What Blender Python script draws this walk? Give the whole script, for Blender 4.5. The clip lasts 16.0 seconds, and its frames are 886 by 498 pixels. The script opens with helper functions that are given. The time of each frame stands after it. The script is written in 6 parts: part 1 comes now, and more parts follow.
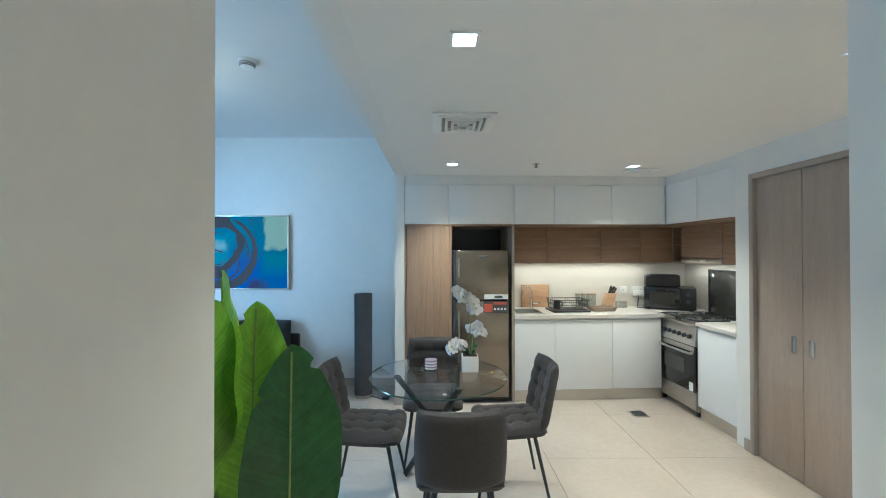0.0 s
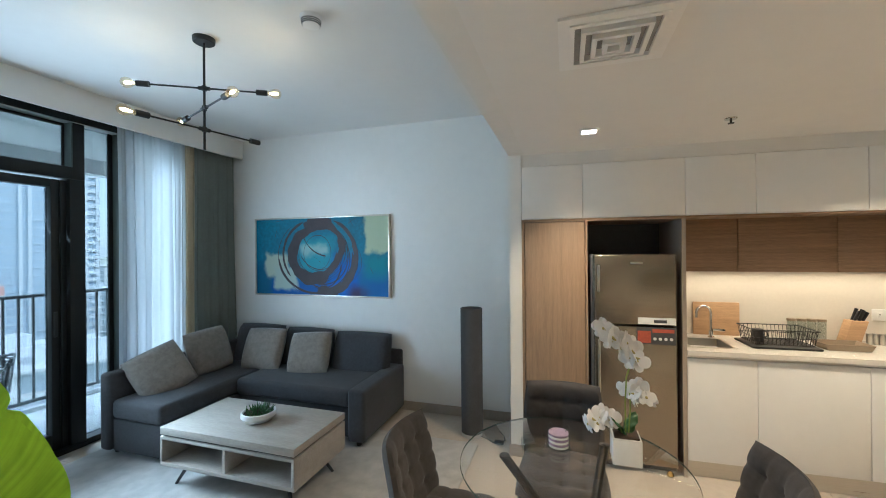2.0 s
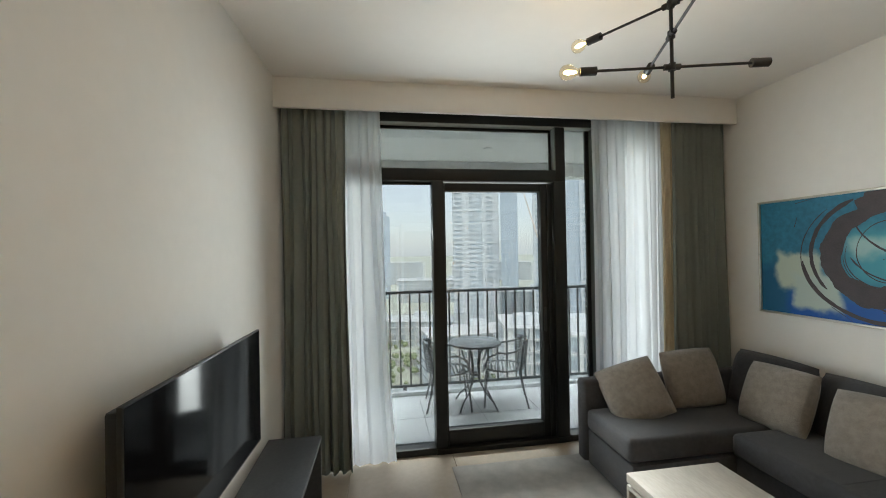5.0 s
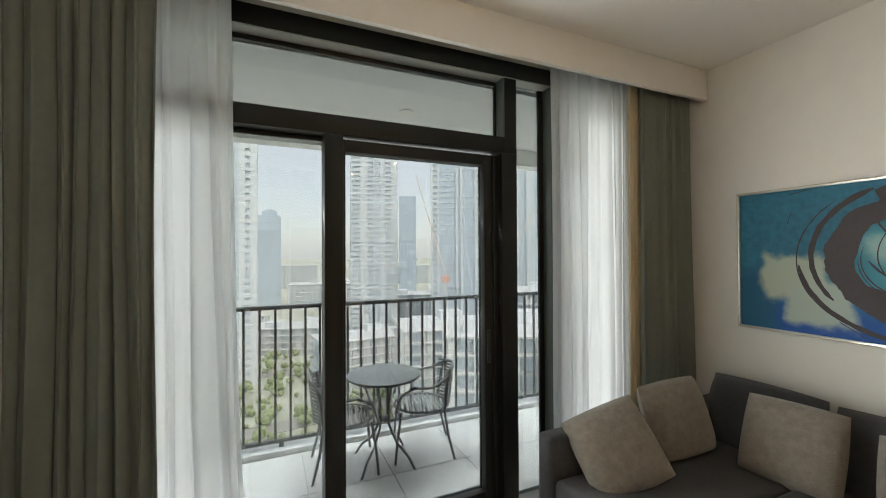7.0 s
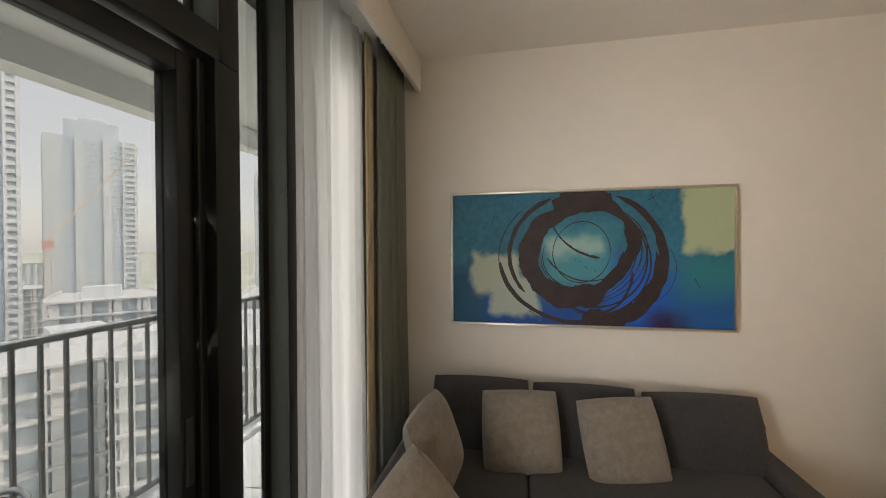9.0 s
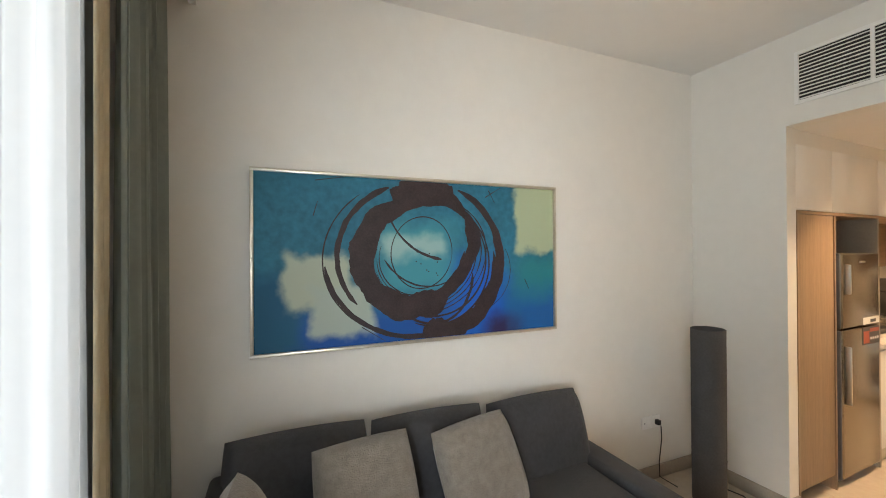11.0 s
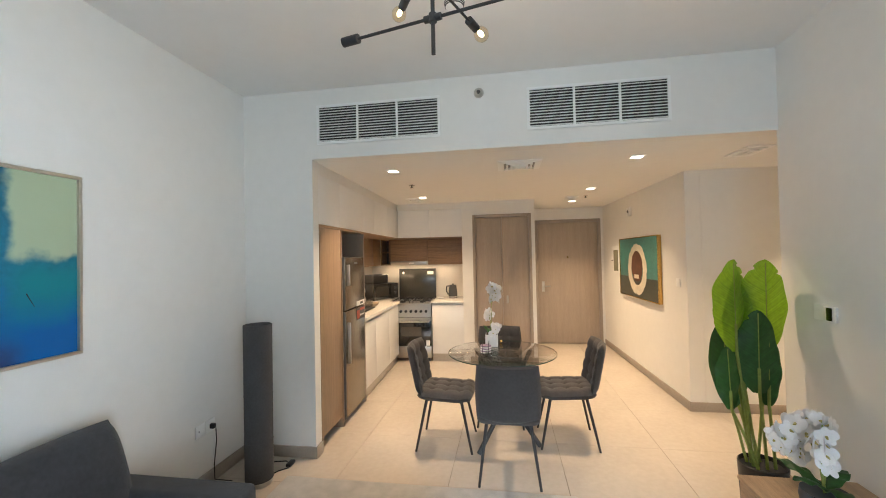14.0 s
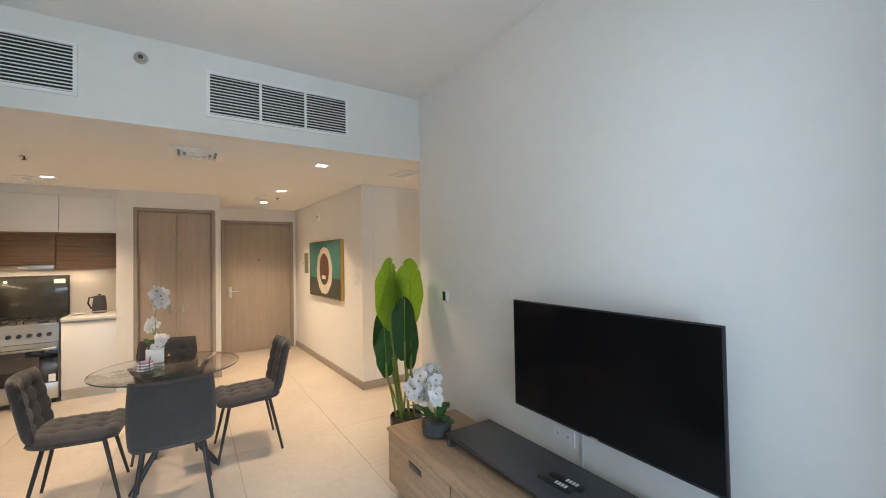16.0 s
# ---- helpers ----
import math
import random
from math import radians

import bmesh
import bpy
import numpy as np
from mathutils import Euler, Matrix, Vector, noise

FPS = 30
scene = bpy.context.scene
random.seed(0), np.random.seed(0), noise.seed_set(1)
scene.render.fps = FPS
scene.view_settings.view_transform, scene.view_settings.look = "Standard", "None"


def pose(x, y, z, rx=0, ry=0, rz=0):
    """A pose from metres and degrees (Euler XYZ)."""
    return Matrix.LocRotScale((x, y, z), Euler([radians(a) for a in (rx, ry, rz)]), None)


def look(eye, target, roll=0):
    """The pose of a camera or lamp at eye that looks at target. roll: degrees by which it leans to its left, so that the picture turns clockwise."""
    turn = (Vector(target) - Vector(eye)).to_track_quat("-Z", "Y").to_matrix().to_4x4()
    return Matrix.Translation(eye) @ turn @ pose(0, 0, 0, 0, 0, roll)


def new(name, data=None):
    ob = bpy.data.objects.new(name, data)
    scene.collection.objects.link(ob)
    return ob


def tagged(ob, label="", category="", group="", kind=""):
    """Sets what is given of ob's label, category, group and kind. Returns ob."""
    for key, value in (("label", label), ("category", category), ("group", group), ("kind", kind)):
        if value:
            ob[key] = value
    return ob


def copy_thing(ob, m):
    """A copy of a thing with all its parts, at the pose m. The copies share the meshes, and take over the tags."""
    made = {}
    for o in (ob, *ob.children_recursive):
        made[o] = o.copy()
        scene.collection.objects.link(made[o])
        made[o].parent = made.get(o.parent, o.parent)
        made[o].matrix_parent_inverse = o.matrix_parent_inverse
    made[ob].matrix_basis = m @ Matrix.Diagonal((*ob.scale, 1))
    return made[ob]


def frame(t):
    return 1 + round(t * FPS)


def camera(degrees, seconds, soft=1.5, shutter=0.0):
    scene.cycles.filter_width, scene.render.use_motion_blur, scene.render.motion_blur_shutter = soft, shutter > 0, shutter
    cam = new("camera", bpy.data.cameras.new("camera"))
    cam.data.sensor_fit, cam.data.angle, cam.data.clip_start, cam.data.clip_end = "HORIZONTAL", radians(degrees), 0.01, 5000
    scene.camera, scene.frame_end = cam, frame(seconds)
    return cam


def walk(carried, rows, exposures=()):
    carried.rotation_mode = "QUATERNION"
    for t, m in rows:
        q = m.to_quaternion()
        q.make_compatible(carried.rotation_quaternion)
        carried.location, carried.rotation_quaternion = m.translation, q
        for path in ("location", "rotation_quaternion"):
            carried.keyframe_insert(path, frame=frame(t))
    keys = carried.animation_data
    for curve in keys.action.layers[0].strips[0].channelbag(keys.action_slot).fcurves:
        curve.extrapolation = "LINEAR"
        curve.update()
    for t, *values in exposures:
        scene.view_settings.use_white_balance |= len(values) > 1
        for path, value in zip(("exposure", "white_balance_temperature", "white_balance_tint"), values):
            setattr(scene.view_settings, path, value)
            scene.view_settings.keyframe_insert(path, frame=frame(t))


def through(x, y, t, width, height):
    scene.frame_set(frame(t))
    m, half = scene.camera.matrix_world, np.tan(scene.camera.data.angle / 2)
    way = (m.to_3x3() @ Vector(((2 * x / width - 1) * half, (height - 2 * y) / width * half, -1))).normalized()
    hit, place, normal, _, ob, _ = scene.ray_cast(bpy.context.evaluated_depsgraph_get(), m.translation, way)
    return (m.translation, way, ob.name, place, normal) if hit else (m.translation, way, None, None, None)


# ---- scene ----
cam = camera(96.5, 16.0, soft=1.0)
PATH = [
    (0, (0.44, -0.838, 1.555), (0.465, 1.162, 1.572), -0.1),
    (0.5, (0.428, -0.597, 1.577), (0.457, 1.403, 1.589), -0.2),
    (1, (0.451, -0.348, 1.608), (0.46, 1.652, 1.613), -0.2),
    (1.5, (0.451, -0.109, 1.613), (0.217, 1.878, 1.618), -0.2),
    (2, (0.432, 0.09, 1.621), (-0.166, 1.999, 1.624), -0.5),
    (2.5, (0.466, 0.265, 1.637), (-0.571, 1.975, 1.634), -0.8),
    (3, (0.517, 0.394, 1.652), (-0.922, 1.783, 1.658), -0.9),
    (3.5, (0.468, 0.474, 1.642), (-1.268, 1.467, 1.657), -0.9),
    (4, (0.324, 0.573, 1.637), (-1.583, 1.175, 1.65), -0.6),
    (4.2, (0.217, 0.624, 1.639), (-1.73, 1.079, 1.66), -1.2),
    (6.3, (-1.014, 0.937, 1.653), (-2.996, 1.207, 1.662), -1.0),
    (6.5, (-1.121, 0.951, 1.651), (-3.081, 1.349, 1.654), -0.8),
    (7, (-1.377, 0.959, 1.611), (-3.208, 1.763, 1.634), -0.3),
    (7.5, (-1.677, 0.988, 1.601), (-3.26, 2.209, 1.63), -0.3),
    (8, (-1.99, 0.986, 1.61), (-3.205, 2.575, 1.622), -0.3),
    (8.5, (-2.257, 1.054, 1.625), (-3.068, 2.882, 1.623), -0.4),
    (9, (-2.512, 1.198, 1.644), (-2.906, 3.158, 1.627), -0.4),
    (9.2, (-2.552, 1.257, 1.611), (-2.83, 3.238, 1.618), -0.5),
    (11.3, (-2.889, 1.825, 1.606), (-1.972, 3.602, 1.616), -0.4),
    (11.5, (-2.903, 1.788, 1.612), (-1.896, 3.517, 1.623), -0.5),
    (12, (-2.916, 1.756, 1.627), (-1.707, 3.349, 1.633), -0.3),
    (12.5, (-2.909, 1.754, 1.631), (-1.446, 3.118, 1.638), -0.5),
    (13, (-2.887, 1.707, 1.602), (-1.182, 2.752, 1.622), -0.7),
    (13.5, (-2.908, 1.739, 1.585), (-1.034, 2.436, 1.617), -1.0),
    (14, (-2.928, 1.711, 1.565), (-0.953, 2.028, 1.6), -1.2),
    (14.5, (-2.959, 1.687, 1.536), (-0.961, 1.621, 1.579), -1.3),
    (15, (-2.973, 1.636, 1.52), (-1.016, 1.226, 1.56), -1.3),
    (15.5, (-3.012, 1.613, 1.521), (-1.158, 0.864, 1.557), -1.0),
    (16, (-3.045, 1.64, 1.505), (-1.362, 0.56, 1.544), -1.0),
]
walk(cam, [(t, look(e, a, r)) for t, e, a, r in PATH],
     exposures=[(0, 2.06, 4050, -9), (0.5, 2.04, 4050, -9), (1, 2.02, 4350, -8), (1.5, 1.98, 4850, -4), (2, 1.97, 5000, -2), (2.5, 1.94, 5250, 0), (3, 1.9, 5550, 3), (3.5, 1.85, 6600, 6), (4, 1.8, 6600, 5), (6.5, 1.84, 7400, 8), (8, 1.72, 7400, 9), (9, 1.68, 8200, 16), (11.5, 2.32, 6900, 10), (12, 2.24, 7050, 11), (12.5, 2.2, 6450, 8), (14.5, 2.22, 5850, 6), (16, 2.14, 5600, 6)])

# ---- light ----
world = bpy.data.worlds.new("sky")
scene.world = world
world.use_nodes = True
wn = world.node_tree.nodes
sky = wn.new("ShaderNodeTexSky")
sky.sky_type = "NISHITA"
sky.sun_disc = False
sky.sun_elevation = radians(52)
sky.sun_rotation = radians(100)
sky.dust_density = 1.5
sky.air_density = 1.0
haze = wn.new("ShaderNodeMix")          # even white desert haze over the clear sky
haze.data_type = "RGBA"
haze.inputs[0].default_value = 0.6
haze.inputs[7].default_value = (8.5, 8.95, 9.3, 1)
world.node_tree.links.new(sky.outputs[0], haze.inputs[6])
world.node_tree.links.new(haze.outputs[2], wn["Background"].inputs[0])
wn["Background"].inputs[1].default_value = 0.15

sun = new("sun", bpy.data.lights.new("sun", "SUN"))
sun.data.energy = 1.7
sun.data.angle = radians(10)
sun.data.color = (1.0, 0.95, 0.88)
sun.matrix_world = look((60, 12, 80), (0, 0, 0))

WARM = (1.0, 0.68, 0.40)


def area_lamp(name, m, sx, sy, watts, colour, spread=180):
    lamp = bpy.data.lights.new(name, "AREA")
    lamp.shape, lamp.size, lamp.size_y, lamp.energy, lamp.color = "RECTANGLE", sx, sy, watts, colour
    lamp.spread = radians(spread)
    ob = new(name, lamp)
    ob.matrix_world = m
    return ob


DOWNLIGHTS = [(0.57, 2.72), (0.54, 0.63), (2.25, 2.80), (2.12, 0.68), (3.25, 0.72), (0.67, -1.55)]
for dx, dy in DOWNLIGHTS:
    area_lamp("downlight_lamp", pose(dx, dy, 2.338), 0.075, 0.075, 3.4, WARM, 100)
area_lamp("cabinet_strip_lamp", pose(2.12, 3.75, 1.42, 0, 0, 2.2), 1.6, 0.02, 1.35, WARM)
area_lamp("cabinet_strip_lamp", pose(3.34, 3.14, 1.42, 0, 0, 2.2), 0.02, 1.1, 0.75, WARM)

# daylight thrown in by the sky and the bright ground, standing in the window opening
DAY = (0.86, 0.94, 1.0)
area_lamp("window_skylight_up", look((-3.50, 1.66, 1.78), (-2.65, 1.66, 2.29)), 1.45, 0.32, 2.5, DAY, 95)
area_lamp("window_skylight_down", look((-3.50, 1.66, 1.30), (-2.65, 1.66, 0.78)), 1.45, 0.32, 5.2, DAY, 62)
area_lamp("window_skylight_north", look((-3.40, 0.95, 1.45), (-1.6, 3.82, 1.6)), 0.12, 1.9, 1.7, DAY, 60)
area_lamp("window_skylight_south", look((-3.40, 1.02, 1.45), (-2.10, 0.0, 1.45)), 0.12, 1.9, 0.7, DAY, 58)

area_lamp("window_skylight_sheer_north", pose(-3.50, 3.03, 1.35, 0, -90, 0), 2.3, 0.33, 0.75, DAY, 170)
area_lamp("window_skylight_sheer_south", pose(-3.50, 0.51, 1.25, 0, -90, 0), 2.1, 0.22, 0.35, DAY, 170)

# lamp added in the balcony's open side, between rail and beam, to brighten its floor
area_lamp("balcony_skylight", look((-4.90, 2.2, 2.55), (-4.62, 2.2, 0.0)), 6.4, 0.12, 42, DAY, 64)

# ---- materials ----


def mat(name, col, rough=0.5, metal=0.0, var=0.06, scale=6.0, bump=0.0, bscale=80.0, stretch=None, coat=0.0, random_tone=0.0,
        sheen=0.0, spec=0.5, fine=True):
    m = bpy.data.materials.new(name)
    m.use_nodes = True
    nt = m.node_tree
    b = nt.nodes["Principled BSDF"]
    b.inputs["Metallic"].default_value = metal
    b.inputs["Coat Weight"].default_value = coat
    b.inputs["Coat Roughness"].default_value = 0.08
    b.inputs["Sheen Weight"].default_value = sheen
    b.inputs["Specular IOR Level"].default_value = spec
    tc = nt.nodes.new("ShaderNodeTexCoord")
    mp = nt.nodes.new("ShaderNodeMapping")
    if stretch:
        mp.inputs["Scale"].default_value = stretch
    nt.links.new(tc.outputs["Object"], mp.inputs[0])
    n1 = nt.nodes.new("ShaderNodeTexNoise")
    n1.inputs["Scale"].default_value, n1.inputs["Detail"].default_value = scale, 5
    n2 = nt.nodes.new("ShaderNodeTexNoise")
    n2.inputs["Scale"].default_value, n2.inputs["Detail"].default_value = scale * 9, 3
    nt.links.new(mp.outputs[0], n1.inputs[0])
    nt.links.new(mp.outputs[0], n2.inputs[0])
    add = nt.nodes.new("ShaderNodeMath")
    add.operation = "ADD"
    nt.links.new(n1.outputs[0], add.inputs[0])
    nt.links.new(n2.outputs[0], add.inputs[1])
    last = add.outputs[0]
    if random_tone:
        oi = nt.nodes.new("ShaderNodeObjectInfo")
        mr = nt.nodes.new("ShaderNodeMath")
        mr.operation = "MULTIPLY_ADD"
        mr.inputs[1].default_value = random_tone
        nt.links.new(oi.outputs["Random"], mr.inputs[0])
        nt.links.new(last, mr.inputs[2])
        last = mr.outputs[0]
    ramp = nt.nodes.new("ShaderNodeValToRGB")
    ramp.color_ramp.elements[0].position, ramp.color_ramp.elements[1].position = 0.62, 1.38 + random_tone
    ramp.color_ramp.elements[0].color = (*[max(0, c * (1 - var)) for c in col], 1)
    ramp.color_ramp.elements[1].color = (*[min(1, c * (1 + var)) for c in col], 1)
    half = nt.nodes.new("ShaderNodeMath")
    half.operation = "MULTIPLY"
    half.inputs[1].default_value = 0.5
    nt.links.new(last, half.inputs[0])
    ramp.color_ramp.elements[0].position, ramp.color_ramp.elements[1].position = 0.33, 0.67 + random_tone / 2
    nt.links.new(half.outputs[0], ramp.inputs[0])
    nt.links.new(ramp.outputs[0], b.inputs["Base Color"])
    rr = nt.nodes.new("ShaderNodeMapRange")
    rr.inputs["To Min"].default_value, rr.inputs["To Max"].default_value = max(0.02, rough - 0.06), min(1, rough + 0.06)
    nt.links.new(n1.outputs[0], rr.inputs[0])
    nt.links.new(rr.outputs[0], b.inputs["Roughness"])
    if bump:
        n3 = nt.nodes.new("ShaderNodeTexNoise")
        n3.inputs["Scale"].default_value, n3.inputs["Detail"].default_value = bscale, 4
        nt.links.new(mp.outputs[0], n3.inputs[0])
        bp = nt.nodes.new("ShaderNodeBump")
        bp.inputs["Strength"].default_value, bp.inputs["Distance"].default_value = bump, 0.004
        nt.links.new(n3.outputs[0], bp.inputs["Height"])
        nt.links.new(bp.outputs[0], b.inputs["Normal"])
    return m


def glass_mat(name, tint, rough=0.0, mirror=0.04):
    """Thin pane: clear with a share of gloss."""
    m = bpy.data.materials.new(name)
    m.use_nodes = True
    nt = m.node_tree
    nt.nodes.clear()
    out = nt.nodes.new("ShaderNodeOutputMaterial")
    tr = nt.nodes.new("ShaderNodeBsdfTransparent")
    tr.inputs[0].default_value = (*tint, 1)
    gl = nt.nodes.new("ShaderNodeBsdfGlossy")
    gl.inputs["Roughness"].default_value = rough
    lw = nt.nodes.new("ShaderNodeLayerWeight")
    lw.inputs[0].default_value = 0.5
    pw = nt.nodes.new("ShaderNodeMath")
    pw.operation = "POWER"
    pw.inputs[1].default_value = 5.0
    nt.links.new(lw.outputs["Facing"], pw.inputs[0])
    ma = nt.nodes.new("ShaderNodeMath")
    ma.operation = "MULTIPLY_ADD"
    ma.inputs[1].default_value, ma.inputs[2].default_value = 0.9 - mirror, mirror
    nt.links.new(pw.outputs[0], ma.inputs[0])
    mx = nt.nodes.new("ShaderNodeMixShader")
    nt.links.new(ma.outputs[0], mx.inputs[0])
    nt.links.new(tr.outputs[0], mx.inputs[1])
    nt.links.new(gl.outputs[0], mx.inputs[2])
    nt.links.new(mx.outputs[0], out.inputs[0])
    return m


def glow_mat(name, col, strength):
    m = bpy.data.materials.new(name)
    m.use_nodes = True
    b = m.node_tree.nodes["Principled BSDF"]
    b.inputs["Emission Color"].default_value = (*col, 1)
    b.inputs["Emission Strength"].default_value = strength
    b.inputs["Base Color"].default_value = (*col, 1)
    return m


def cloth_mat(name, col, through, clear=0.0, weave=900.0, rough=0.9, var=0.08):
    """Curtain cloth: part of the light passes."""
    m = mat(name, col, rough, var=var, scale=4, bump=0.25, bscale=weave, sheen=0.2)
    nt = m.node_tree
    out, b = nt.nodes["Material Output"], nt.nodes["Principled BSDF"]
    tl = nt.nodes.new("ShaderNodeBsdfTranslucent")
    tl.inputs[0].default_value = (*col, 1)
    mx = nt.nodes.new("ShaderNodeMixShader")
    mx.inputs[0].default_value = through
    nt.links.new(b.outputs[0], mx.inputs[1])
    nt.links.new(tl.outputs[0], mx.inputs[2])
    last = mx
    if clear:
        tr = nt.nodes.new("ShaderNodeBsdfTransparent")
        m2 = nt.nodes.new("ShaderNodeMixShader")
        m2.inputs[0].default_value = clear
        nt.links.new(mx.outputs[0], m2.inputs[1])
        nt.links.new(tr.outputs[0], m2.inputs[2])
        last = m2
    nt.links.new(last.outputs[0], out.inputs[0])
    return m


WALL = mat("wall_paint", (0.80, 0.79, 0.76), 0.75, var=0.02, scale=1.5, bump=0.05, bscale=220)
CEIL = mat("ceiling_paint", (0.82, 0.81, 0.79), 0.85, var=0.015, scale=1.2, bump=0.03, bscale=200)
TILE = mat("floor_porcelain", (0.52, 0.455, 0.38), 0.20, var=0.07, scale=2.5, bump=0.02, bscale=40, random_tone=0.12)
GROUT = mat("grout", (0.55, 0.505, 0.445), 0.9, var=0.1, scale=30)
SKIRT = mat("taupe_trim", (0.36, 0.31, 0.26), 0.5, var=0.08, scale=8)
DOORWOOD = mat("taupe_door_laminate", (0.40, 0.33, 0.265), 0.5, var=0.10, scale=3, stretch=(6, 6, 0.5), bump=0.05, bscale=30)
OAKV = mat("brown_oak_upright", (0.31, 0.215, 0.14), 0.45, var=0.20, scale=3.2, stretch=(14, 14, 0.55), bump=0.08, bscale=20)
OAKH = mat("brown_oak_level", (0.27, 0.175, 0.105), 0.45, var=0.34, scale=3.2, stretch=(0.55, 0.55, 14), bump=0.08, bscale=20)
WHITE = mat("white_lacquer", (0.82, 0.82, 0.81), 0.30, var=0.015, scale=2)
STONE = mat("worktop_quartz", (0.74, 0.71, 0.66), 0.25, var=0.05, scale=40)
PLASTER = mat("splashback", (0.74, 0.70, 0.63), 0.35, var=0.03, scale=5)
STEEL = mat("brushed_steel", (0.55, 0.53, 0.49), 0.30, metal=1.0, var=0.06, scale=4, stretch=(1, 1, 40))
FRIDGE = mat("fridge_steel", (0.27, 0.235, 0.185), 0.24, metal=0.9, var=0.03, scale=4, stretch=(1, 1, 30))
CHROME = mat("chrome", (0.75, 0.74, 0.72), 0.10, metal=1.0, var=0.02)
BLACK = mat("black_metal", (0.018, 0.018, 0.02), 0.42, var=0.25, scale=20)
BLACKGL = mat("black_gloss", (0.012, 0.012, 0.013), 0.08, var=0.1, coat=0.5)
SCREEN = mat("tv_screen", (0.006, 0.006, 0.007), 0.07, var=0.1, spec=0.07)
ALU = mat("dark_window_frame", (0.010, 0.011, 0.011), 0.42, var=0.15, scale=10, spec=0.35)
# reveal grey made paler by the balcony light it would reflect
ALUL = mat("grey_reveal_lit_pale", (0.34, 0.36, 0.355), 0.4, var=0.08, scale=6)
ALUG = mat("grey_green_reveal", (0.115, 0.14, 0.135), 0.35, var=0.1, scale=6)
SOFA = mat("charcoal_sofa_weave", (0.050, 0.050, 0.056), 0.95, var=0.22, scale=5, bump=0.35, bscale=700, sheen=0.15)
PILLOW = mat("grey_fleece", (0.25, 0.222, 0.195), 1.0, var=0.25, scale=30, bump=1.0, bscale=160, sheen=0.4)
VELVET = mat("charcoal_velvet", (0.046, 0.041, 0.040), 0.9, var=0.2, scale=6, bump=0.15, bscale=500, sheen=0.12)
CONCRETE = mat("grey_oak_effect", (0.38, 0.345, 0.30), 0.55, var=0.14, scale=3, stretch=(1, 4, 4), bump=0.05, bscale=40)
OAKL = mat("light_oak", (0.40, 0.27, 0.165), 0.5, var=0.28, scale=4, stretch=(0.8, 9, 9), bump=0.08, bscale=30)
SLATE = mat("slate_grey_board", (0.065, 0.068, 0.075), 0.5, var=0.2, scale=6, bump=0.05, bscale=60)
RUG = mat("mottled_rug", (0.42, 0.405, 0.38), 1.0, var=0.20, scale=1.3, bump=0.5, bscale=260, sheen=0.2)
LAMPCLOTH = mat("charcoal_lamp_cloth", (0.070, 0.070, 0.074), 0.9, var=0.15, scale=10, bump=0.3, bscale=500)
PORC = mat("white_ceramic", (0.80, 0.79, 0.77), 0.25, var=0.02)
PLASTICW = mat("white_plastic", (0.86, 0.86, 0.85), 0.35, var=0.02)
BEECH = mat("beech_board", (0.55, 0.36, 0.20), 0.55, var=0.2, scale=5, stretch=(1, 1, 12))
TAUPE = mat("taupe_tray", (0.30, 0.235, 0.165), 0.5, var=0.08)
STEM = mat("plant_stem", (0.24, 0.30, 0.06), 0.6, var=0.2)
SOIL = mat("bark_soil", (0.06, 0.042, 0.03), 1.0, var=0.5, scale=60, bump=1, bscale=120)
PETAL = mat("orchid_petal", (0.86, 0.85, 0.85), 0.6, var=0.04, scale=30)
ORCHC = mat("orchid_centre", (0.45, 0.38, 0.12), 0.6, var=0.2)
RATTAN = mat("grey_rattan", (0.24, 0.25, 0.25), 0.6, var=0.3, scale=60, bump=0.6, bscale=200)
BTOP = mat("frosted_table_glass", (0.74, 0.77, 0.78), 0.08, var=0.08, scale=6)
RAILM = mat("balcony_rail_paint", (0.17, 0.18, 0.185), 0.45, var=0.1)
BALC = mat("balcony_tile", (0.66, 0.655, 0.64), 0.6, var=0.08, scale=5, random_tone=0.1)
SOFFIT = mat("balcony_soffit", (0.86, 0.86, 0.85), 0.8, var=0.03)
# distance haze is put into these pale city colours; the balcony kerb shares CONCR
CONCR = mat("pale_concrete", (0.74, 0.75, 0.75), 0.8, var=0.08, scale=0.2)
TOWERW = mat("tower_white_hazed", (0.76, 0.79, 0.81), 0.8, var=0.05, scale=0.2)
TOWERM = mat("tower_grey_hazed", (0.72, 0.76, 0.79), 0.8, var=0.05, scale=0.2)
TOWERG = mat("tower_blue_glass_hazed", (0.64, 0.71, 0.76), 0.7, var=0.08, scale=0.3)
TOWERB = mat("tower_deep_glass_hazed", (0.54, 0.62, 0.70), 0.7, var=0.08, scale=0.3)
LAND = mat("sandy_land_hazed", (0.60, 0.62, 0.53), 0.95, var=0.30, scale=0.012)
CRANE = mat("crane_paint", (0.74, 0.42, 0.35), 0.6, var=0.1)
CRANEJ = mat("haze_paled_crane", (0.80, 0.66, 0.56), 0.7, var=0.1)
# lit and shaded green of the banana plant; succulents and orchids share LEAFD
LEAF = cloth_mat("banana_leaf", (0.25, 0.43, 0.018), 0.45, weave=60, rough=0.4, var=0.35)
LEAFD = cloth_mat("dark_and_shaded_leaf", (0.032, 0.105, 0.022), 0.2, weave=60, rough=0.4, var=0.35)
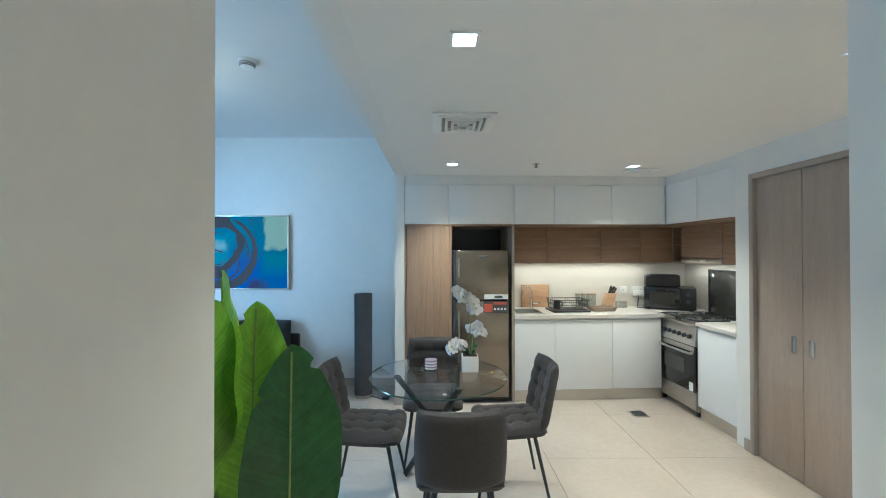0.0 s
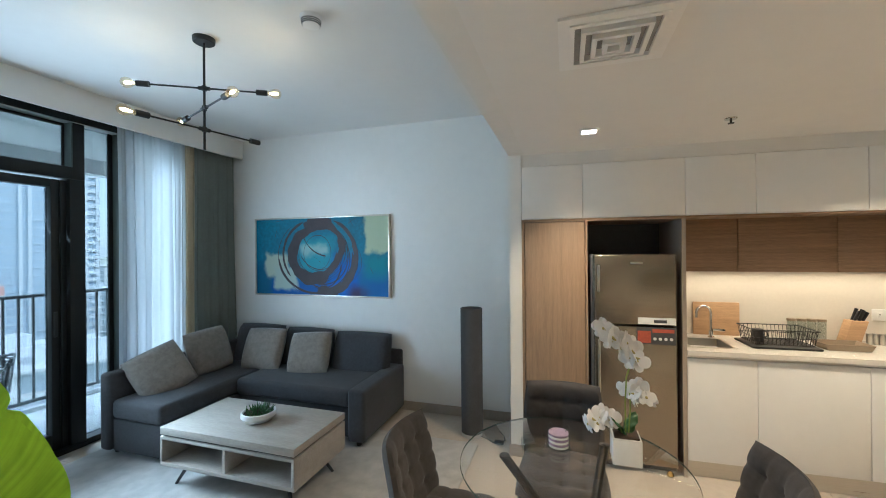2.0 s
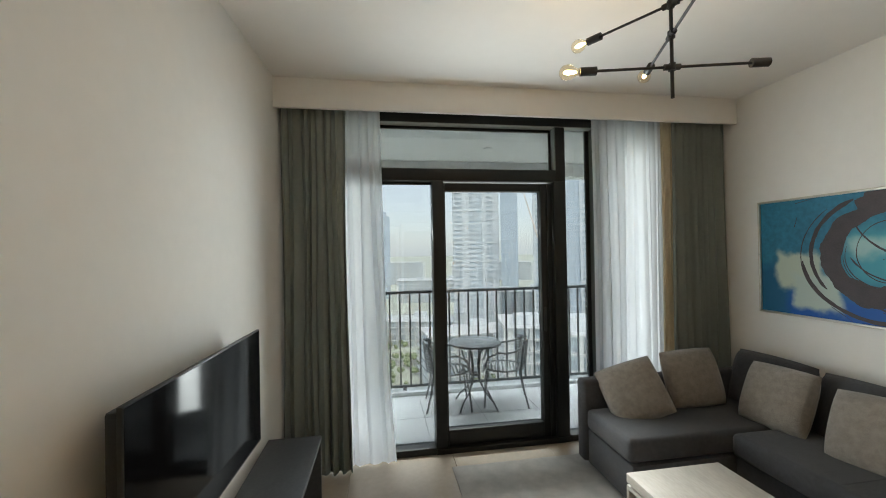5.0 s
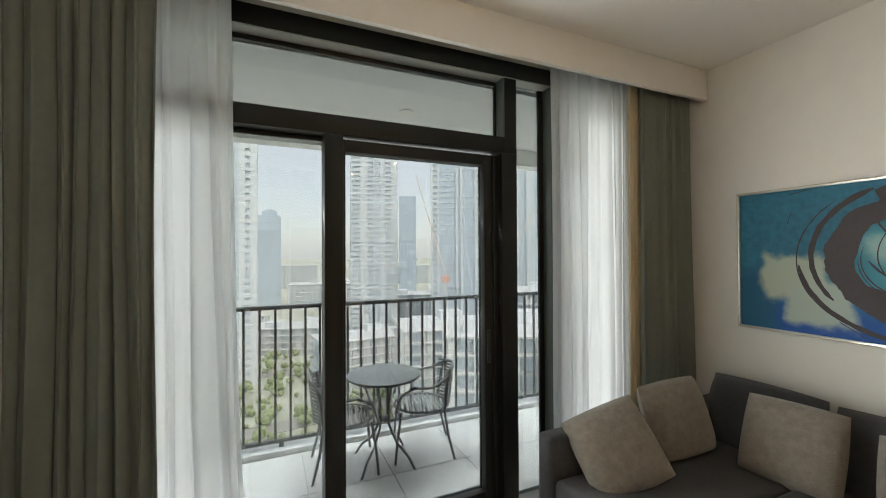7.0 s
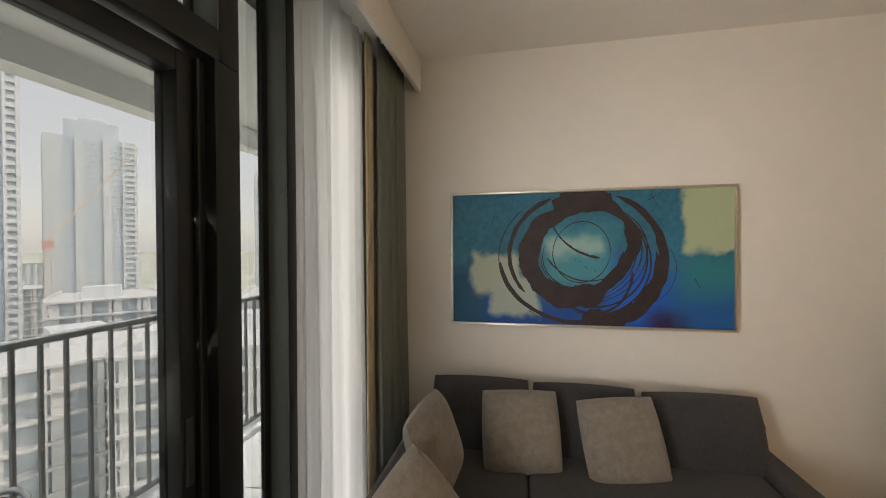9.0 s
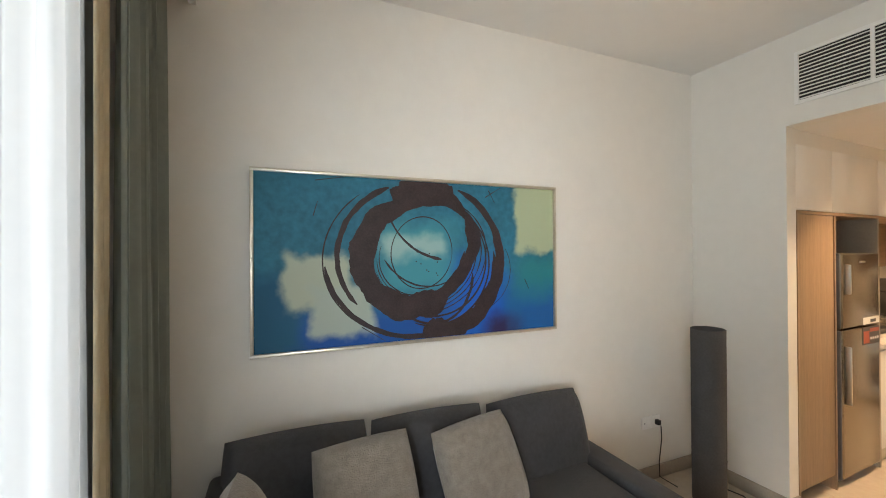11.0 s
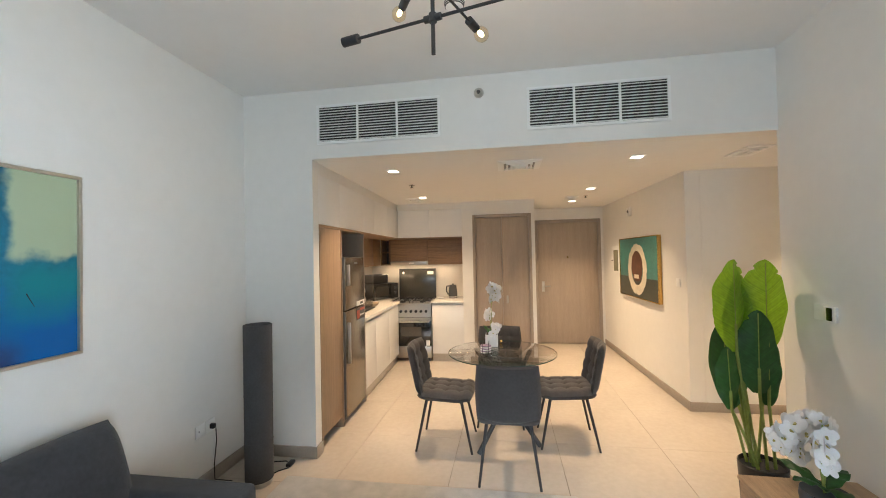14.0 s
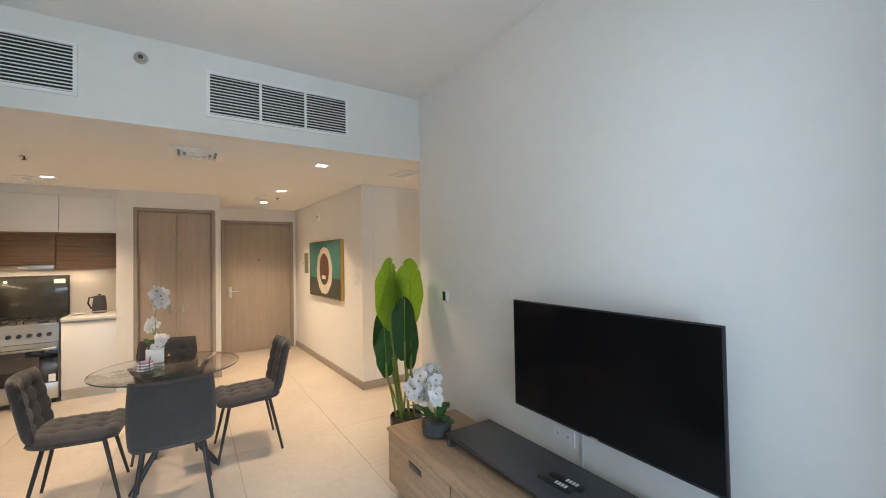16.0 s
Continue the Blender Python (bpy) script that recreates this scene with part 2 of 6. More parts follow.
for leafy in (LEAF, LEAFD):        # slanting side veins along the blade
    lnt = leafy.node_tree
    lb = lnt.nodes["Principled BSDF"]
    uvn = lnt.nodes.new("ShaderNodeUVMap")
    sep = lnt.nodes.new("ShaderNodeSeparateXYZ")
    lnt.links.new(uvn.outputs[0], sep.inputs[0])
    ab = lnt.nodes.new("ShaderNodeMath")
    ab.operation = "ABSOLUTE"
    lnt.links.new(sep.outputs[0], ab.inputs[0])
    sl = lnt.nodes.new("ShaderNodeMath")
    sl.operation = "MULTIPLY_ADD"
    sl.inputs[1].default_value = -0.16
    lnt.links.new(ab.outputs[0], sl.inputs[0])
    lnt.links.new(sep.outputs[1], sl.inputs[2])
    co = lnt.nodes.new("ShaderNodeCombineXYZ")
    lnt.links.new(sl.outputs[0], co.inputs[0])
    vn = lnt.nodes.new("ShaderNodeTexNoise")
    vn.inputs["Scale"].default_value, vn.inputs["Detail"].default_value = 46, 3
    lnt.links.new(co.outputs[0], vn.inputs[0])
    vr = lnt.nodes.new("ShaderNodeMapRange")
    vr.inputs["From Min"].default_value, vr.inputs["From Max"].default_value = 0.35, 0.65
    vr.inputs["To Min"].default_value, vr.inputs["To Max"].default_value = 0.84, 1.15
    lnt.links.new(vn.outputs[0], vr.inputs[0])
    for sock in (lb.inputs["Base Color"],) + tuple(n.inputs[0] for n in lnt.nodes if n.bl_idname == "ShaderNodeBsdfTranslucent"):
        mu = lnt.nodes.new("ShaderNodeVectorMath")
        mu.operation = "SCALE"
        if sock.links:
            lnt.links.new(sock.links[0].from_socket, mu.inputs[0])
        else:
            mu.inputs[0].default_value = tuple(sock.default_value)[:3]
        lnt.links.new(vr.outputs[0], mu.inputs["Scale"])
        lnt.links.new(mu.outputs[0], sock)
    leafy.node_tree.nodes["Principled BSDF"].inputs["Sheen Weight"].default_value = 0.0
CURT = cloth_mat("sage_curtain", (0.26, 0.293, 0.268), 0.20)
SHEER = cloth_mat("white_voile", (0.93, 0.94, 0.96), 0.80, clear=0.16)
LINING = cloth_mat("cream_lining", (0.72, 0.64, 0.48), 0.3)
GLASS = glass_mat("window_glass", (0.435, 0.452, 0.466))
TGLASS = glass_mat("table_glass", (0.992, 0.998, 0.994), mirror=0.03)
JAR = glass_mat("jar_glass", (0.88, 0.90, 0.89))
GLOWD = glow_mat("downlight_diffuser", (1.0, 0.85, 0.66), 3)
GLOWS = glow_mat("bulb_filament_glow", (1.0, 0.68, 0.34), 38)
BULB = glass_mat("bulb_glass", (1.0, 0.93, 0.80))
SILVER = mat("silver_frame", (0.62, 0.58, 0.50), 0.3, metal=0.8, var=0.1, scale=20)
STROKE = mat("dark_brushwork", (0.030, 0.018, 0.022), 0.55, var=0.5, scale=14, bump=0.1, bscale=90)
PURPLE = mat("coaster_lilac", (0.30, 0.22, 0.32), 0.6, var=0.2)
BRASS = mat("brass", (0.62, 0.42, 0.14), 0.25, metal=1.0)
CREAM = mat("art_cream", (0.62, 0.56, 0.44), 0.5, var=0.12, scale=14)
ARTBROWN = mat("art_brown", (0.11, 0.045, 0.025), 0.5, var=0.3, scale=14)
ARTTEAL = mat("art_teal", (0.055, 0.19, 0.17), 0.4, var=0.25, scale=5)
ARTDARK = mat("art_dark_green", (0.05, 0.055, 0.04), 0.4, var=0.3, scale=5)
RED = mat("red_print", (0.42, 0.09, 0.05), 0.5, var=0.3, scale=60)


def painting_mat():
    """Blue abstract ground: soft fields of teal, blue and pale sand. Object space: x across, z up, metres from the centre."""
    m = mat("blue_abstract_canvas", (0.02, 0.15, 0.24), 0.55, var=0.3, scale=3, spec=0.3)
    nt = m.node_tree
    b = nt.nodes["Principled BSDF"]
    tc = nt.nodes.new("ShaderNodeTexCoord")
    no = nt.nodes.new("ShaderNodeTexNoise")
    no.inputs["Scale"].default_value, no.inputs["Detail"].default_value = 7, 6
    nt.links.new(tc.outputs["Object"], no.inputs[0])
    sub = nt.nodes.new("ShaderNodeVectorMath")
    sub.operation = "MULTIPLY_ADD"
    sub.inputs[1].default_value = (0.16, 0.0, 0.16)
    nt.links.new(no.outputs["Color"], sub.inputs[0])
    off = nt.nodes.new("ShaderNodeVectorMath")
    off.operation = "ADD"
    off.inputs[1].default_value = (-0.08, 0, -0.08)
    nt.links.new(tc.outputs["Object"], off.inputs[0])
    nt.links.new(off.outputs[0], sub.inputs[2])
    sp = nt.nodes.new("ShaderNodeSeparateXYZ")
    nt.links.new(sub.outputs[0], sp.inputs[0])

    def edge(axis, at, soft, up):
        r = nt.nodes.new("ShaderNodeMapRange")
        r.interpolation_type = "SMOOTHSTEP"
        r.inputs["From Min"].default_value, r.inputs["From Max"].default_value = at - soft, at + soft
        if not up:
            r.inputs["To Min"].default_value, r.inputs["To Max"].default_value = 1, 0
        nt.links.new(sp.outputs[axis], r.inputs[0])
        return r.outputs[0]

    def both(a, c):
        mu = nt.nodes.new("ShaderNodeMath")
        mu.operation = "MULTIPLY"
        nt.links.new(a, mu.inputs[0])
        nt.links.new(c, mu.inputs[1])
        return mu.outputs[0]

    def field(x0, x1, z0, z1, soft):
        return both(both(edge(0, x0, soft, True), edge(0, x1, soft, False)), both(edge(2, z0, soft, True), edge(2, z1, soft, False)))

    base = [l for l in nt.links if l.to_socket == b.inputs["Base Color"]][0].from_socket
    for (x0, x1, z0, z1, soft), col in (
            ((-2, 2, -2, -0.24, 0.10), (0.008, 0.085, 0.34)),
            ((0.10, 0.50, -0.5, -0.02, 0.12), (0.006, 0.12, 0.55)),
            ((-2, -0.64, -2, -0.06, 0.06), (0.01, 0.10, 0.20)),
            ((0.55, 2, -0.5, 0.0, 0.08), (0.015, 0.20, 0.25)),
            ((0.56, 2, 0.04, 0.5, 0.025), (0.42, 0.50, 0.34)),
            ((-0.70, -0.40, -0.24, 0.03, 0.03), (0.40, 0.46, 0.38)),
            ((-0.58, -0.28, -0.37, -0.12, 0.03), (0.38, 0.46, 0.42)),
            ((-0.26, 0.16, -0.16, 0.20, 0.09), (0.05, 0.28, 0.36)),
            ((-0.24, 0.12, 0.02, 0.12, 0.04), (0.30, 0.48, 0.48)),
            ((0.52, 2, -0.5, -0.20, 0.10), (0.008, 0.11, 0.36)),
            ((0.36, 0.56, -0.5, -0.33, 0.07), (0.03, 0.02, 0.08))):
        mx = nt.nodes.new("ShaderNodeMix")
        mx.data_type = "RGBA"
        nt.links.new(field(x0, x1, z0, z1, soft), mx.inputs[0])
        nt.links.new(base, mx.inputs[6])
        mx.inputs[7].default_value = (*col, 1)
        base = mx.outputs[2]
    nt.links.new(base, b.inputs["Base Color"])
    return m


CANVAS = painting_mat()

# ---- building helpers ----


def box(bm, x0, x1, y0, y1, z0, z1, b=0.0, seg=2):
    v = [bm.verts.new((x, y, z)) for x in (x0, x1) for y in (y0, y1) for z in (z0, z1)]
    f = [bm.faces.new([v[i] for i in q]) for q in ((0, 1, 3, 2), (4, 6, 7, 5), (0, 4, 5, 1), (2, 3, 7, 6), (0, 2, 6, 4), (1, 5, 7, 3))]
    if b:
        bmesh.ops.bevel(bm, geom=list({e for q in f for e in q.edges}), offset=b, segments=seg, affect="EDGES", profile=0.5)
    return bm


def rod(bm, p, q, r, seg=12, r2=None):
    p, q = Vector(p), Vector(q)
    d = q - p
    m = Matrix.Translation((p + q) / 2) @ d.to_track_quat("Z", "Y").to_matrix().to_4x4()
    bmesh.ops.create_cone(bm, cap_ends=True, segments=seg, radius1=r, radius2=r if r2 is None else r2, depth=d.length, matrix=m)
    return bm


def tube(bm, pts, r, seg=8):
    pts = [Vector(p) for p in pts]
    rings = []
    n = None
    for i, p in enumerate(pts):
        d = (pts[min(i + 1, len(pts) - 1)] - pts[max(i - 1, 0)]).normalized()
        if n is None:
            n = d.orthogonal().normalized()
        n = (n - d * n.dot(d)).normalized()
        s = d.cross(n)
        rings.append([bm.verts.new(p + (n * math.cos(a) + s * math.sin(a)) * r) for a in [2 * math.pi * k / seg for k in range(seg)]])
    for a, c in zip(rings, rings[1:]):
        for k in range(seg):
            bm.faces.new((a[k], a[(k + 1) % seg], c[(k + 1) % seg], c[k]))
    bm.faces.new(rings[0][::-1])
    bm.faces.new(rings[-1])
    return bm


def lathe(bm, prof, seg=28, c=(0, 0, 0), caps=True):
    c = Vector(c)
    rings = [[bm.verts.new(c + Vector((r * math.cos(2 * math.pi * k / seg), r * math.sin(2 * math.pi * k / seg), z))) for k in range(seg)] for r, z in prof]
    for a, d in zip(rings, rings[1:]):
        for k in range(seg):
            bm.faces.new((a[k], a[(k + 1) % seg], d[(k + 1) % seg], d[k]))
    if caps:
        bm.faces.new(rings[0][::-1])
        bm.faces.new(rings[-1])
    return bm


def pad(bm, w, h, t, n=16, corner=0.25, hard=6.0, full=0.4, quilt=(0, 0), dent=0.0, place=None):
    """Soft slab in its own x, y, thick along z, with seamed edges; quilt: cells across and along; place: maps a Vector."""
    front, back = {}, {}
    for i in range(n + 1):
        for j in range(n + 1):
            u, v = -1 + 2 * i / n, -1 + 2 * j / n
            x = u * math.sqrt(1 - corner * v * v / 2) * w / 2
            y = v * math.sqrt(1 - corner * u * u / 2) * h / 2
            e = max(0.0, (1 - abs(u) ** hard) * (1 - abs(v) ** hard)) ** full
            z = t / 2 * e
            q = 0.0
            if quilt[0]:
                du = abs(((u + 1) / 2 * quilt[0] + 0.5) % 1 - 0.5) * w / quilt[0]
                dv = abs(((v + 1) / 2 * quilt[1] + 0.5) % 1 - 0.5) * h / quilt[1]
                q = dent * (0.5 * math.exp(-(du / 0.011) ** 2) + 0.5 * math.exp(-(dv / 0.011) ** 2) + math.exp(-(du * du + dv * dv) / 0.0005)) * e
            rim = i in (0, n) or j in (0, n)
            p = Vector((x, y, z - q))
            front[i, j] = bm.verts.new(place(p) if place else p)
            if rim:
                back[i, j] = front[i, j]
            else:
                p = Vector((x, y, -z))
                back[i, j] = bm.verts.new(place(p) if place else p)
    for i in range(n):
        for j in range(n):
            k = ((i, j), (i + 1, j), (i + 1, j + 1), (i, j + 1))
            bm.faces.new([front[a] for a in k])
            bm.faces.new([back[a] for a in k[::-1]])
    return bm


def part(name, bm, material, parent=None, label="", smooth=True, origin=None):
    """Links a bmesh as one mesh object under a thing or part; the mesh is given in the parent's space, or the world's if origin is."""
    if origin is not None:
        bmesh.ops.translate(bm, verts=bm.verts, vec=-Vector(origin))
    bmesh.ops.recalc_face_normals(bm, faces=bm.faces)
    me = bpy.data.meshes.new(name)
    bm.to_mesh(me)
    bm.free()
    me.materials.append(material)
    if smooth:
        me.polygons.foreach_set("use_smooth", [True] * len(me.polygons))
        me.set_sharp_from_angle(angle=radians(38))
    ob = new(name, me)
    if parent:
        ob.parent = parent
    if label:
        ob["label"] = label
    return ob


def B():
    return bmesh.new()


def thing(name, label, category, at=(0, 0, 0), rz=0.0, group="", kind=""):
    ob = new(name)
    ob.empty_display_size = 0.1
    ob.matrix_basis = pose(*at, 0, 0, rz)
    return tagged(ob, label, category, group, kind)


def solo(name, bm, material, label, category, at=(0, 0, 0), rz=0.0, group="", kind="", world=True):
    """A thing that is one mesh."""
    ob = part(name, bm, material, origin=at if world else None)
    ob.matrix_basis = pose(*at, 0, 0, rz)
    return tagged(ob, label, category, group, kind)


def setting(name, bm, material, label=""):
    return tagged(part(name, bm, material), label, "", "", "structure")

# ---- structure ----
YP, ZC, ZL = 3.815, 2.905, 2.354      # painting wall, high and low ceilings
XW = -3.44                          # inner face of the window frame
TILT = math.atan2(0.10, 3.03)       # the entrance passage's wall is a little askew

setting("floor", box(B(), -3.60, 4.4, -2.7, 4.0, -0.20, -0.012), GROUT, "pale grout bed under cream porcelain tiles")
setting("ceiling", box(B(), -3.9, 0.0, -0.2, 4.0, ZC, ZC + 0.2), CEIL, "high white painted ceiling over the living area")
setting("ceiling_low", box(B(), 0.12, 4.5, -2.8, 4.0, ZL, ZL + 0.75), CEIL, "lower white ceiling over dining, kitchen and hall")
setting("wall_north", box(B(), -3.9, 0.095, YP, YP + 0.18, -0.2, 3.1), WALL, "off-white painted wall behind the sofa")


def south(bm):
    """Lays geometry drawn along y = 0 onto the television wall, which closes in a little towards the window."""
    bmesh.ops.transform(bm, matrix=SOUTH, verts=bm.verts)
    return bm


SOUTH = Matrix.Translation((0, -0.085, 0)) @ Matrix.Rotation(-math.atan(0.045), 4, "Z")
setting("wall_south", south(box(box(B(), -3.9, 0.0, -0.18, 0.0, -0.2, 3.1), 0.0, 0.018, -0.18, 0.0, -0.2, ZL)), WALL, "off-white painted wall with the television")
setting("wall_bulkhead", box(B(), 0.0, 0.12, -0.18, YP, ZL, 3.1), WALL, "white bulkhead with air grilles")
setting("wall_stub", box(B(), 0.0, 0.095, 3.22, YP, -0.01, ZL), WALL, "narrow white wall end beside the tall cabinet")
setting("wall_hall_west", box(B(), -0.18, 0.02, -2.8, -0.20, -0.2, ZL + 0.5), WALL, "plain hall wall")
setting("wall_hall_end", box(B(), 0.02, 1.29, -2.8, -2.65, -0.2, ZL), WALL, "plain wall closing the hall")


def skew(bm):
    """Turns geometry laid along x from the hall corner into the askew wall's line."""
    bmesh.ops.transform(bm, matrix=Matrix.Translation((1.185, -0.036, 0)) @ Matrix.Rotation(TILT, 4, "Z"), verts=bm.verts)
    return bm


setting("wall_passage", skew(box(B(), 0.105, 3.45, -0.15, 0.0, -0.2, ZL)), WALL, "cream wall of the entrance passage")
setting("wall_hall_east", box(B(), 1.29, 1.44, -2.8, -0.175, -0.2, ZL), WALL, "plain hall wall")
bm = box(B(), 4.21, 4.38, 1.19, 1.40, -0.2, ZL)
box(bm, 4.21, 4.38, 0.0, 0.135, -0.2, ZL)
box(bm, 4.21, 4.38, 0.135, 1.19, 2.135, ZL)
setting("wall_entrance", bm, WALL, "wall around the entrance door")
bm = box(B(), 2.79, 2.89, 2.245, 2.42, -0.2, ZL)
box(bm, 2.79, 2.89, 1.37, 1.44, -0.2, ZL)
box(bm, 2.79, 2.89, 1.44, 2.245, 2.135, ZL)
setting("wall_closet", bm, WALL, "wall around the closet doors")
setting("wall_closet_south", box(B(), 2.89, 4.4, 1.37, 1.47, -0.2, ZL), WALL, "passage wall beside the closet")
setting("wall_closet_north", box(B(), 2.89, 3.5, 2.23, 2.42, -0.2, ZL), WALL, "wall between closet and kitchen")
setting("wall_closet_back", box(B(), 3.40, 3.50, 1.47, 2.23, -0.2, ZL), WALL, "inside of the closet")
setting("wall_kitchen", box(B(), 3.36, 3.52, 2.21, YP, -0.2, ZL), WALL, "kitchen wall behind the cooker")
setting("wall_entrance_outer", box(B(), 4.40, 4.5, 0.0, 1.5, -0.2, ZL), WALL, "wall behind the entrance door")

# window wall: piers, head, pelmet
setting("wall_window_south", box(B(), -3.72, XW - 0.02, 0.0, 0.28, -0.2, ZC), WALL, "pier beside the window")
setting("wall_window_north", box(B(), -3.72, XW - 0.02, 3.30, YP, -0.2, ZC), WALL, "pier beside the window")
setting("wall_window_head", box(B(), -3.72, XW - 0.02, 0.28, 3.30, 2.80, ZC), WALL, "lintel over the window")
setting("pelmet_trim", box(B(), -3.215, -3.183, 0.0, YP, 2.69, ZC, 0.003), WALL, "white curtain pelmet")

# skirtings, butted end to end
for nm, b in (("baseboard_north", (-3.4, -0.012, YP - 0.014, YP, 0, 0.09)),
              ("baseboard_stub_west", (-0.014, 0.0, 3.22, YP - 0.014, 0, 0.09)), ("baseboard_stub_end", (-0.014, 0.095, 3.206, 3.22, 0, 0.09)),
              ("baseboard_hall_west", (0.02, 0.034, -2.65, -0.075, 0, 0.09)), ("baseboard_hall_east", (1.276, 1.29, -2.65, -0.036, 0, 0.09)),
              ("baseboard_closet_a", (2.776, 2.79, 2.262, 2.33, 0, 0.09)), ("baseboard_closet_b", (2.776, 2.79, 1.37, 1.420, 0, 0.09)),
              ("baseboard_closet_side", (2.776, 4.21, 1.356, 1.37, 0, 0.09))):
    setting(nm, box(B(), *b, 0.002), SKIRT, "taupe skirting board")
setting("baseboard_south", south(box(B(), -3.4, 0.02, 0.0, 0.014, 0, 0.09, 0.002)), SKIRT, "taupe skirting board")
setting("baseboard_passage", skew(box(B(), 0.093, 3.15, 0.0, 0.014, 0.0, 0.09, 0.002)), SKIRT, "taupe skirting board")

# window frame
win = thing("window_1", "dark aluminium window wall with sliding balcony door", "window", (XW, 1.8, 0), kind="structure")
FX0, FX1 = XW - 0.13, XW


def wbox(name, y0, y1, z0, z1, x0=FX0, x1=FX1, m=ALU, parent=win, b=0.004):
    return part(name, box(B(), x0, x1, y0, y1, z0, z1, b), m, parent, origin=(XW, 1.8, 0))


GX = FX0 + 0.03                     # outer glazing line
wbox("head_rail", 0.28, 3.30, 2.70, 2.80)
# underside of the head rail, with reflected balcony light in its colour
wbox("head_reveal", 0.28, 3.30, 2.694, 2.70, FX0, FX1 - 0.004, ALUL, b=0)
wbox("head_bead", 0.36, 2.275, 2.668, 2.694, GX - 0.006, GX + 0.012, ALU, b=0.002)
wbox("sill_rail", 0.28, 1.215, 0.0, 0.055)
wbox("sill_rail", 2.37, 3.30, 0.0, 0.055)
wbox("door_track", 1.215, 2.37, 0.0, 0.045, FX0 - 0.02, FX1 + 0.01)
wbox("transom", 0.36, 2.285, 2.226, 2.325)
wbox("transom_bead", 0.36, 1.215, 2.205, 2.226, GX - 0.006, GX + 0.012, ALU, b=0.002)
wbox("jamb", 0.28, 0.36, 0.055, 2.694)
wbox("mullion", 1.215, 1.308, 0.045, 2.226)
wbox("mullion", 2.285, 2.37, 2.226, 2.694)
wbox("mullion", 2.262, 2.37, 0.045, 2.226)
wbox("mullion_reveal", 2.277, 2.285, 2.325, 2.694, FX0, FX1 - 0.004, ALUG, b=0)
wbox("mullion_bead", 2.262, 2.277, 2.325, 2.668, GX - 0.006, GX + 0.012, ALU, b=0.002)
wbox("jamb", 2.645, 2.72, 0.055, 2.694)
wbox("jamb_reveal", 2.637, 2.645, 0.055, 2.694, FX0, FX1 - 0.004, ALUG, b=0)
wbox("jamb_bead", 2.602, 2.637, 0.055, 2.694, GX - 0.006, GX + 0.016, ALU, b=0.002)
wbox("jamb", 3.22, 3.30, 0.055, 2.694)
pane = wbox("transom_pane", 0.36, 2.277, 2.325, 2.694, GX, GX + 0.008, GLASS, b=0)
pane.visible_shadow = False
for a, c, z1 in ((0.36, 1.215, 2.226), (2.37, 2.637, 2.694), (2.72, 3.22, 2.694)):
    pane = wbox("pane", a, c, 0.055, z1, GX, GX + 0.008, GLASS, b=0)
    pane.visible_shadow = False
door = wbox("sliding_door", 1.308, 1.324, 0.045, 2.212, FX0 + 0.02, FX1 - 0.03)
for nm, y0, y1, z0, z1 in (("stile", 2.152, 2.256, 0.045, 2.212), ("top_rail", 1.324, 2.152, 2.147, 2.212), ("bottom_rail", 1.324, 2.152, 0.045, 0.175)):
    part(nm, box(B(), FX0 + 0.02, FX1 - 0.03, y0, y1, z0, z1, 0.006), ALU, door, origin=(XW, 1.8, 0))
part("stile_rib", box(B(), FX1 - 0.03, FX1 - 0.012, 2.205, 2.218, 0.05, 2.205, 0.005), ALU, door, origin=(XW, 1.8, 0))
part("lock_plate", box(B(), FX1 - 0.032, FX1 - 0.02, 2.165, 2.19, 0.95, 1.15, 0.004), BLACK, door, origin=(XW, 1.8, 0))
pane = part("door_pane", box(B(), FX0 + 0.045, FX0 + 0.053, 1.324, 2.152, 0.175, 2.147), GLASS, door, origin=(XW, 1.8, 0))
pane.visible_shadow = False

# balcony shell
setting("balcony_floor", box(B(), -5.02, -3.575, -1.2, 5.6, -0.22, -0.03), BALC, "pale grey balcony floor")
setting("balcony_kerb", box(B(), -5.02, -4.86, -1.2, 5.6, -0.03, 0.02, 0.004), CONCR, "low concrete kerb under the rail")
setting("balcony_soffit", box(B(), -5.15, -3.72, -1.2, 5.6, 2.74, 3.1), SOFFIT, "white balcony soffit")
setting("balcony_fascia", box(B(), -5.15, -4.98, -1.2, 5.6, 2.565, 2.74), SOFFIT, "edge beam of the balcony above")
setting("balcony_wall_north", box(B(), -5.02, -3.72, 5.6, 5.75, -0.2, 3.1), SOFFIT, "end wall of the balcony")
setting("balcony_wall_south", box(B(), -5.02, -3.72, -1.35, -1.2, -0.2, 3.1), SOFFIT, "end wall of the balcony")
setting("facade_south", box(B(), -3.72, -3.6, -1.2, 0.0, -0.2, 3.1), SOFFIT, "outer wall beside the window")
setting("facade_north", box(B(), -3.72, -3.6, 4.0, 5.6, -0.2, 3.1), SOFFIT, "outer wall beside the window")

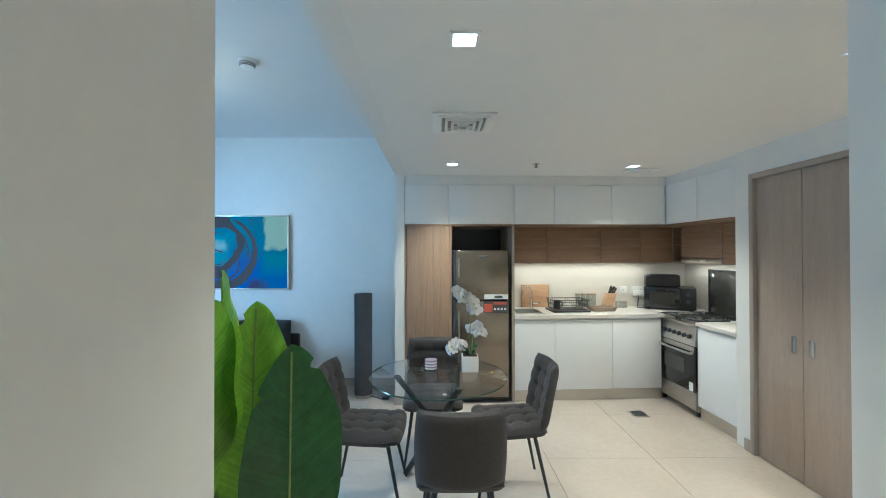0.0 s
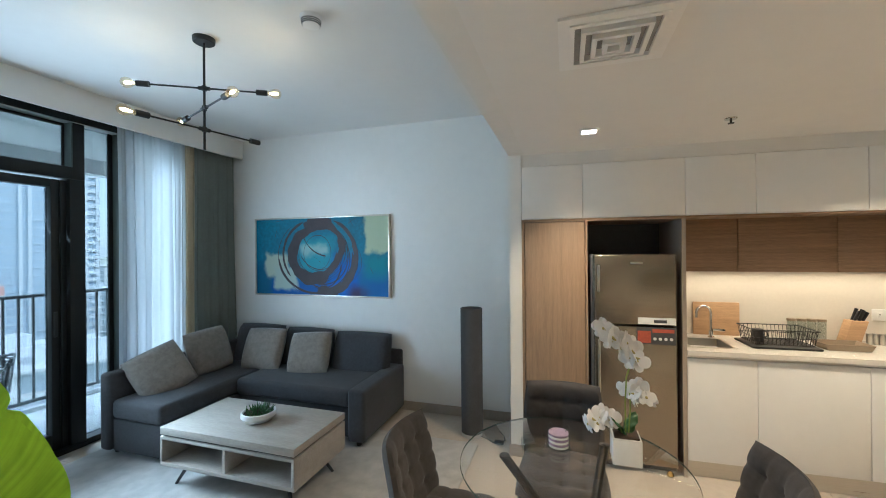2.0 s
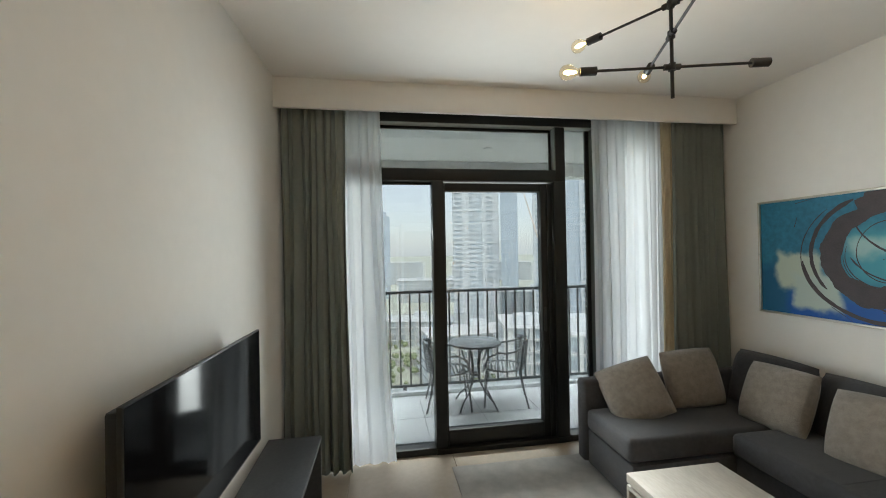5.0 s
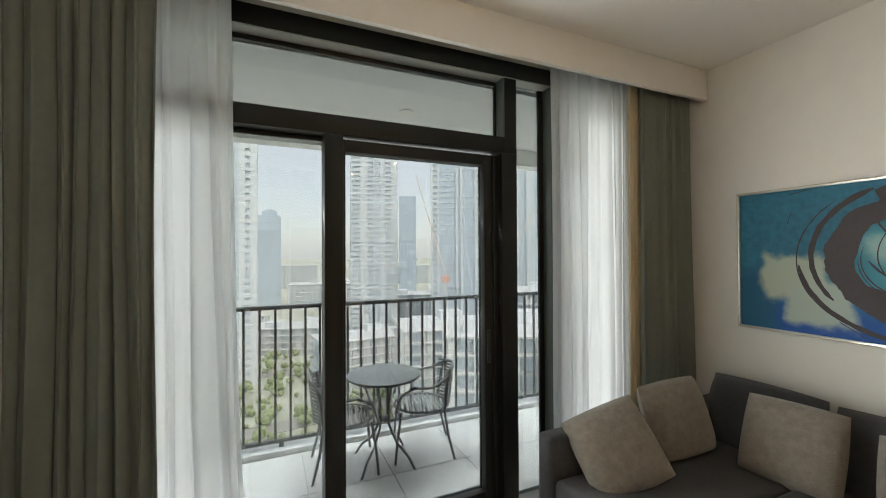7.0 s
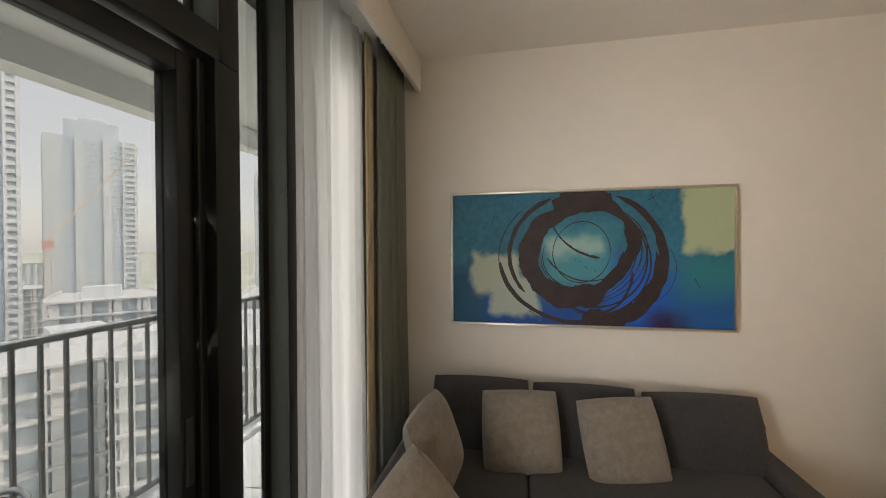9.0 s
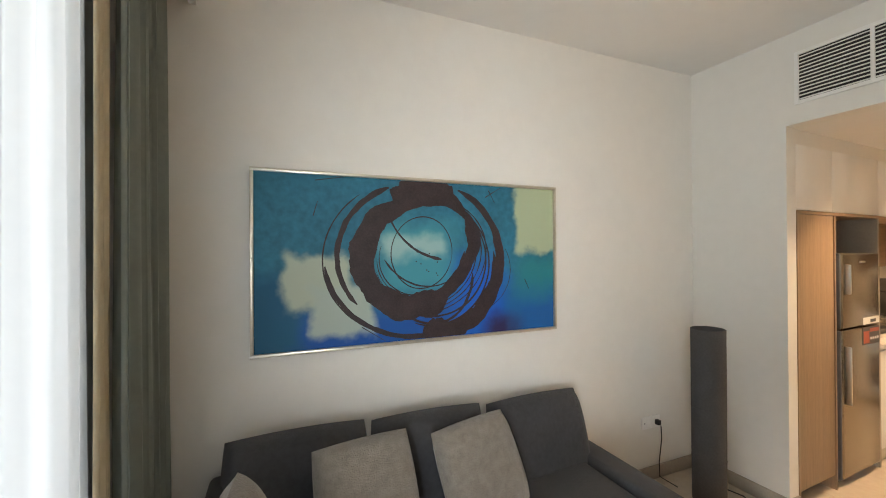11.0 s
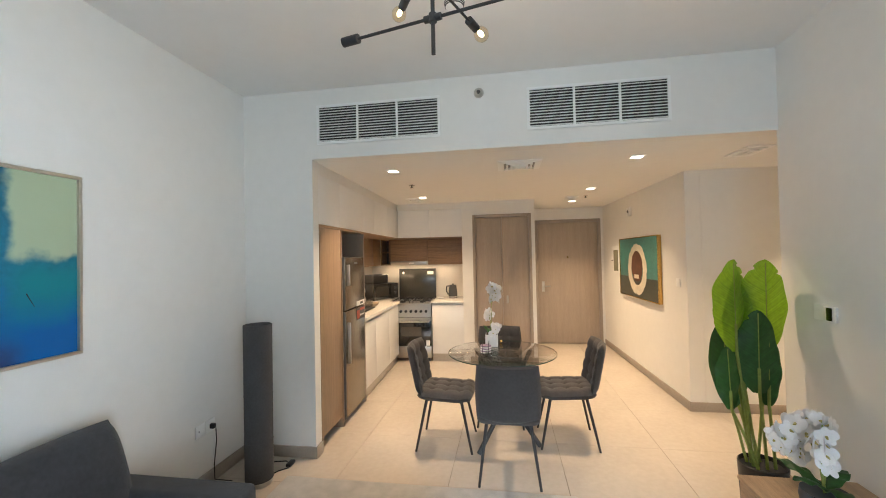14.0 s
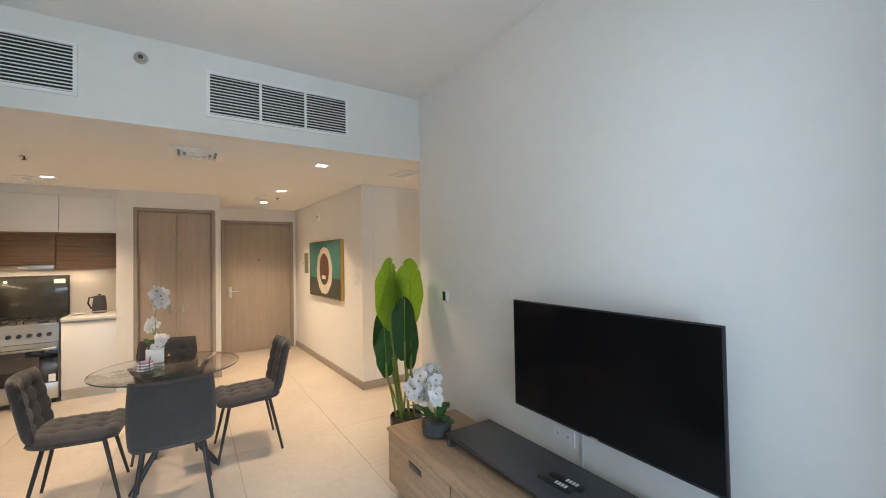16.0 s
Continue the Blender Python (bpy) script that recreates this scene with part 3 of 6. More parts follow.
rail = thing("balcony_railing", "dark grey painted steel balcony railing with upright bars", "railing", (-4.94, 2.2, 0.02))
RO = (-4.94, 2.2, 0.02)
part("top_rail", box(B(), -4.965, -4.915, -1.2, 5.6, 1.155, 1.19, 0.004), RAILM, rail, origin=RO)
part("bottom_rail", box(B(), -4.955, -4.925, -1.2, 5.6, 0.055, 0.085, 0.003), RAILM, rail, origin=RO)
for k in range(57):
    y = -1.12 + k * 0.118
    part("bar", box(B(), -4.949, -4.931, y - 0.009, y + 0.009, 0.085, 1.155), RAILM, rail, origin=RO)
for y in (-1.0, 1.05, 3.1, 5.15):
    part("foot", box(B(), -4.955, -4.925, y - 0.02, y + 0.02, 0.02, 0.055), RAILM, rail, origin=RO)
solo("soffit_light", lathe(B(), [(0.05, 2.73), (0.055, 2.74), (0.03, 2.741)], 20, (-4.35, 1.95, 0)), PORC, "round white light set in the balcony soffit", "light", (-4.35, 1.95, 2.735))

# closet and entrance doors
d = thing("door_1", "closed double taupe closet door with flush pulls", "door", (2.79, 1.84, 0), kind="structure")
O = (2.79, 1.84, 0)
for y0, y1, z0, z1 in ((1.420, 1.46, 0, 2.155), (2.222, 2.262, 0, 2.155), (1.46, 2.222, 2.115, 2.155)):
    part("frame", box(B(), 2.772, 2.85, y0, y1, z0, z1, 0.003), SKIRT, d, origin=O)
for y0, y1, hy in ((1.462, 1.839, 1.775), (1.843, 2.220, 1.905)):
    leaf = part("leaf", box(B(), 2.80, 2.838, y0, y1, 0.006, 2.112, 0.002), DOORWOOD, d, origin=O)
    part("pull", box(B(), 2.794, 2.806, hy - 0.016, hy + 0.016, 0.86, 0.975, 0.012, 3), STEEL, leaf, "brushed steel flush pull", origin=O)
d = thing("door_2", "closed taupe wooden entrance door with steel lever", "door", (4.21, 0.77, 0), kind="structure")
O = (4.21, 0.77, 0)
for y0, y1, z0, z1 in ((0.110, 0.16, 0, 2.155), (1.165, 1.215, 0, 2.155), (0.16, 1.165, 2.105, 2.155)):
    part("frame", box(B(), 4.192, 4.29, y0, y1, z0, z1, 0.003), SKIRT, d, origin=O)
leaf = part("leaf", box(B(), 4.225, 4.275, 0.162, 1.163, 0.006, 2.103, 0.002), DOORWOOD, d, origin=O)
bm = box(B(), 4.216, 4.226, 1.06, 1.11, 0.90, 1.08, 0.004)
rod(bm, (4.22, 1.09, 1.0), (4.17, 1.09, 1.0), 0.009)
rod(bm, (4.172, 1.095, 1.0), (4.172, 0.96, 1.0), 0.009)
part("handle", bm, STEEL, leaf, "brushed steel lever handle", origin=O)
part("peephole", rod(B(), (4.228, 0.66, 1.5), (4.216, 0.66, 1.5), 0.012), BRASS, leaf, origin=O)

for ob in [o for o in bpy.data.objects if o.parent is None and (o.name.startswith(("wall_closet", "baseboard_closet")) or o.name == "door_1")]:
    ob.matrix_basis = Matrix.Translation((0.075, -0.065, 0)) @ ob.matrix_basis

# ---- ceiling fittings ----
for dx, dy in DOWNLIGHTS:
    t = thing("downlight", "square white recessed downlight, lit", "ceiling light", (dx, dy, ZL), group="ceiling downlights")
    bm = B()
    for a, b, c, e in ((-0.055, 0.055, -0.055, -0.043), (-0.055, 0.055, 0.043, 0.055), (-0.055, -0.043, -0.043, 0.043), (0.043, 0.055, -0.043, 0.043)):
        box(bm, a, b, c, e, -0.008, 0.0)
    part("trim", bm, PLASTICW, t)
    part("diffuser", box(B(), -0.043, 0.043, -0.043, 0.043, -0.004, -0.001), GLOWD, t)


# grey that stands for the shade between the diffuser blades
VENTIN = mat("vent_gap_shade", (0.36, 0.35, 0.34), 0.8, var=0.1)


def diffuser(x, y, w, d, rings, label):
    t = thing("ceiling_vent", label, "air vent", (x, y, ZL))
    # sheet added under the ceiling, coloured as the shaded gaps
    part("backing", box(B(), -w / 2 + 0.02, w / 2 - 0.02, -d / 2 + 0.02, d / 2 - 0.02, -0.003, -0.0005), VENTIN, t)
    for k in range(rings):
        f = 1 - k / rings
        a, b = w / 2 * f, d / 2 * f
        s = (0.045 if k == 0 else 0.016)
        z0, z1 = -0.012 - 0.006 * k, -0.003
        bm = B()
        for q in ((-a, a, -b, -b + s), (-a, a, b - s, b), (-a, -a + s, -b + s, b - s), (a - s, a, -b + s, b - s)):
            box(bm, *q, z0, z1)
        part("frame" if k == 0 else "blade", bm, PLASTICW, t)


diffuser(0.595, 1.585, 0.37, 0.37, 5, "square white four-way ceiling air diffuser")
diffuser(2.42, 2.97, 0.30, 0.16, 3, "small white ceiling vent in the kitchen")
diffuser(2.85, 0.80, 0.30, 0.16, 3, "small white ceiling vent in the passage")
diffuser(0.55, -0.21, 0.34, 0.20, 3, "white ceiling vent in the hall")


def sprinkler(x, y, z):
    t = thing("sprinkler", "small chrome fire sprinkler head", "sprinkler", (x, y, z))
    part("rosette", lathe(B(), [(0.03, -0.006), (0.034, 0.0)], 18), CHROME, t)
    bm = rod(B(), (0, 0, -0.006), (0, 0, -0.025), 0.006, 8)
    part("deflector", lathe(bm, [(0.016, -0.03), (0.016, -0.026)], 12), BLACK, t)


sprinkler(1.33, 2.73, ZL)
sprinkler(2.75, 0.62, ZL)
t = thing("smoke_detector", "round white smoke detector", "smoke detector", (-0.90, 1.95, ZC))
part("body", lathe(B(), [(0.03, -0.052), (0.045, -0.048), (0.05, -0.03), (0.058, -0.012), (0.06, 0)]), PLASTICW, t)
for k in range(3):
    part("slot", lathe(B(), [(0.0485 + 0.002 * k, -0.044 + 0.009 * k), (0.0505 + 0.002 * k, -0.040 + 0.009 * k)]), SLATE, t)

for gy0, gy1 in ((2.20, 3.15), (0.59, 1.52)):
    t = thing("air_grille", "white three-bay louvred return-air grille, inner shade a black sheet", "air grille", (0.0, (gy0 + gy1) / 2, 2.62), group="bulkhead grilles")
    O = (0.0, (gy0 + gy1) / 2, 2.62)
    z0, z1 = 2.485, 2.755
    # black sheet on the wall gives the shade behind the slats
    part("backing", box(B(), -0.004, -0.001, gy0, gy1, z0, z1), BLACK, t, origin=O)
    bm = box(B(), -0.014, -0.004, gy0 - 0.02, gy1 + 0.02, z0 - 0.02, z0)
    box(bm, -0.014, -0.004, gy0 - 0.02, gy1 + 0.02, z1, z1 + 0.02)
    box(bm, -0.014, -0.004, gy0 - 0.02, gy0, z0, z1)
    box(bm, -0.014, -0.004, gy1, gy1 + 0.02, z0, z1)
    for k in (1, 2):
        y = gy0 + (gy1 - gy0) * k / 3
        box(bm, -0.014, -0.004, y - 0.008, y + 0.008, z0, z1)
    part("frame", bm, PLASTICW, t, origin=O)
    for k in range(13):
        z = z0 + (z1 - z0) * (k + 0.5) / 13
        bm = B()
        v = [bm.verts.new(p) for p in ((-0.012, gy0, z - 0.0055), (-0.005, gy0, z + 0.0025), (-0.005, gy1, z + 0.0025), (-0.012, gy1, z - 0.0055),
                                       (-0.012, gy0, z - 0.008), (-0.005, gy0, z + 0.001), (-0.005, gy1, z + 0.001), (-0.012, gy1, z - 0.008))]
        for q in ((0, 1, 2, 3), (7, 6, 5, 4), (0, 4, 5, 1), (2, 6, 7, 3), (0, 3, 7, 4), (1, 5, 6, 2)):
            bm.faces.new([v[i] for i in q])
        part("slat", bm, PLASTICW, t, origin=O)
t = thing("wall_sprinkler", "round white sidewall sprinkler plate", "sprinkler", (0.0, 1.888, 2.77))
bm = B()
for r0, r1, x0, x1 in ((0.038, 0.036, 0.0, -0.010), (0.030, 0.022, -0.010, -0.0205)):
    rod(bm, (x0, 0, 0), (x1, 0, 0), r0, 20, r1)
part("plate", bm, STEEL, t)
part("louvre", rod(B(), (-0.0205, 0, 0), (-0.0225, 0, 0), 0.014, 16), SLATE, t)

# ---- curtains ----


def curtain(name, y0, y1, z0, z1, x, folds, amp, material, label, seed, flare=0.0, lean=0.0):
    rnd = random.Random(seed)
    bm = B()
    ny, nz = folds * 14, 26
    ph = [rnd.uniform(-0.5, 0.5) for _ in range(folds + 2)]
    warp = (rnd.uniform(0.03, 0.06), rnd.uniform(0.015, 0.03), rnd.uniform(0, 6), rnd.uniform(0, 6))
    rows = []
    for j in range(nz + 1):
        s = j / nz
        z = z1 + (z0 - z1) * s
        row = []
        for i in range(ny + 1):
            u = i / ny
            c = folds * min(1.0, max(0.0, u + warp[0] * math.sin(2 * math.pi * u + warp[2]) * math.sin(math.pi * u) + warp[1] * math.sin(6 * math.pi * u + warp[3]) * math.sin(math.pi * u)))
            k = int(min(c, folds - 1e-6))
            f = c - k
            w = ph[k] * (1 - f) + ph[k + 1] * f
            a = amp * (0.55 + 0.45 * s ** 0.5) * (0.75 + 0.5 * abs(w))
            xx = x + a * math.sin(2 * math.pi * c + w * 1.6 * s) + 0.25 * a * math.sin(5.1 * math.pi * c + 9 * w)
            yy = y0 + (y1 - y0) * u + 0.25 * a * math.sin(4 * math.pi * c) + flare * s * s * (u - 0.5) + lean * s * s + 0.006 * math.sin(6 * s + 7 * w)
            row.append(bm.verts.new((xx, yy, z)))
        rows.append(row)
    for a, b in zip(rows, rows[1:]):
        for i in range(ny):
            bm.faces.new((a[i], a[i + 1], b[i + 1], b[i]))
    return part(name, bm, material, None, "")


def hang(name, y0, y1, z0, z1, x, folds, amp, material, label, cat, seed, **kw):
    ob = curtain(name, y0, y1, z0, z1, x, folds, amp, material, label, seed, **kw)
    if material is not SHEER:
        so = ob.modifiers.new("thick", "SOLIDIFY")
        so.thickness = 0.003
    return tagged(ob, label, cat)


hang("curtain", 0.085, 0.54, 0.012, 2.80, -3.30, 7, 0.036, CURT, "sage grey pleated blackout curtain drawn aside by the television wall", "curtain", 3, flare=0.03)
hang("curtain", 3.27, 3.79, 0.012, 2.80, -3.30, 8, 0.036, CURT, "sage grey pleated blackout curtain gathered behind the sofa", "curtain", 5, flare=0.02)
hang("sheer_curtain", 0.49, 0.80, 0.012, 2.80, -3.375, 4, 0.020, SHEER, "white voile sheer curtain drawn aside", "sheer curtain", 7, flare=0.08, lean=0.05)
hang("sheer_curtain", 2.575, 3.24, 0.012, 2.80, -3.365, 6, 0.024, SHEER, "white voile sheer curtain hanging beside the balcony door", "sheer curtain", 9, flare=-0.03, lean=0.0)
hang("curtain_lining", 3.20, 3.31, 0.012, 2.79, -3.335, 3, 0.012, LINING, "cream curtain lining edge", "curtain", 11)
setting("curtain_track", box(B(), -3.39, -3.28, 0.01, YP - 0.01, 2.80, 2.83), PLASTICW, "white double curtain track")

# ---- living room ----
rug = solo("rug", box(B(), -3.22, -0.28, 1.30, 3.30, 0.001, 0.014, 0.005), RUG, "mottled grey and cream low-pile rug under the coffee table", "rug", (-1.75, 2.3, 0))

SO = (-2.1, 3.3, 0)
sofa = thing("corner_sofa", "charcoal fabric corner sofa with chaise and loose back cushions", "sofa", SO)


def sp(name, bm, m=SOFA, parent=sofa, label=""):
    return part(name, bm, m, parent, label, origin=SO)


sp("base", box(B(), -2.48, -1.30, 3.02, 3.74, 0.05, 0.30, 0.012))
sp("chaise_base", box(B(), -3.02, -2.485, 2.30, 3.74, 0.05, 0.30, 0.012))
sp("armrest", box(B(), -1.298, -1.14, 2.94, 3.78, 0.05, 0.48, 0.03, 3))
sp("back_panel", box(B(), -3.10, -1.16, 3.74, 3.80, 0.06, 0.62, 0.02))
sp("chaise_back", box(B(), -3.13, -3.02, 2.27, 3.74, 0.05, 0.66, 0.03, 3))


def cushion(w, h, t, at, rx, rz=0.0, ry=0.0, **kw):
    m = pose(*at, rx, ry, rz)
    return pad(B(), w, h, t, place=lambda p: m @ p, **kw)


sp("seat_cushion", box(B(), -2.485, -1.30, 2.985, 3.735, 0.305, 0.455, 0.038, 4))
sp("seat_cushion", box(B(), -3.02, -2.49, 2.285, 3.735, 0.305, 0.455, 0.038, 4))
sp("seat_seam", box(B(), -1.896, -1.887, 3.03, 3.70, 0.4535, 0.457, 0.0015))
for cx, w in ((-2.775, 0.61), (-2.165, 0.60), (-1.535, 0.63)):
    sp("back_cushion", cushion(w, 0.50, 0.20, (cx, 3.615, 0.582 - 0.02 * (cx + 2.775)), 74, random.Random(int(cx * 10)).uniform(-2, 2), n=20, corner=0.18, hard=5, full=0.5))
for fx, fy in ((-3.05, 2.36), (-2.55, 2.36), (-1.22, 3.0), (-1.22, 3.72), (-3.05, 3.72)):
    sp("foot", rod(B(), (fx, fy, 0.0), (fx, fy, 0.055), 0.022, 12), BLACK)

for nm, at, rx, rz, ry in (("a", (-2.90, 2.60, 0.60), 60, 72, -20), ("b", (-2.945, 3.12, 0.65), 72, 84, -4), ("c", (-2.525, 3.395, 0.628), 66, 8, 0), ("d", (-2.00, 3.42, 0.612), 63, 10, -3)):
    ob = part("throw_pillow", cushion(0.425, 0.425, 0.17, (0, 0, 0), 0, n=24, corner=0.14, hard=4, full=0.5), PILLOW)
    ob.matrix_basis = pose(*at, rx, ry, rz)
    tagged(ob, "fluffy grey fleece throw pillow leaning on the sofa", "pillow", "sofa pillows")

CO = (-1.69, 2.375, 0.014)
ct = thing("coffee_table", "grey oak-effect coffee table with open shelves and splayed black legs", "coffee table", CO)
X0, X1, Y0, Y1 = -2.235, -1.145, 2.09, 2.66


def cp(name, bm, m=CONCRETE, parent=ct, label=""):
    return part(name, bm, m, parent, label, origin=CO)


cp("top", box(B(), X0, X1, Y0, Y1, 0.375, 0.425, 0.003))
cp("shadow_gap", box(B(), X0 + 0.015, X1 - 0.015, Y0 + 0.015, Y1 - 0.015, 0.362, 0.375), BLACK)
cp("bottom_board", box(B(), X0, X1, Y0, Y1, 0.165, 0.19, 0.002))
cp("upper_board", box(B(), X0, X1, Y0, Y1, 0.342, 0.362, 0.002))
cp("side_panel", box(B(), X0, X0 + 0.022, Y0, Y1, 0.19, 0.342, 0.002))
cp("side_panel", box(B(), X1 - 0.022, X1, Y0, Y1, 0.19, 0.342, 0.002))
cp("divider", box(B(), -1.70, -1.68, Y0 + 0.005, Y1, 0.19, 0.342, 0.002))
cp("back_panel", box(B(), X0 + 0.022, X1 - 0.022, Y1 - 0.018, Y1, 0.19, 0.342))
for sx, sy in ((-1, -1), (-1, 1), (1, -1), (1, 1)):
    bx, by = -1.69 + sx * 0.40, 2.375 + sy * 0.17
    cp("leg", rod(B(), (bx, by, 0.165), (bx + sx * 0.08, by + sy * 0.05, 0.014), 0.014, 10, 0.010), BLACK)

t = thing("succulent_bowl", "round white ceramic bowl with green succulents on the coffee table", "plant", (-1.66, 2.37, 0.425))
part("bowl", lathe(B(), [(0.05, 0.0), (0.095, 0.012), (0.118, 0.04), (0.115, 0.068), (0.105, 0.070), (0.10, 0.05)]), PORC, t)
part("soil", lathe(B(), [(0.103, 0.05), (0.101, 0.056), (0.0005, 0.060)], 20), SOIL, t)
bm = B()
rnd = random.Random(4)
for k in range(70):
    a, r = rnd.uniform(0, 6.28), 0.085 * rnd.random() ** 0.5
    lean = rnd.uniform(0.2, 0.9)
    p = Vector((r * math.cos(a), r * math.sin(a), 0.055))
    q = p + Vector((math.cos(a + rnd.uniform(-1, 1)) * lean, math.sin(a + rnd.uniform(-1, 1)) * lean, 1)).normalized() * rnd.uniform(0.03, 0.065)
    rod(bm, p, q, 0.007, 5, 0.001)
part("leaves", bm, LEAFD, t)

# painting
PX0, PX1, PZ0, PZ1 = -2.977, -1.291, 1.126, 1.990
PC = ((PX0 + PX1) / 2, YP, (PZ0 + PZ1) / 2)
pa = thing("painting", "large blue abstract painting with dark swirls in a silver frame", "painting", PC)
W2, H2 = (PX1 - PX0) / 2, (PZ1 - PZ0) / 2
part("canvas", box(B(), -W2 + 0.012, W2 - 0.012, -0.035, -0.004, -H2 + 0.012, H2 - 0.012), CANVAS, pa)
for a in ((-W2, W2, H2 - 0.016, H2), (-W2, W2, -H2, -H2 + 0.016), (-W2, -W2 + 0.016, -H2 + 0.016, H2 - 0.016), (W2 - 0.016, W2, -H2 + 0.016, H2 - 0.016)):
    part("frame_side", box(B(), a[0], a[1], -0.05, -0.001, a[2], a[3], 0.003), SILVER, pa)


def stroke(cx, cz, rx, rz, turn, a0, a1, w0, w1, y, rough=0.15, seed=1):
    rnd = random.Random(seed)
    bm = B()
    n = 72
    rows = []
    ct_, st_ = math.cos(radians(turn)), math.sin(radians(turn))
    knots = [[rnd.uniform(-rough, rough) for _ in range(20)] for _ in range(2)]

    def wob(side, s):
        k = min(17.999, s * 18)
        a, f = int(k), k - int(k)
        f = f * f * (3 - 2 * f)
        return 1 + knots[side][a] * (1 - f) + knots[side][a + 1] * f + rnd.uniform(-0.25, 0.25) * rough

    for i in range(n + 1):
        s = i / n
        a = radians(a0 + (a1 - a0) * s)
        w = (w0 + (w1 - w0) * s) * min(1, 12 * s + 0.25, 12 * (1 - s) + 0.25)
        e0, e1 = wob(0, s), wob(1, s)
        row = []
        for d in (-w / 2 * e0, w / 2 * e1):
            x, z = (rx + d) * math.cos(a), (rz + d) * math.sin(a)
            row.append(bm.verts.new((max(-W2 + 0.018, min(W2 - 0.018, cx + x * ct_ - z * st_)), y, max(-H2 + 0.018, min(H2 - 0.018, cz + x * st_ + z * ct_)))))
        rows.append(row)
    for p, q in zip(rows, rows[1:]):
        bm.faces.new((p[0], p[1], q[1], q[0]))
    return part("brush_stroke", bm, STROKE, pa)


Y = -0.0362
stroke(-0.015, 0.065, 0.315, 0.265, 38, 0, 360, 0.07, 0.08, Y, 0.3, 1)
stroke(-0.035, 0.055, 0.33, 0.285, 38, 85, 265, 0.09, 0.13, Y - 0.0004, 0.28, 2)
stroke(0.02, 0.115, 0.26, 0.285, 0, 58, 138, 0.07, 0.11, Y - 0.0006, 0.3, 14)
stroke(0.05, 0.0, 0.400, 0.405, 0, 70, -72, 0.028, 0.085, Y - 0.0008, 0.2, 3)
stroke(0.07, -0.02, 0.345, 0.365, 0, 10, -105, 0.02, 0.13, Y - 0.0010, 0.3, 4)
stroke(-0.06, 0.03, 0.40, 0.37, 6, 105, 215, 0.030, 0.022, Y - 0.0012, 0.2, 5)
stroke(-0.08, 0.02, 0.45, 0.40, 10, 118, 235, 0.006, 0.008, Y - 0.0014, 0.2, 6)
stroke(-0.03, 0.02, 0.49, 0.42, 0, 186, 300, 0.022, 0.030, Y - 0.0016, 0.2, 7)
stroke(0.06, 0.0, 0.30, 0.30, 0, 60, -110, 0.008, 0.012, Y - 0.0018, 0.2, 8)
stroke(0.05, -0.02, 0.33, 0.33, 10, 50, -120, 0.008, 0.012, Y - 0.0020, 0.2, 9)
stroke(-0.02, 0.04, 0.17, 0.19, -10, 0, 360, 0.005, 0.006, Y - 0.0022, 0.3, 10)
stroke(0.14, 0.34, 0.36, 0.34, 0, 200, 262, 0.008, 0.016, Y - 0.0024, 0.2, 11)
stroke(0.02, 0.2, 0.30, 0.34, 0, 215, 300, 0.010, 0.006, Y - 0.0026, 0.2, 12)
stroke(0.0, -0.02, 0.26, 0.33, 25, 200, 330, 0.010, 0.018, Y - 0.0028, 0.3, 13)
stroke(0.26, -0.06, 0.26, 0.24, 0, 30, -60, 0.004, 0.003, Y - 0.0030, 0.2, 15)
stroke(-0.06, 0.03, 0.30, 0.24, 28, 150, 330, 0.05, 0.02, Y - 0.0032, 0.4, 16)
stroke(-0.02, 0.05, 0.32, 0.24, 24, -20, 130, 0.02, 0.045, Y - 0.0034, 0.4, 17)
for k in range(7):
    stroke(-0.04 + 0.01 * k, 0.02, 0.215 + 0.022 * k, 0.20 + 0.016 * k, 22, 140 + 17 * k, 262 + 23 * k, 0.004, 0.007, Y - 0.0036 - 0.0002 * k, 0.4, 30 + k)
for x, z, dx, dz in ((-0.56, 0.39, 0.17, 0.03), (-0.57, 0.22, 0.02, 0.07), (0.36, 0.35, 0.10, 0.06), (0.38, 0.39, 0.04, -0.07), (-0.34, -0.33, 0.12, -0.08), (0.62, -0.12, 0.03, -0.06)):
    bm = rod(B(), (x, Y, z), (x + dx, Y, z + dz), 0.0025, 6, 0.001)
    part("brush_stroke", bm, STROKE, pa)
for k in range(9):
    rr_ = random.Random(50 + k)
    part("paint_dot",
         lathe(B(), [(0.0035, -0.001), (0.0035, 0.001)], 10), STROKE, pa).matrix_basis = pose(rr_.uniform(-0.06, 0.07), Y, rr_.uniform(-0.09, 0.05), 90)

# floor lamp
t = thing("floor_lamp", "tall charcoal fabric cylinder floor lamp, unlit", "floor lamp", (-0.37, 3.46, 0))
part("base", lathe(B(), [(0.086, 0.0), (0.086, 0.035)], 32), STEEL, t, "brushed steel foot")
part("shade", lathe(B(), [(0.088, 0.035), (0.093, 0.036), (0.095, 1.108), (0.090, 1.11), (0.088, 1.10), (0.087, 0.9)], 40), LAMPCLOTH, t)
for z in (0.30, 0.62, 0.86):
    part("seam", lathe(B(), [(0.0945, z), (0.0955, z + 0.002), (0.0945, z + 0.004)], 40), LAMPCLOTH, t)
bm = tube(B(), [(0.08, -0.02, 0.008), (0.15, -0.05, 0.006), (0.20, -0.10, 0.006), (0.26, -0.08, 0.006), (0.29, -0.03, 0.006), (0.27, 0.05, 0.006), (0.22, 0.12, 0.006)], 0.004)
part("cable", bm, BLACK, t)
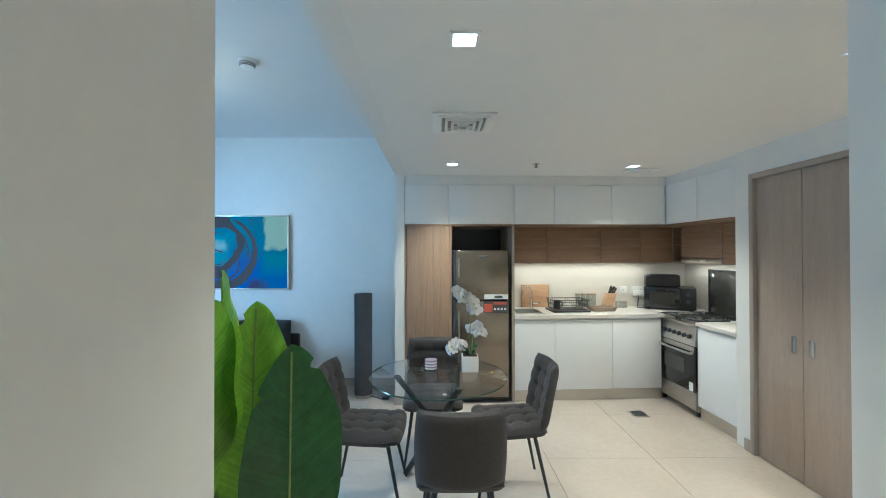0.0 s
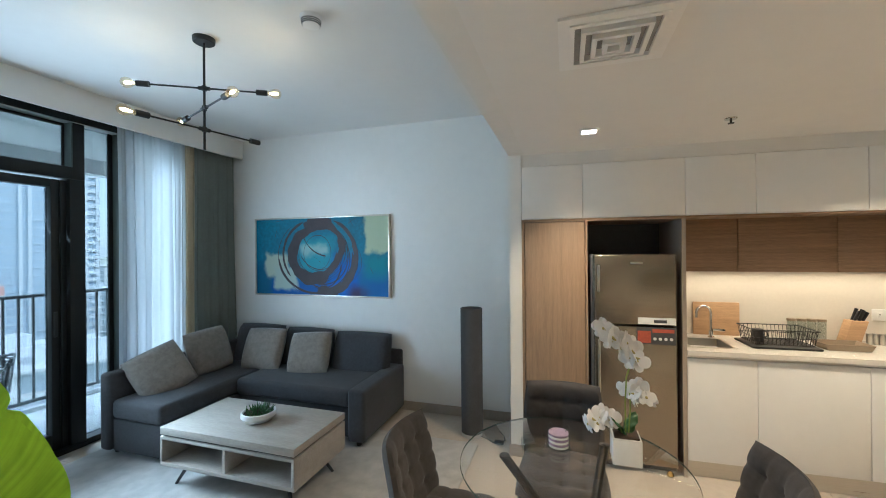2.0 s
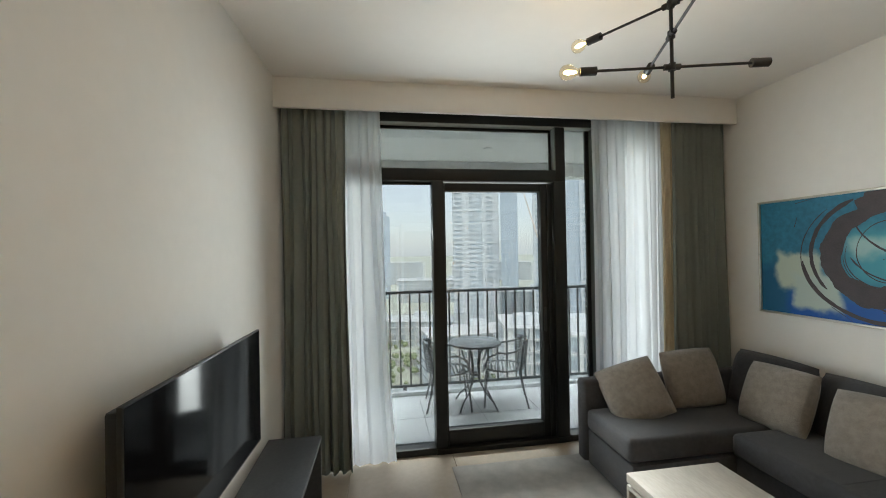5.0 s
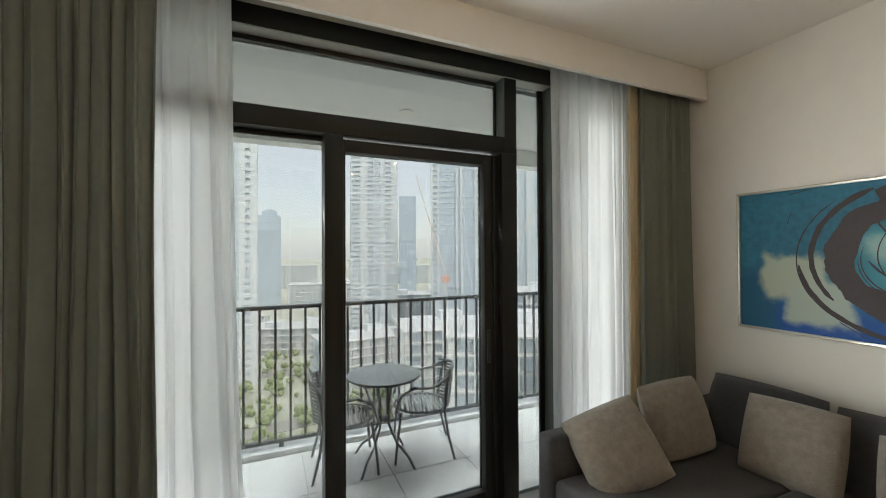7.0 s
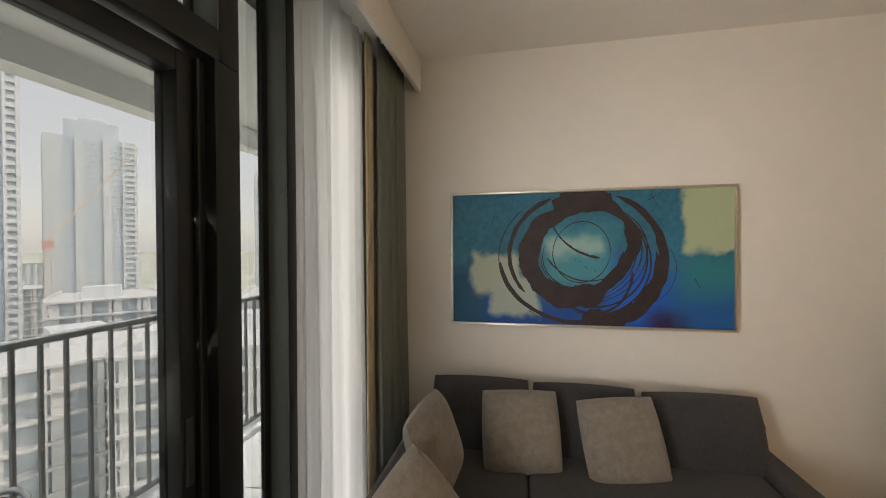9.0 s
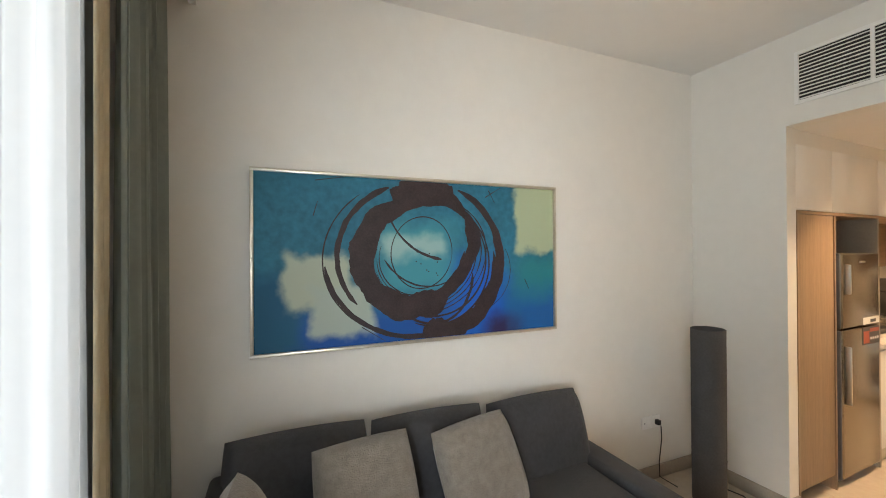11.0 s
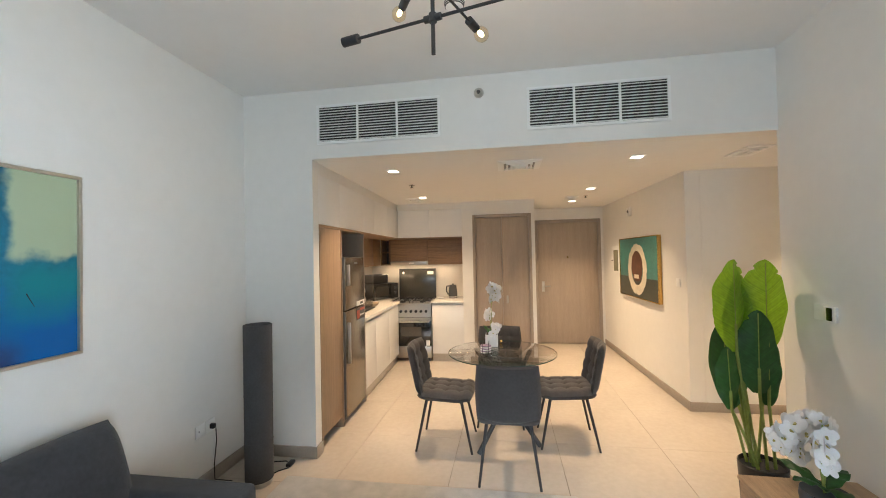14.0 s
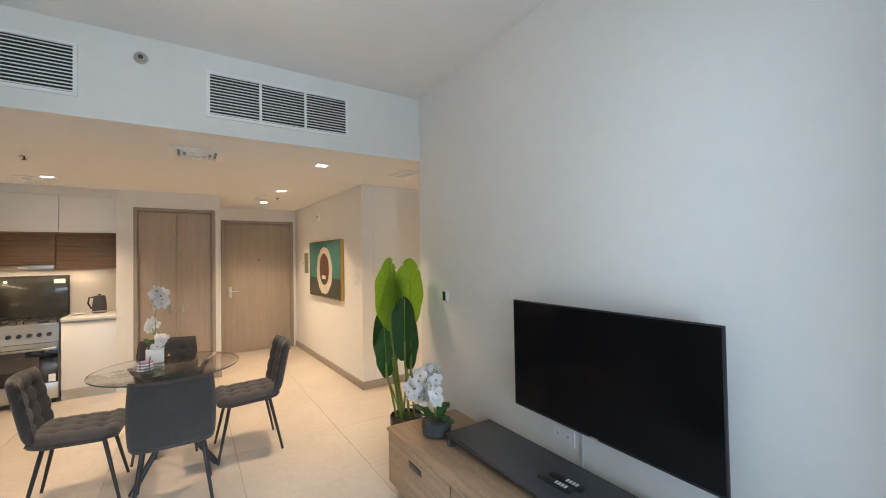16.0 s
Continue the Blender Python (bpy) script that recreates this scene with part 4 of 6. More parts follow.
part("foot_switch", box(B(), 0.21, 0.29, -0.11, -0.07, 0.0, 0.026, 0.008), BLACK, t)


def plate(name, label, m, w, h, slots=(), rocker=False):
    """Wall plate in its own x, z, facing -y."""
    t = tagged(new(name), label, "switch" if rocker else "socket")
    t.matrix_basis = m
    part("plate", box(B(), -w / 2, w / 2, -0.009, 0.0, -h / 2, h / 2, 0.003), PLASTICW, t)
    for x in slots:
        part("rocker", box(B(), x - 0.012, x + 0.012, -0.0115, -0.009, -0.02, 0.02, 0.001), PLASTICW, t)
        if not rocker:
            part("pin_hole", box(B(), x - 0.003, x + 0.003, -0.0122, -0.0115, -0.003, 0.007), SLATE, t)
    return t


plate("wall_socket", "white double wall socket beside the lamp", pose(-0.50, YP, 0.40), 0.086, 0.086, (-0.02,))
s = plate("wall_socket", "white wall socket with a black plug in it", pose(-0.41, YP, 0.40), 0.086, 0.086)
t = solo("plug", box(tube(B(), [(-0.41, YP - 0.05, 0.385), (-0.41, YP - 0.055, 0.30), (-0.405, YP - 0.03, 0.12), (-0.40, YP - 0.03, 0.02), (-0.38, YP - 0.15, 0.006)], 0.0035), -0.426, -0.396, YP - 0.045, YP - 0.0095, 0.382, 0.418, 0.008), BLACK, "black plug and lamp cord in the socket", "plug", (-0.41, YP - 0.02, 0.39))
plate("light_switch", "white square light switch", SOUTH @ pose(-0.325, 0, 1.195, 0, 0, 180), 0.086, 0.086, (0.0,), True)
t = thing("thermostat", "white thermostat with dark display", "thermostat", (-0.415, -0.066, 1.195), -2.6)
part("body", box(B(), -0.045, 0.045, 0.0, 0.016, -0.043, 0.043, 0.004), PLASTICW, t)
part("display", box(B(), -0.022, 0.022, 0.016, 0.018, -0.036, 0.036, 0.001), BLACKGL, t)

# chandelier
CH = Vector((-1.645, 1.935, ZC))
ch = thing("chandelier", "black branched chandelier with bare filament bulbs, lit", "chandelier", CH)
part("canopy", lathe(B(), [(0.055, -0.028), (0.06, -0.024), (0.062, 0.0)]), BLACK, ch)
part("stem", rod(B(), (0, 0, -0.67), (0, 0, -0.02), 0.007), BLACK, ch)
for z, ang, la, lb, tilt in ((-0.300, 30.8, 0.30, 0.30, 0.0), (-0.420, 158.4, 0.28, 0.28, 0.0), (-0.548, 76.4, 0.30, 0.305, 0.0)):
    c, s_ = math.cos(radians(ang)), math.sin(radians(ang))
    part("hub", rod(rod(B(), (0, 0, z - 0.014), (0, 0, z + 0.014), 0.014), (-0.03 * c, -0.03 * s_, z), (0.03 * c, 0.03 * s_, z), 0.012), BLACK, ch)
    p, q = Vector((-la * c, -la * s_, z - tilt)), Vector((lb * c, lb * s_, z + tilt))
    part("arm", rod(B(), p, q, 0.0055, 10), BLACK, ch)
    for e, f in ((p, -1), (q, 1)):
        d = (q - p).normalized() * f
        part("socket", rod(B(), e - d * 0.01, e + d * 0.055, 0.017, 16), BLACK, ch)
        m = Matrix.Translation(e + d * 0.055) @ d.to_track_quat("Z", "Y").to_matrix().to_4x4()
        bm = lathe(B(), [(0.012, 0.0), (0.014, 0.012), (0.026, 0.03), (0.031, 0.05), (0.026, 0.068), (0.012, 0.079), (0.002, 0.081)], 18)
        bmesh.ops.transform(bm, matrix=m, verts=bm.verts)
        dark = z == -0.548 and f == 1
        if dark:
            bm.free()
            continue
        g = part("bulb", bm, BULB, ch, "clear warm glass bulb")
        g.visible_shadow = False
        bm = lathe(B(), [(0.003, 0.012), (0.007, 0.03), (0.009, 0.045), (0.006, 0.058), (0.002, 0.062)], 10)
        bmesh.ops.transform(bm, matrix=m, verts=bm.verts)
        part("filament", bm, GLOWS, g)

# television and its stand
TV = (-1.888, 0.05, 0.62)
tv = thing("television", "large black flat-screen television on the wall, switched off", "television", TV)
part("back", box(B(), -2.42, -1.42, 0.08, 0.125, 0.715, 1.24, 0.01), BLACK, tv, origin=TV)
part("bezel", box(B(), -2.445, -1.398, 0.125, 0.14, 0.686, 1.260, 0.003), BLACK, tv, origin=TV)
part("screen", box(B(), -2.438, -1.405, 0.14, 0.1415, 0.698, 1.254), SCREEN, tv, origin=TV)
part("wall_bracket", box(B(), -2.05, -1.72, -0.05, 0.08, 0.78, 1.1), BLACK, tv, origin=TV)
part("badge", box(B(), -1.94, -1.90, 0.14, 0.1425, 0.688, 0.695), STEEL, tv, origin=TV)

tv.matrix_basis = pose(*TV, 0, 0, -2.0)

SB = (-1.3, 0.3, 0)
sb = thing("tv_sideboard", "light oak low television sideboard with dark cut-out pull", "sideboard", SB)


def tp(name, bm, m, parent, label=""):
    return part(name, bm, m, parent, label, origin=SB)


tp("body", box(B(), -2.02, -0.555, 0.03, 0.52, 0.08, 0.40, 0.003), OAKL, sb)
tp("plinth", box(B(), -1.98, -0.60, 0.06, 0.46, 0.0, 0.08), BLACK, sb)
for x0, x1 in ((-2.015, -1.295), (-1.285, -0.56)):
    dr = tp("drawer", box(B(), x0, x1, 0.52, 0.54, 0.085, 0.395, 0.003), OAKL, sb)
    tp("pull", box(B(), (x0 + x1) / 2 - 0.075, (x0 + x1) / 2 + 0.075, 0.536, 0.543, 0.30, 0.335, 0.003), BLACK, dr, "dark cut-out pull")
tp("top", box(B(), -2.03, -0.545, 0.02, 0.545, 0.40, 0.42, 0.003), OAKL, sb)
sb.matrix_basis = pose(SB[0] - 0.14, SB[1] + 0.045, 0, 0, 0, -1.0)
RO2 = (-1.98, 0.25, 0.42)
rs = thing("tv_riser", "long slate-grey shelf riser standing over the oak sideboard", "shelf", RO2)
part("board", box(B(), -2.855, -1.12, 0.085, 0.405, 0.475, 0.50, 0.003), SLATE, rs, origin=RO2)
part("end_panel", box(B(), -1.145, -1.122, 0.09, 0.40, 0.42, 0.475), SLATE, rs, origin=RO2)
part("end_panel", box(B(), -2.85, -2.825, 0.09, 0.40, 0.0, 0.475), SLATE, rs, origin=RO2)
part("lower_board", box(B(), -2.825, -2.19, 0.095, 0.395, 0.08, 0.105), SLATE, rs, origin=RO2)
for k, (x, y, rz) in enumerate(((-1.83, 0.30, 4), (-1.85, 0.25, 2))):
    t = thing("remote_control", "slim black remote control lying on the shelf", "remote control", (x, y, 0.50), rz)
    part("body", box(B(), -0.085, 0.085, -0.02, 0.02, 0.0, 0.016, 0.006), BLACK, t)
    for a in range(4):
        for b in (-0.008, 0.0, 0.008):
            part("key", box(B(), -0.06 + a * 0.016, -0.05 + a * 0.016, b - 0.0025, b + 0.0025, 0.016, 0.018), PLASTICW, t)
plate("wall_socket", "white socket strip below the television", SOUTH @ pose(-1.62, 0, 0.56, 0, 0, 180), 0.146, 0.086, (-0.035, 0.035))
solo("cable", tube(B(), [(-1.75, 0.01, 0.64), (-1.75, 0.012, 0.58), (-1.752, 0.014, 0.50), (-1.75, 0.02, 0.43), (-1.75, 0.03, 0.425)], 0.006), PLASTICW, "white cable trunk below the television", "cable", (-1.75, 0.02, 0.42)).matrix_basis = SOUTH @ pose(-1.75, 0.02, 0.42)

# ---- plants ----


def leaf_mesh(bm, base, tip_dir, length, width, droop, face, notch=(), lobe=0.62):
    """A paddle leaf: starts at base, grows along tip_dir, arches over; face: bearing of its broad side; notches bite its edge."""
    d = Vector(tip_dir).normalized()
    side = Vector((-math.sin(radians(face)), math.cos(radians(face)), 0))
    side = (side - d * side.dot(d)).normalized()
    n = 56
    p = Vector(base)
    rows, spine = [], []
    uv = bm.loops.layers.uv.verify()
    for i in range(n + 1):
        s = i / n
        w = width / 2 * max(0.02, math.sin(math.pi * min(1, s * 0.97 + 0.03)) ** 0.58)
        nor = side.cross(d).normalized()
        spine.append(Vector(p))
        row = []
        for k in range(-4, 5):
            f = k / 4
            bite = 1.0
            for at, sgn, depth in notch:
                if sgn * f > 0:
                    bite -= depth * math.exp(-((s - at) / 0.014) ** 2) * abs(f) ** 3
            row.append(bm.verts.new(p + side * (w * f * bite) + nor * (abs(f) * w * 0.28 + 0.006 * math.sin(17 * s + 3 * f) * abs(f))))
        rows.append(row)
        d = (d + Vector((0, 0, -droop / n))).normalized()
        p = p + d * (length / n)
    for i, (a, b) in enumerate(zip(rows, rows[1:])):
        for k in range(8):
            face = bm.faces.new((a[k], a[k + 1], b[k + 1], b[k]))
            for lp, (du, dv) in zip(face.loops, ((0, 0), (1, 0), (1, 1), (0, 1))):
                lp[uv].uv = ((k + du) / 4 - 1, (i + dv) / n)
    return spine


def thicken(ob, t=0.0016):
    so = ob.modifiers.new("thick", "SOLIDIFY")
    so.thickness = t
    return ob


PL = Vector((-0.22, 0.20, 0))
pl = thing("banana_plant", "tall artificial banana plant with broad green leaves in a black pot", "plant", PL)
part("pot", lathe(B(), [(0.085, 0.0), (0.115, 0.02), (0.128, 0.26), (0.122, 0.265), (0.115, 0.24)], 32), BLACK, pl)
part("soil", lathe(B(), [(0.117, 0.225), (0.115, 0.235), (0.0005, 0.24)], 24), SOIL, pl)
LEAVES = [  # stem foot, leaf base, direction, length, width, droop, face, light (False: shaded green), notches
    ((-0.03, 0.04), (0.055, 0.095, 0.995), (-0.02, 0.0, 1), 0.51, 0.30, 0.05, 28, True, ((0.93, 1, 0.6), (0.86, 1, 0.18), (0.92, -1, 0.5), (0.80, -1, 0.2))),
    ((0.0, 0.05), (-0.035, 0.14, 0.945), (-0.01, 0.01, 1), 0.56, 0.28, 0.04, 30, True, ((0.93, -1, 0.4), (0.84, 1, 0.2))),
    ((0.03, 0.01), (0.09, -0.10, 0.93), (0.0, -0.01, 1), 0.57, 0.31, 0.04, 4, True, ((0.90, 1, 0.4), (0.84, -1, 0.2))),
    ((0.04, 0.04), (0.14, 0.06, 0.80), (0.02, 0.02, 1), 0.62, 0.22, 0.05, -45, True, ((0.92, -1, 0.4),)),
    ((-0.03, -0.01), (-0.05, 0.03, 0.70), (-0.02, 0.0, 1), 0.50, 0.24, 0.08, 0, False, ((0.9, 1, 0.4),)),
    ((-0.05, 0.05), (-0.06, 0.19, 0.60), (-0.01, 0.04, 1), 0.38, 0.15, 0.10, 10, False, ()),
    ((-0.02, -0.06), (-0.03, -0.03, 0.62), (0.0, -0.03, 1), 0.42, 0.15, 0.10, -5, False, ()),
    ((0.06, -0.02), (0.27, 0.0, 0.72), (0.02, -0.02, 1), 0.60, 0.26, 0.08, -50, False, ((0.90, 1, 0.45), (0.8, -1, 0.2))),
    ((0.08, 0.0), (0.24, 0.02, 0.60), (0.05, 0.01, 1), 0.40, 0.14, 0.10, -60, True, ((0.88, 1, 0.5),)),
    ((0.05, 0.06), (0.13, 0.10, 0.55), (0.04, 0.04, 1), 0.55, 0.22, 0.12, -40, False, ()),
]
for foot, lb, d, L, W, droop, roll, light, notch in LEAVES:
    f = Vector((*foot, 0.235))
    b_ = Vector(lb)
    mid = f.lerp(b_, 0.55) + Vector((0, 0, 0.02))
    part("stem", tube(B(), [f, f.lerp(mid, 0.5), mid, mid.lerp(b_, 0.5), b_, b_ + Vector(d).normalized() * L * 0.3], 0.009, 8), STEM, pl)
    bm = B()
    spine = leaf_mesh(bm, b_, d, L, W, droop, roll, notch)
    # lower blades have their shade put into a darker green
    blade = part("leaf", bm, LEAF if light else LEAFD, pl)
    part("midrib", tube(B(), spine[::6] + [spine[-3]], 0.0032, 6), STEM, blade, "pale raised midrib")


def orchid(name, at, rz, stems, pot, label, leaves, seed):
    rnd = random.Random(seed)
    t = thing(name, label, "orchid", at, rz)
    pot(t)
    for pts, blooms in stems:
        part("stem", tube(B(), pts, 0.003, 6), STEM, t)
        for (x, y, z), yaw, r in blooms:
            fl = B()
            m = pose(x, y, z, 75 + rnd.uniform(-20, 20), rnd.uniform(-15, 15), yaw)
            for k, (a, l, w) in enumerate(((90, 1, 0.75), (18, 1.05, 1.1), (162, 1.05, 1.1), (235, 0.95, 0.7), (305, 0.95, 0.7))):
                q = m @ pose(0, 0, 0, 0, 0, a)
                pad(fl, r * l, r * w, 0.003, n=6, corner=0.9, hard=2, full=0.5, place=lambda p, q=q, l=l: q @ Vector((p.x + r * l * 0.55, p.y, p.z + 0.25 * (p.x * p.x) / max(r, 0.01))))
            bl = part("bloom", fl, PETAL, t)
            part("lip", rod(B(), m @ Vector((0, 0, 0.0)), m @ Vector((0, -r * 0.2, r * 0.35)), r * 0.16, 8, r * 0.05), ORCHC, bl)
    for d, L, W in leaves:
        bm = B()
        leaf_mesh(bm, (0, 0, 0.10), d, L, W, 1.0, math.degrees(math.atan2(d[1], d[0])))
        thicken(part("leaf", bm, LEAFD, t))
    return t


def bowl_pot(t):
    part("pot", lathe(B(), [(0.055, 0.0), (0.085, 0.012), (0.092, 0.06), (0.088, 0.088), (0.082, 0.085)], 28), SLATE, t, "dark stoneware pot")
    part("soil", lathe(B(), [(0.083, 0.075), (0.0005, 0.082)], 20), SOIL, t)


def square_pot(t):
    part("pot", box(B(), -0.055, 0.055, -0.055, 0.055, 0.0, 0.105, 0.004), PORC, t, "square white ceramic pot")
    part("soil", box(B(), -0.047, 0.047, -0.047, 0.047, 0.104, 0.112, 0.003), SOIL, t)


def spray(pts, n, r, seed, start=0.45):
    """Blooms strung along a stem."""
    rnd = random.Random(seed)
    out = []
    for k in range(n):
        s = start + (1 - start) * k / max(1, n - 1)
        i = s * (len(pts) - 1)
        a = min(int(i), len(pts) - 2)
        p = Vector(pts[a]).lerp(Vector(pts[a + 1]), i - a)
        out.append(((p.x + rnd.uniform(-0.03, 0.03), p.y + rnd.uniform(-0.03, 0.03), p.z + rnd.uniform(-0.012, 0.012)), rnd.uniform(0, 360), r * rnd.uniform(0.85, 1.1)))
    return pts, out


s1 = [(0, 0, 0.08), (0.01, 0.01, 0.22), (0.0, 0.02, 0.34), (-0.03, 0.05, 0.41), (-0.06, 0.09, 0.40), (-0.08, 0.12, 0.34), (-0.09, 0.14, 0.27)]
s2 = [(0.01, 0, 0.08), (0.0, -0.01, 0.20), (0.02, -0.01, 0.31), (0.07, -0.03, 0.38), (0.10, -0.03, 0.34), (0.11, -0.02, 0.26), (0.12, -0.02, 0.18)]
s3 = [(0.0, 0.01, 0.08), (0.0, 0.03, 0.22), (0.03, 0.05, 0.33), (0.08, 0.07, 0.36), (0.11, 0.08, 0.30), (0.12, 0.09, 0.22)]
orchid("orchid", (-0.96, 0.37, 0.42), 20, [spray(s1, 15, 0.042, 1), spray(s2, 16, 0.042, 2), spray(s3, 13, 0.040, 3)], bowl_pot,
       "white artificial orchids in a dark pot on the sideboard", [((1, 0.2, 0.9), 0.20, 0.07), ((-1, 0.4, 0.8), 0.20, 0.07), ((0.2, -1, 0.8), 0.19, 0.07), ((0.1, 1, 1.0), 0.17, 0.06)], 21)
o1 = [(0, 0, 0.10), (0.0, 0, 0.24), (0.005, 0.0, 0.34), (0.02, -0.01, 0.40), (0.0, -0.015, 0.46), (-0.035, -0.02, 0.51), (-0.085, -0.02, 0.535)]
o2 = [(0.01, 0, 0.10), (0.02, 0.01, 0.20), (0.02, 0.02, 0.27), (0.05, 0.03, 0.29), (0.07, 0.03, 0.25)]
o3 = [(-0.01, 0, 0.10), (-0.03, -0.01, 0.16), (-0.06, -0.02, 0.19), (-0.10, -0.03, 0.17), (-0.13, -0.03, 0.14)]
orchid("orchid", (0.655, 1.86, 0.752), 0, [spray(o1, 17, 0.045, 5, 0.52), spray(o2, 14, 0.040, 6, 0.4), spray(o3, 8, 0.040, 7, 0.35)], square_pot,
       "tall white artificial orchid in a square white ceramic pot", [((-0.5, -0.3, 1.2), 0.13, 0.065), ((0.4, 0.6, 1.2), 0.12, 0.05)], 22)
# ---- dining ----
TB = (0.44, 1.77, 0)
tb = thing("dining_table", "round clear glass dining table on crossed black legs", "dining table", TB)
top = part("tabletop", lathe(B(), [(0.440, 0.742), (0.447, 0.745), (0.447, 0.749), (0.443, 0.752), (0.0005, 0.752)], 72), TGLASS, tb, "clear tempered glass")
part("glass_edge", lathe(B(), [(0.4475, 0.743), (0.449, 0.747), (0.4475, 0.751)], 72, caps=False), mat("glass_edge_green", (0.05, 0.09, 0.08), 0.1, var=0.1), tb)
for k in range(3):
    a = radians(20 + 120 * k)
    lo, hi = Vector((0.30 * math.cos(a), 0.30 * math.sin(a), 0.0)), Vector((0.27 * math.cos(a + 2.75), 0.27 * math.sin(a + 2.75), 0.735))
    part("leg", rod(B(), lo, hi, 0.019, 14), BLACK, tb)
    part("glass_pad", rod(B(), hi - Vector((0, 0, 0.004)), hi + Vector((0, 0, 0.0065)), 0.022, 14), BLACK, tb)
part("leg_collar", lathe(B(), [(0.05, 0.34), (0.056, 0.36), (0.05, 0.38)], 20), BLACK, tb)


def chair(at, rz):
    """Faces its own +y."""
    t = thing("dining_chair", "charcoal velvet tufted dining chair with black metal legs", "chair", at, rz, "chairs round the table")
    part("seat", pad(B(), 0.45, 0.46, 0.085, n=28, corner=0.22, hard=9, full=0.5, quilt=(4, 4), dent=0.010,
                     place=lambda p: Vector((p.x * (1.0 + 0.10 * p.y), p.y + 0.01, p.z + 0.435 - 0.05 * p.y + (0.010 if p.y > 0.15 else 0)))), VELVET, t)
    part("backrest", pad(B(), 0.44, 0.47, 0.065, n=28, corner=0.20, hard=9, full=0.5, quilt=(4, 4), dent=0.010,
                         place=lambda p: Vector((p.x * (1 - 0.12 * p.y), -0.215 - (p.y + 0.235) * 0.18 + 0.05 * (p.x / 0.22) ** 2 + p.z, 0.43 + (p.y + 0.235) * 0.86 + 0.012 * (p.x / 0.22) ** 2))), VELVET, t)
    part("piping", tube(B(), [(x, -0.215 - 0.445 * 0.18 + 0.05 * (x / 0.22) ** 2 - 0.004, 0.832 - 0.012 * (x / 0.16) ** 4) for x in [-0.18 + 0.03 * k for k in range(13)]], 0.004, 6), BLACK, t)
    for sx in (-1, 1):
        for sy, fy in ((1, 0.17), (-1, -0.17)):
            part("leg", rod(B(), (sx * 0.15, fy * 0.82, 0.405), (sx * 0.205, fy + sy * 0.055, 0.0), 0.013, 10, 0.009), BLACK, t)
        part("seat_rail", rod(B(), (sx * 0.15, -0.15, 0.398), (sx * 0.15, 0.15, 0.398), 0.010, 8), BLACK, t)
    part("seat_rail", rod(B(), (-0.15, 0.14, 0.398), (0.15, 0.14, 0.398), 0.010, 8), BLACK, t)
    return t


first = chair((-0.01, 1.725, 0), -90)
for at, rz in (((0.40, 2.24, 0), 180), ((0.905, 1.80, 0), 90), ((0.545, 1.245, 0), 0)):
    copy_thing(first, pose(*at, 0, 0, rz))

t = thing("ashtray", "round clear glass ashtray on the table", "ashtray", (0.285, 1.85, 0.7525))
part("dish", lathe(B(), [(0.045, 0.0), (0.052, 0.004), (0.054, 0.036), (0.047, 0.036), (0.043, 0.008), (0.0005, 0.008)], 28), JAR, t)
t = thing("coaster_holder", "black wire holder with a stack of round lilac coasters", "coasters", (0.39, 1.90, 0.7525))
for k in range(6):
    part("coaster", lathe(B(), [(0.044, 0.004 + 0.010 * k), (0.046, 0.006 + 0.010 * k), (0.044, 0.0125 + 0.010 * k)], 24), PURPLE if k % 2 else PORC, t)
part("wire_base", lathe(B(), [(0.05, 0.0), (0.052, 0.002), (0.05, 0.004)], 24), BLACK, t)
for a in (30, 150, 210, 330):
    c, s_ = math.cos(radians(a)) * 0.05, math.sin(radians(a)) * 0.05
    part("wire", tube(B(), [(c, s_, 0.002), (c * 1.02, s_ * 1.02, 0.05), (c, s_, 0.082), (c * 0.8, s_ * 1.0, 0.09), (c * 0.7, s_, 0.08)], 0.0022, 6), BLACK, t)
solo("brass_ring_box", lathe(B(), [(0.010, 0.7525), (0.013, 0.757), (0.008, 0.768), (0.002, 0.772)], 16, (0.80, 1.78, 0)), BRASS, "tiny brass ornament lying on the glass table", "ornament", (0.80, 1.78, 0.7525))

# ---- kitchen ----
KY = 3.20       # front of the tall units
before = set(bpy.data.objects)
setting("wall_north_kitchen", box(B(), 0.095, 4.5, YP, YP + 0.18, -0.2, 3.1), WALL, "off-white painted wall behind the kitchen units")


def unit(name, label, cat, x0, x1, y0, y1, z0, z1, front, m, doors, group=""):
    """A cabinet with doors; front: 'y' faces -y, 'x' faces -x; doors: list of (a0, a1) along the front."""
    o = ((x0 + x1) / 2, (y0 + y1) / 2, z0)
    t = thing(name, label, cat, o, group=group)
    if front == "y":
        part("body", box(B(), x0 + 0.001, x1 - 0.001, y0 + 0.02, y1, z0, z1), m, t, origin=o)
        for a, b in doors:
            part("door", box(B(), a + 0.0015, b - 0.0015, y0, y0 + 0.0185, z0 + 0.002, z1 - 0.002, 0.0015), m, t, origin=o)
    else:
        part("body", box(B(), x0 + 0.02, x1, y0 + 0.001, y1 - 0.001, z0, z1), m, t, origin=o)
        for a, b in doors:
            part("door", box(B(), x0, x0 + 0.0185, a + 0.0015, b - 0.0015, z0 + 0.002, z1 - 0.002, 0.0015), m, t, origin=o)
    return t


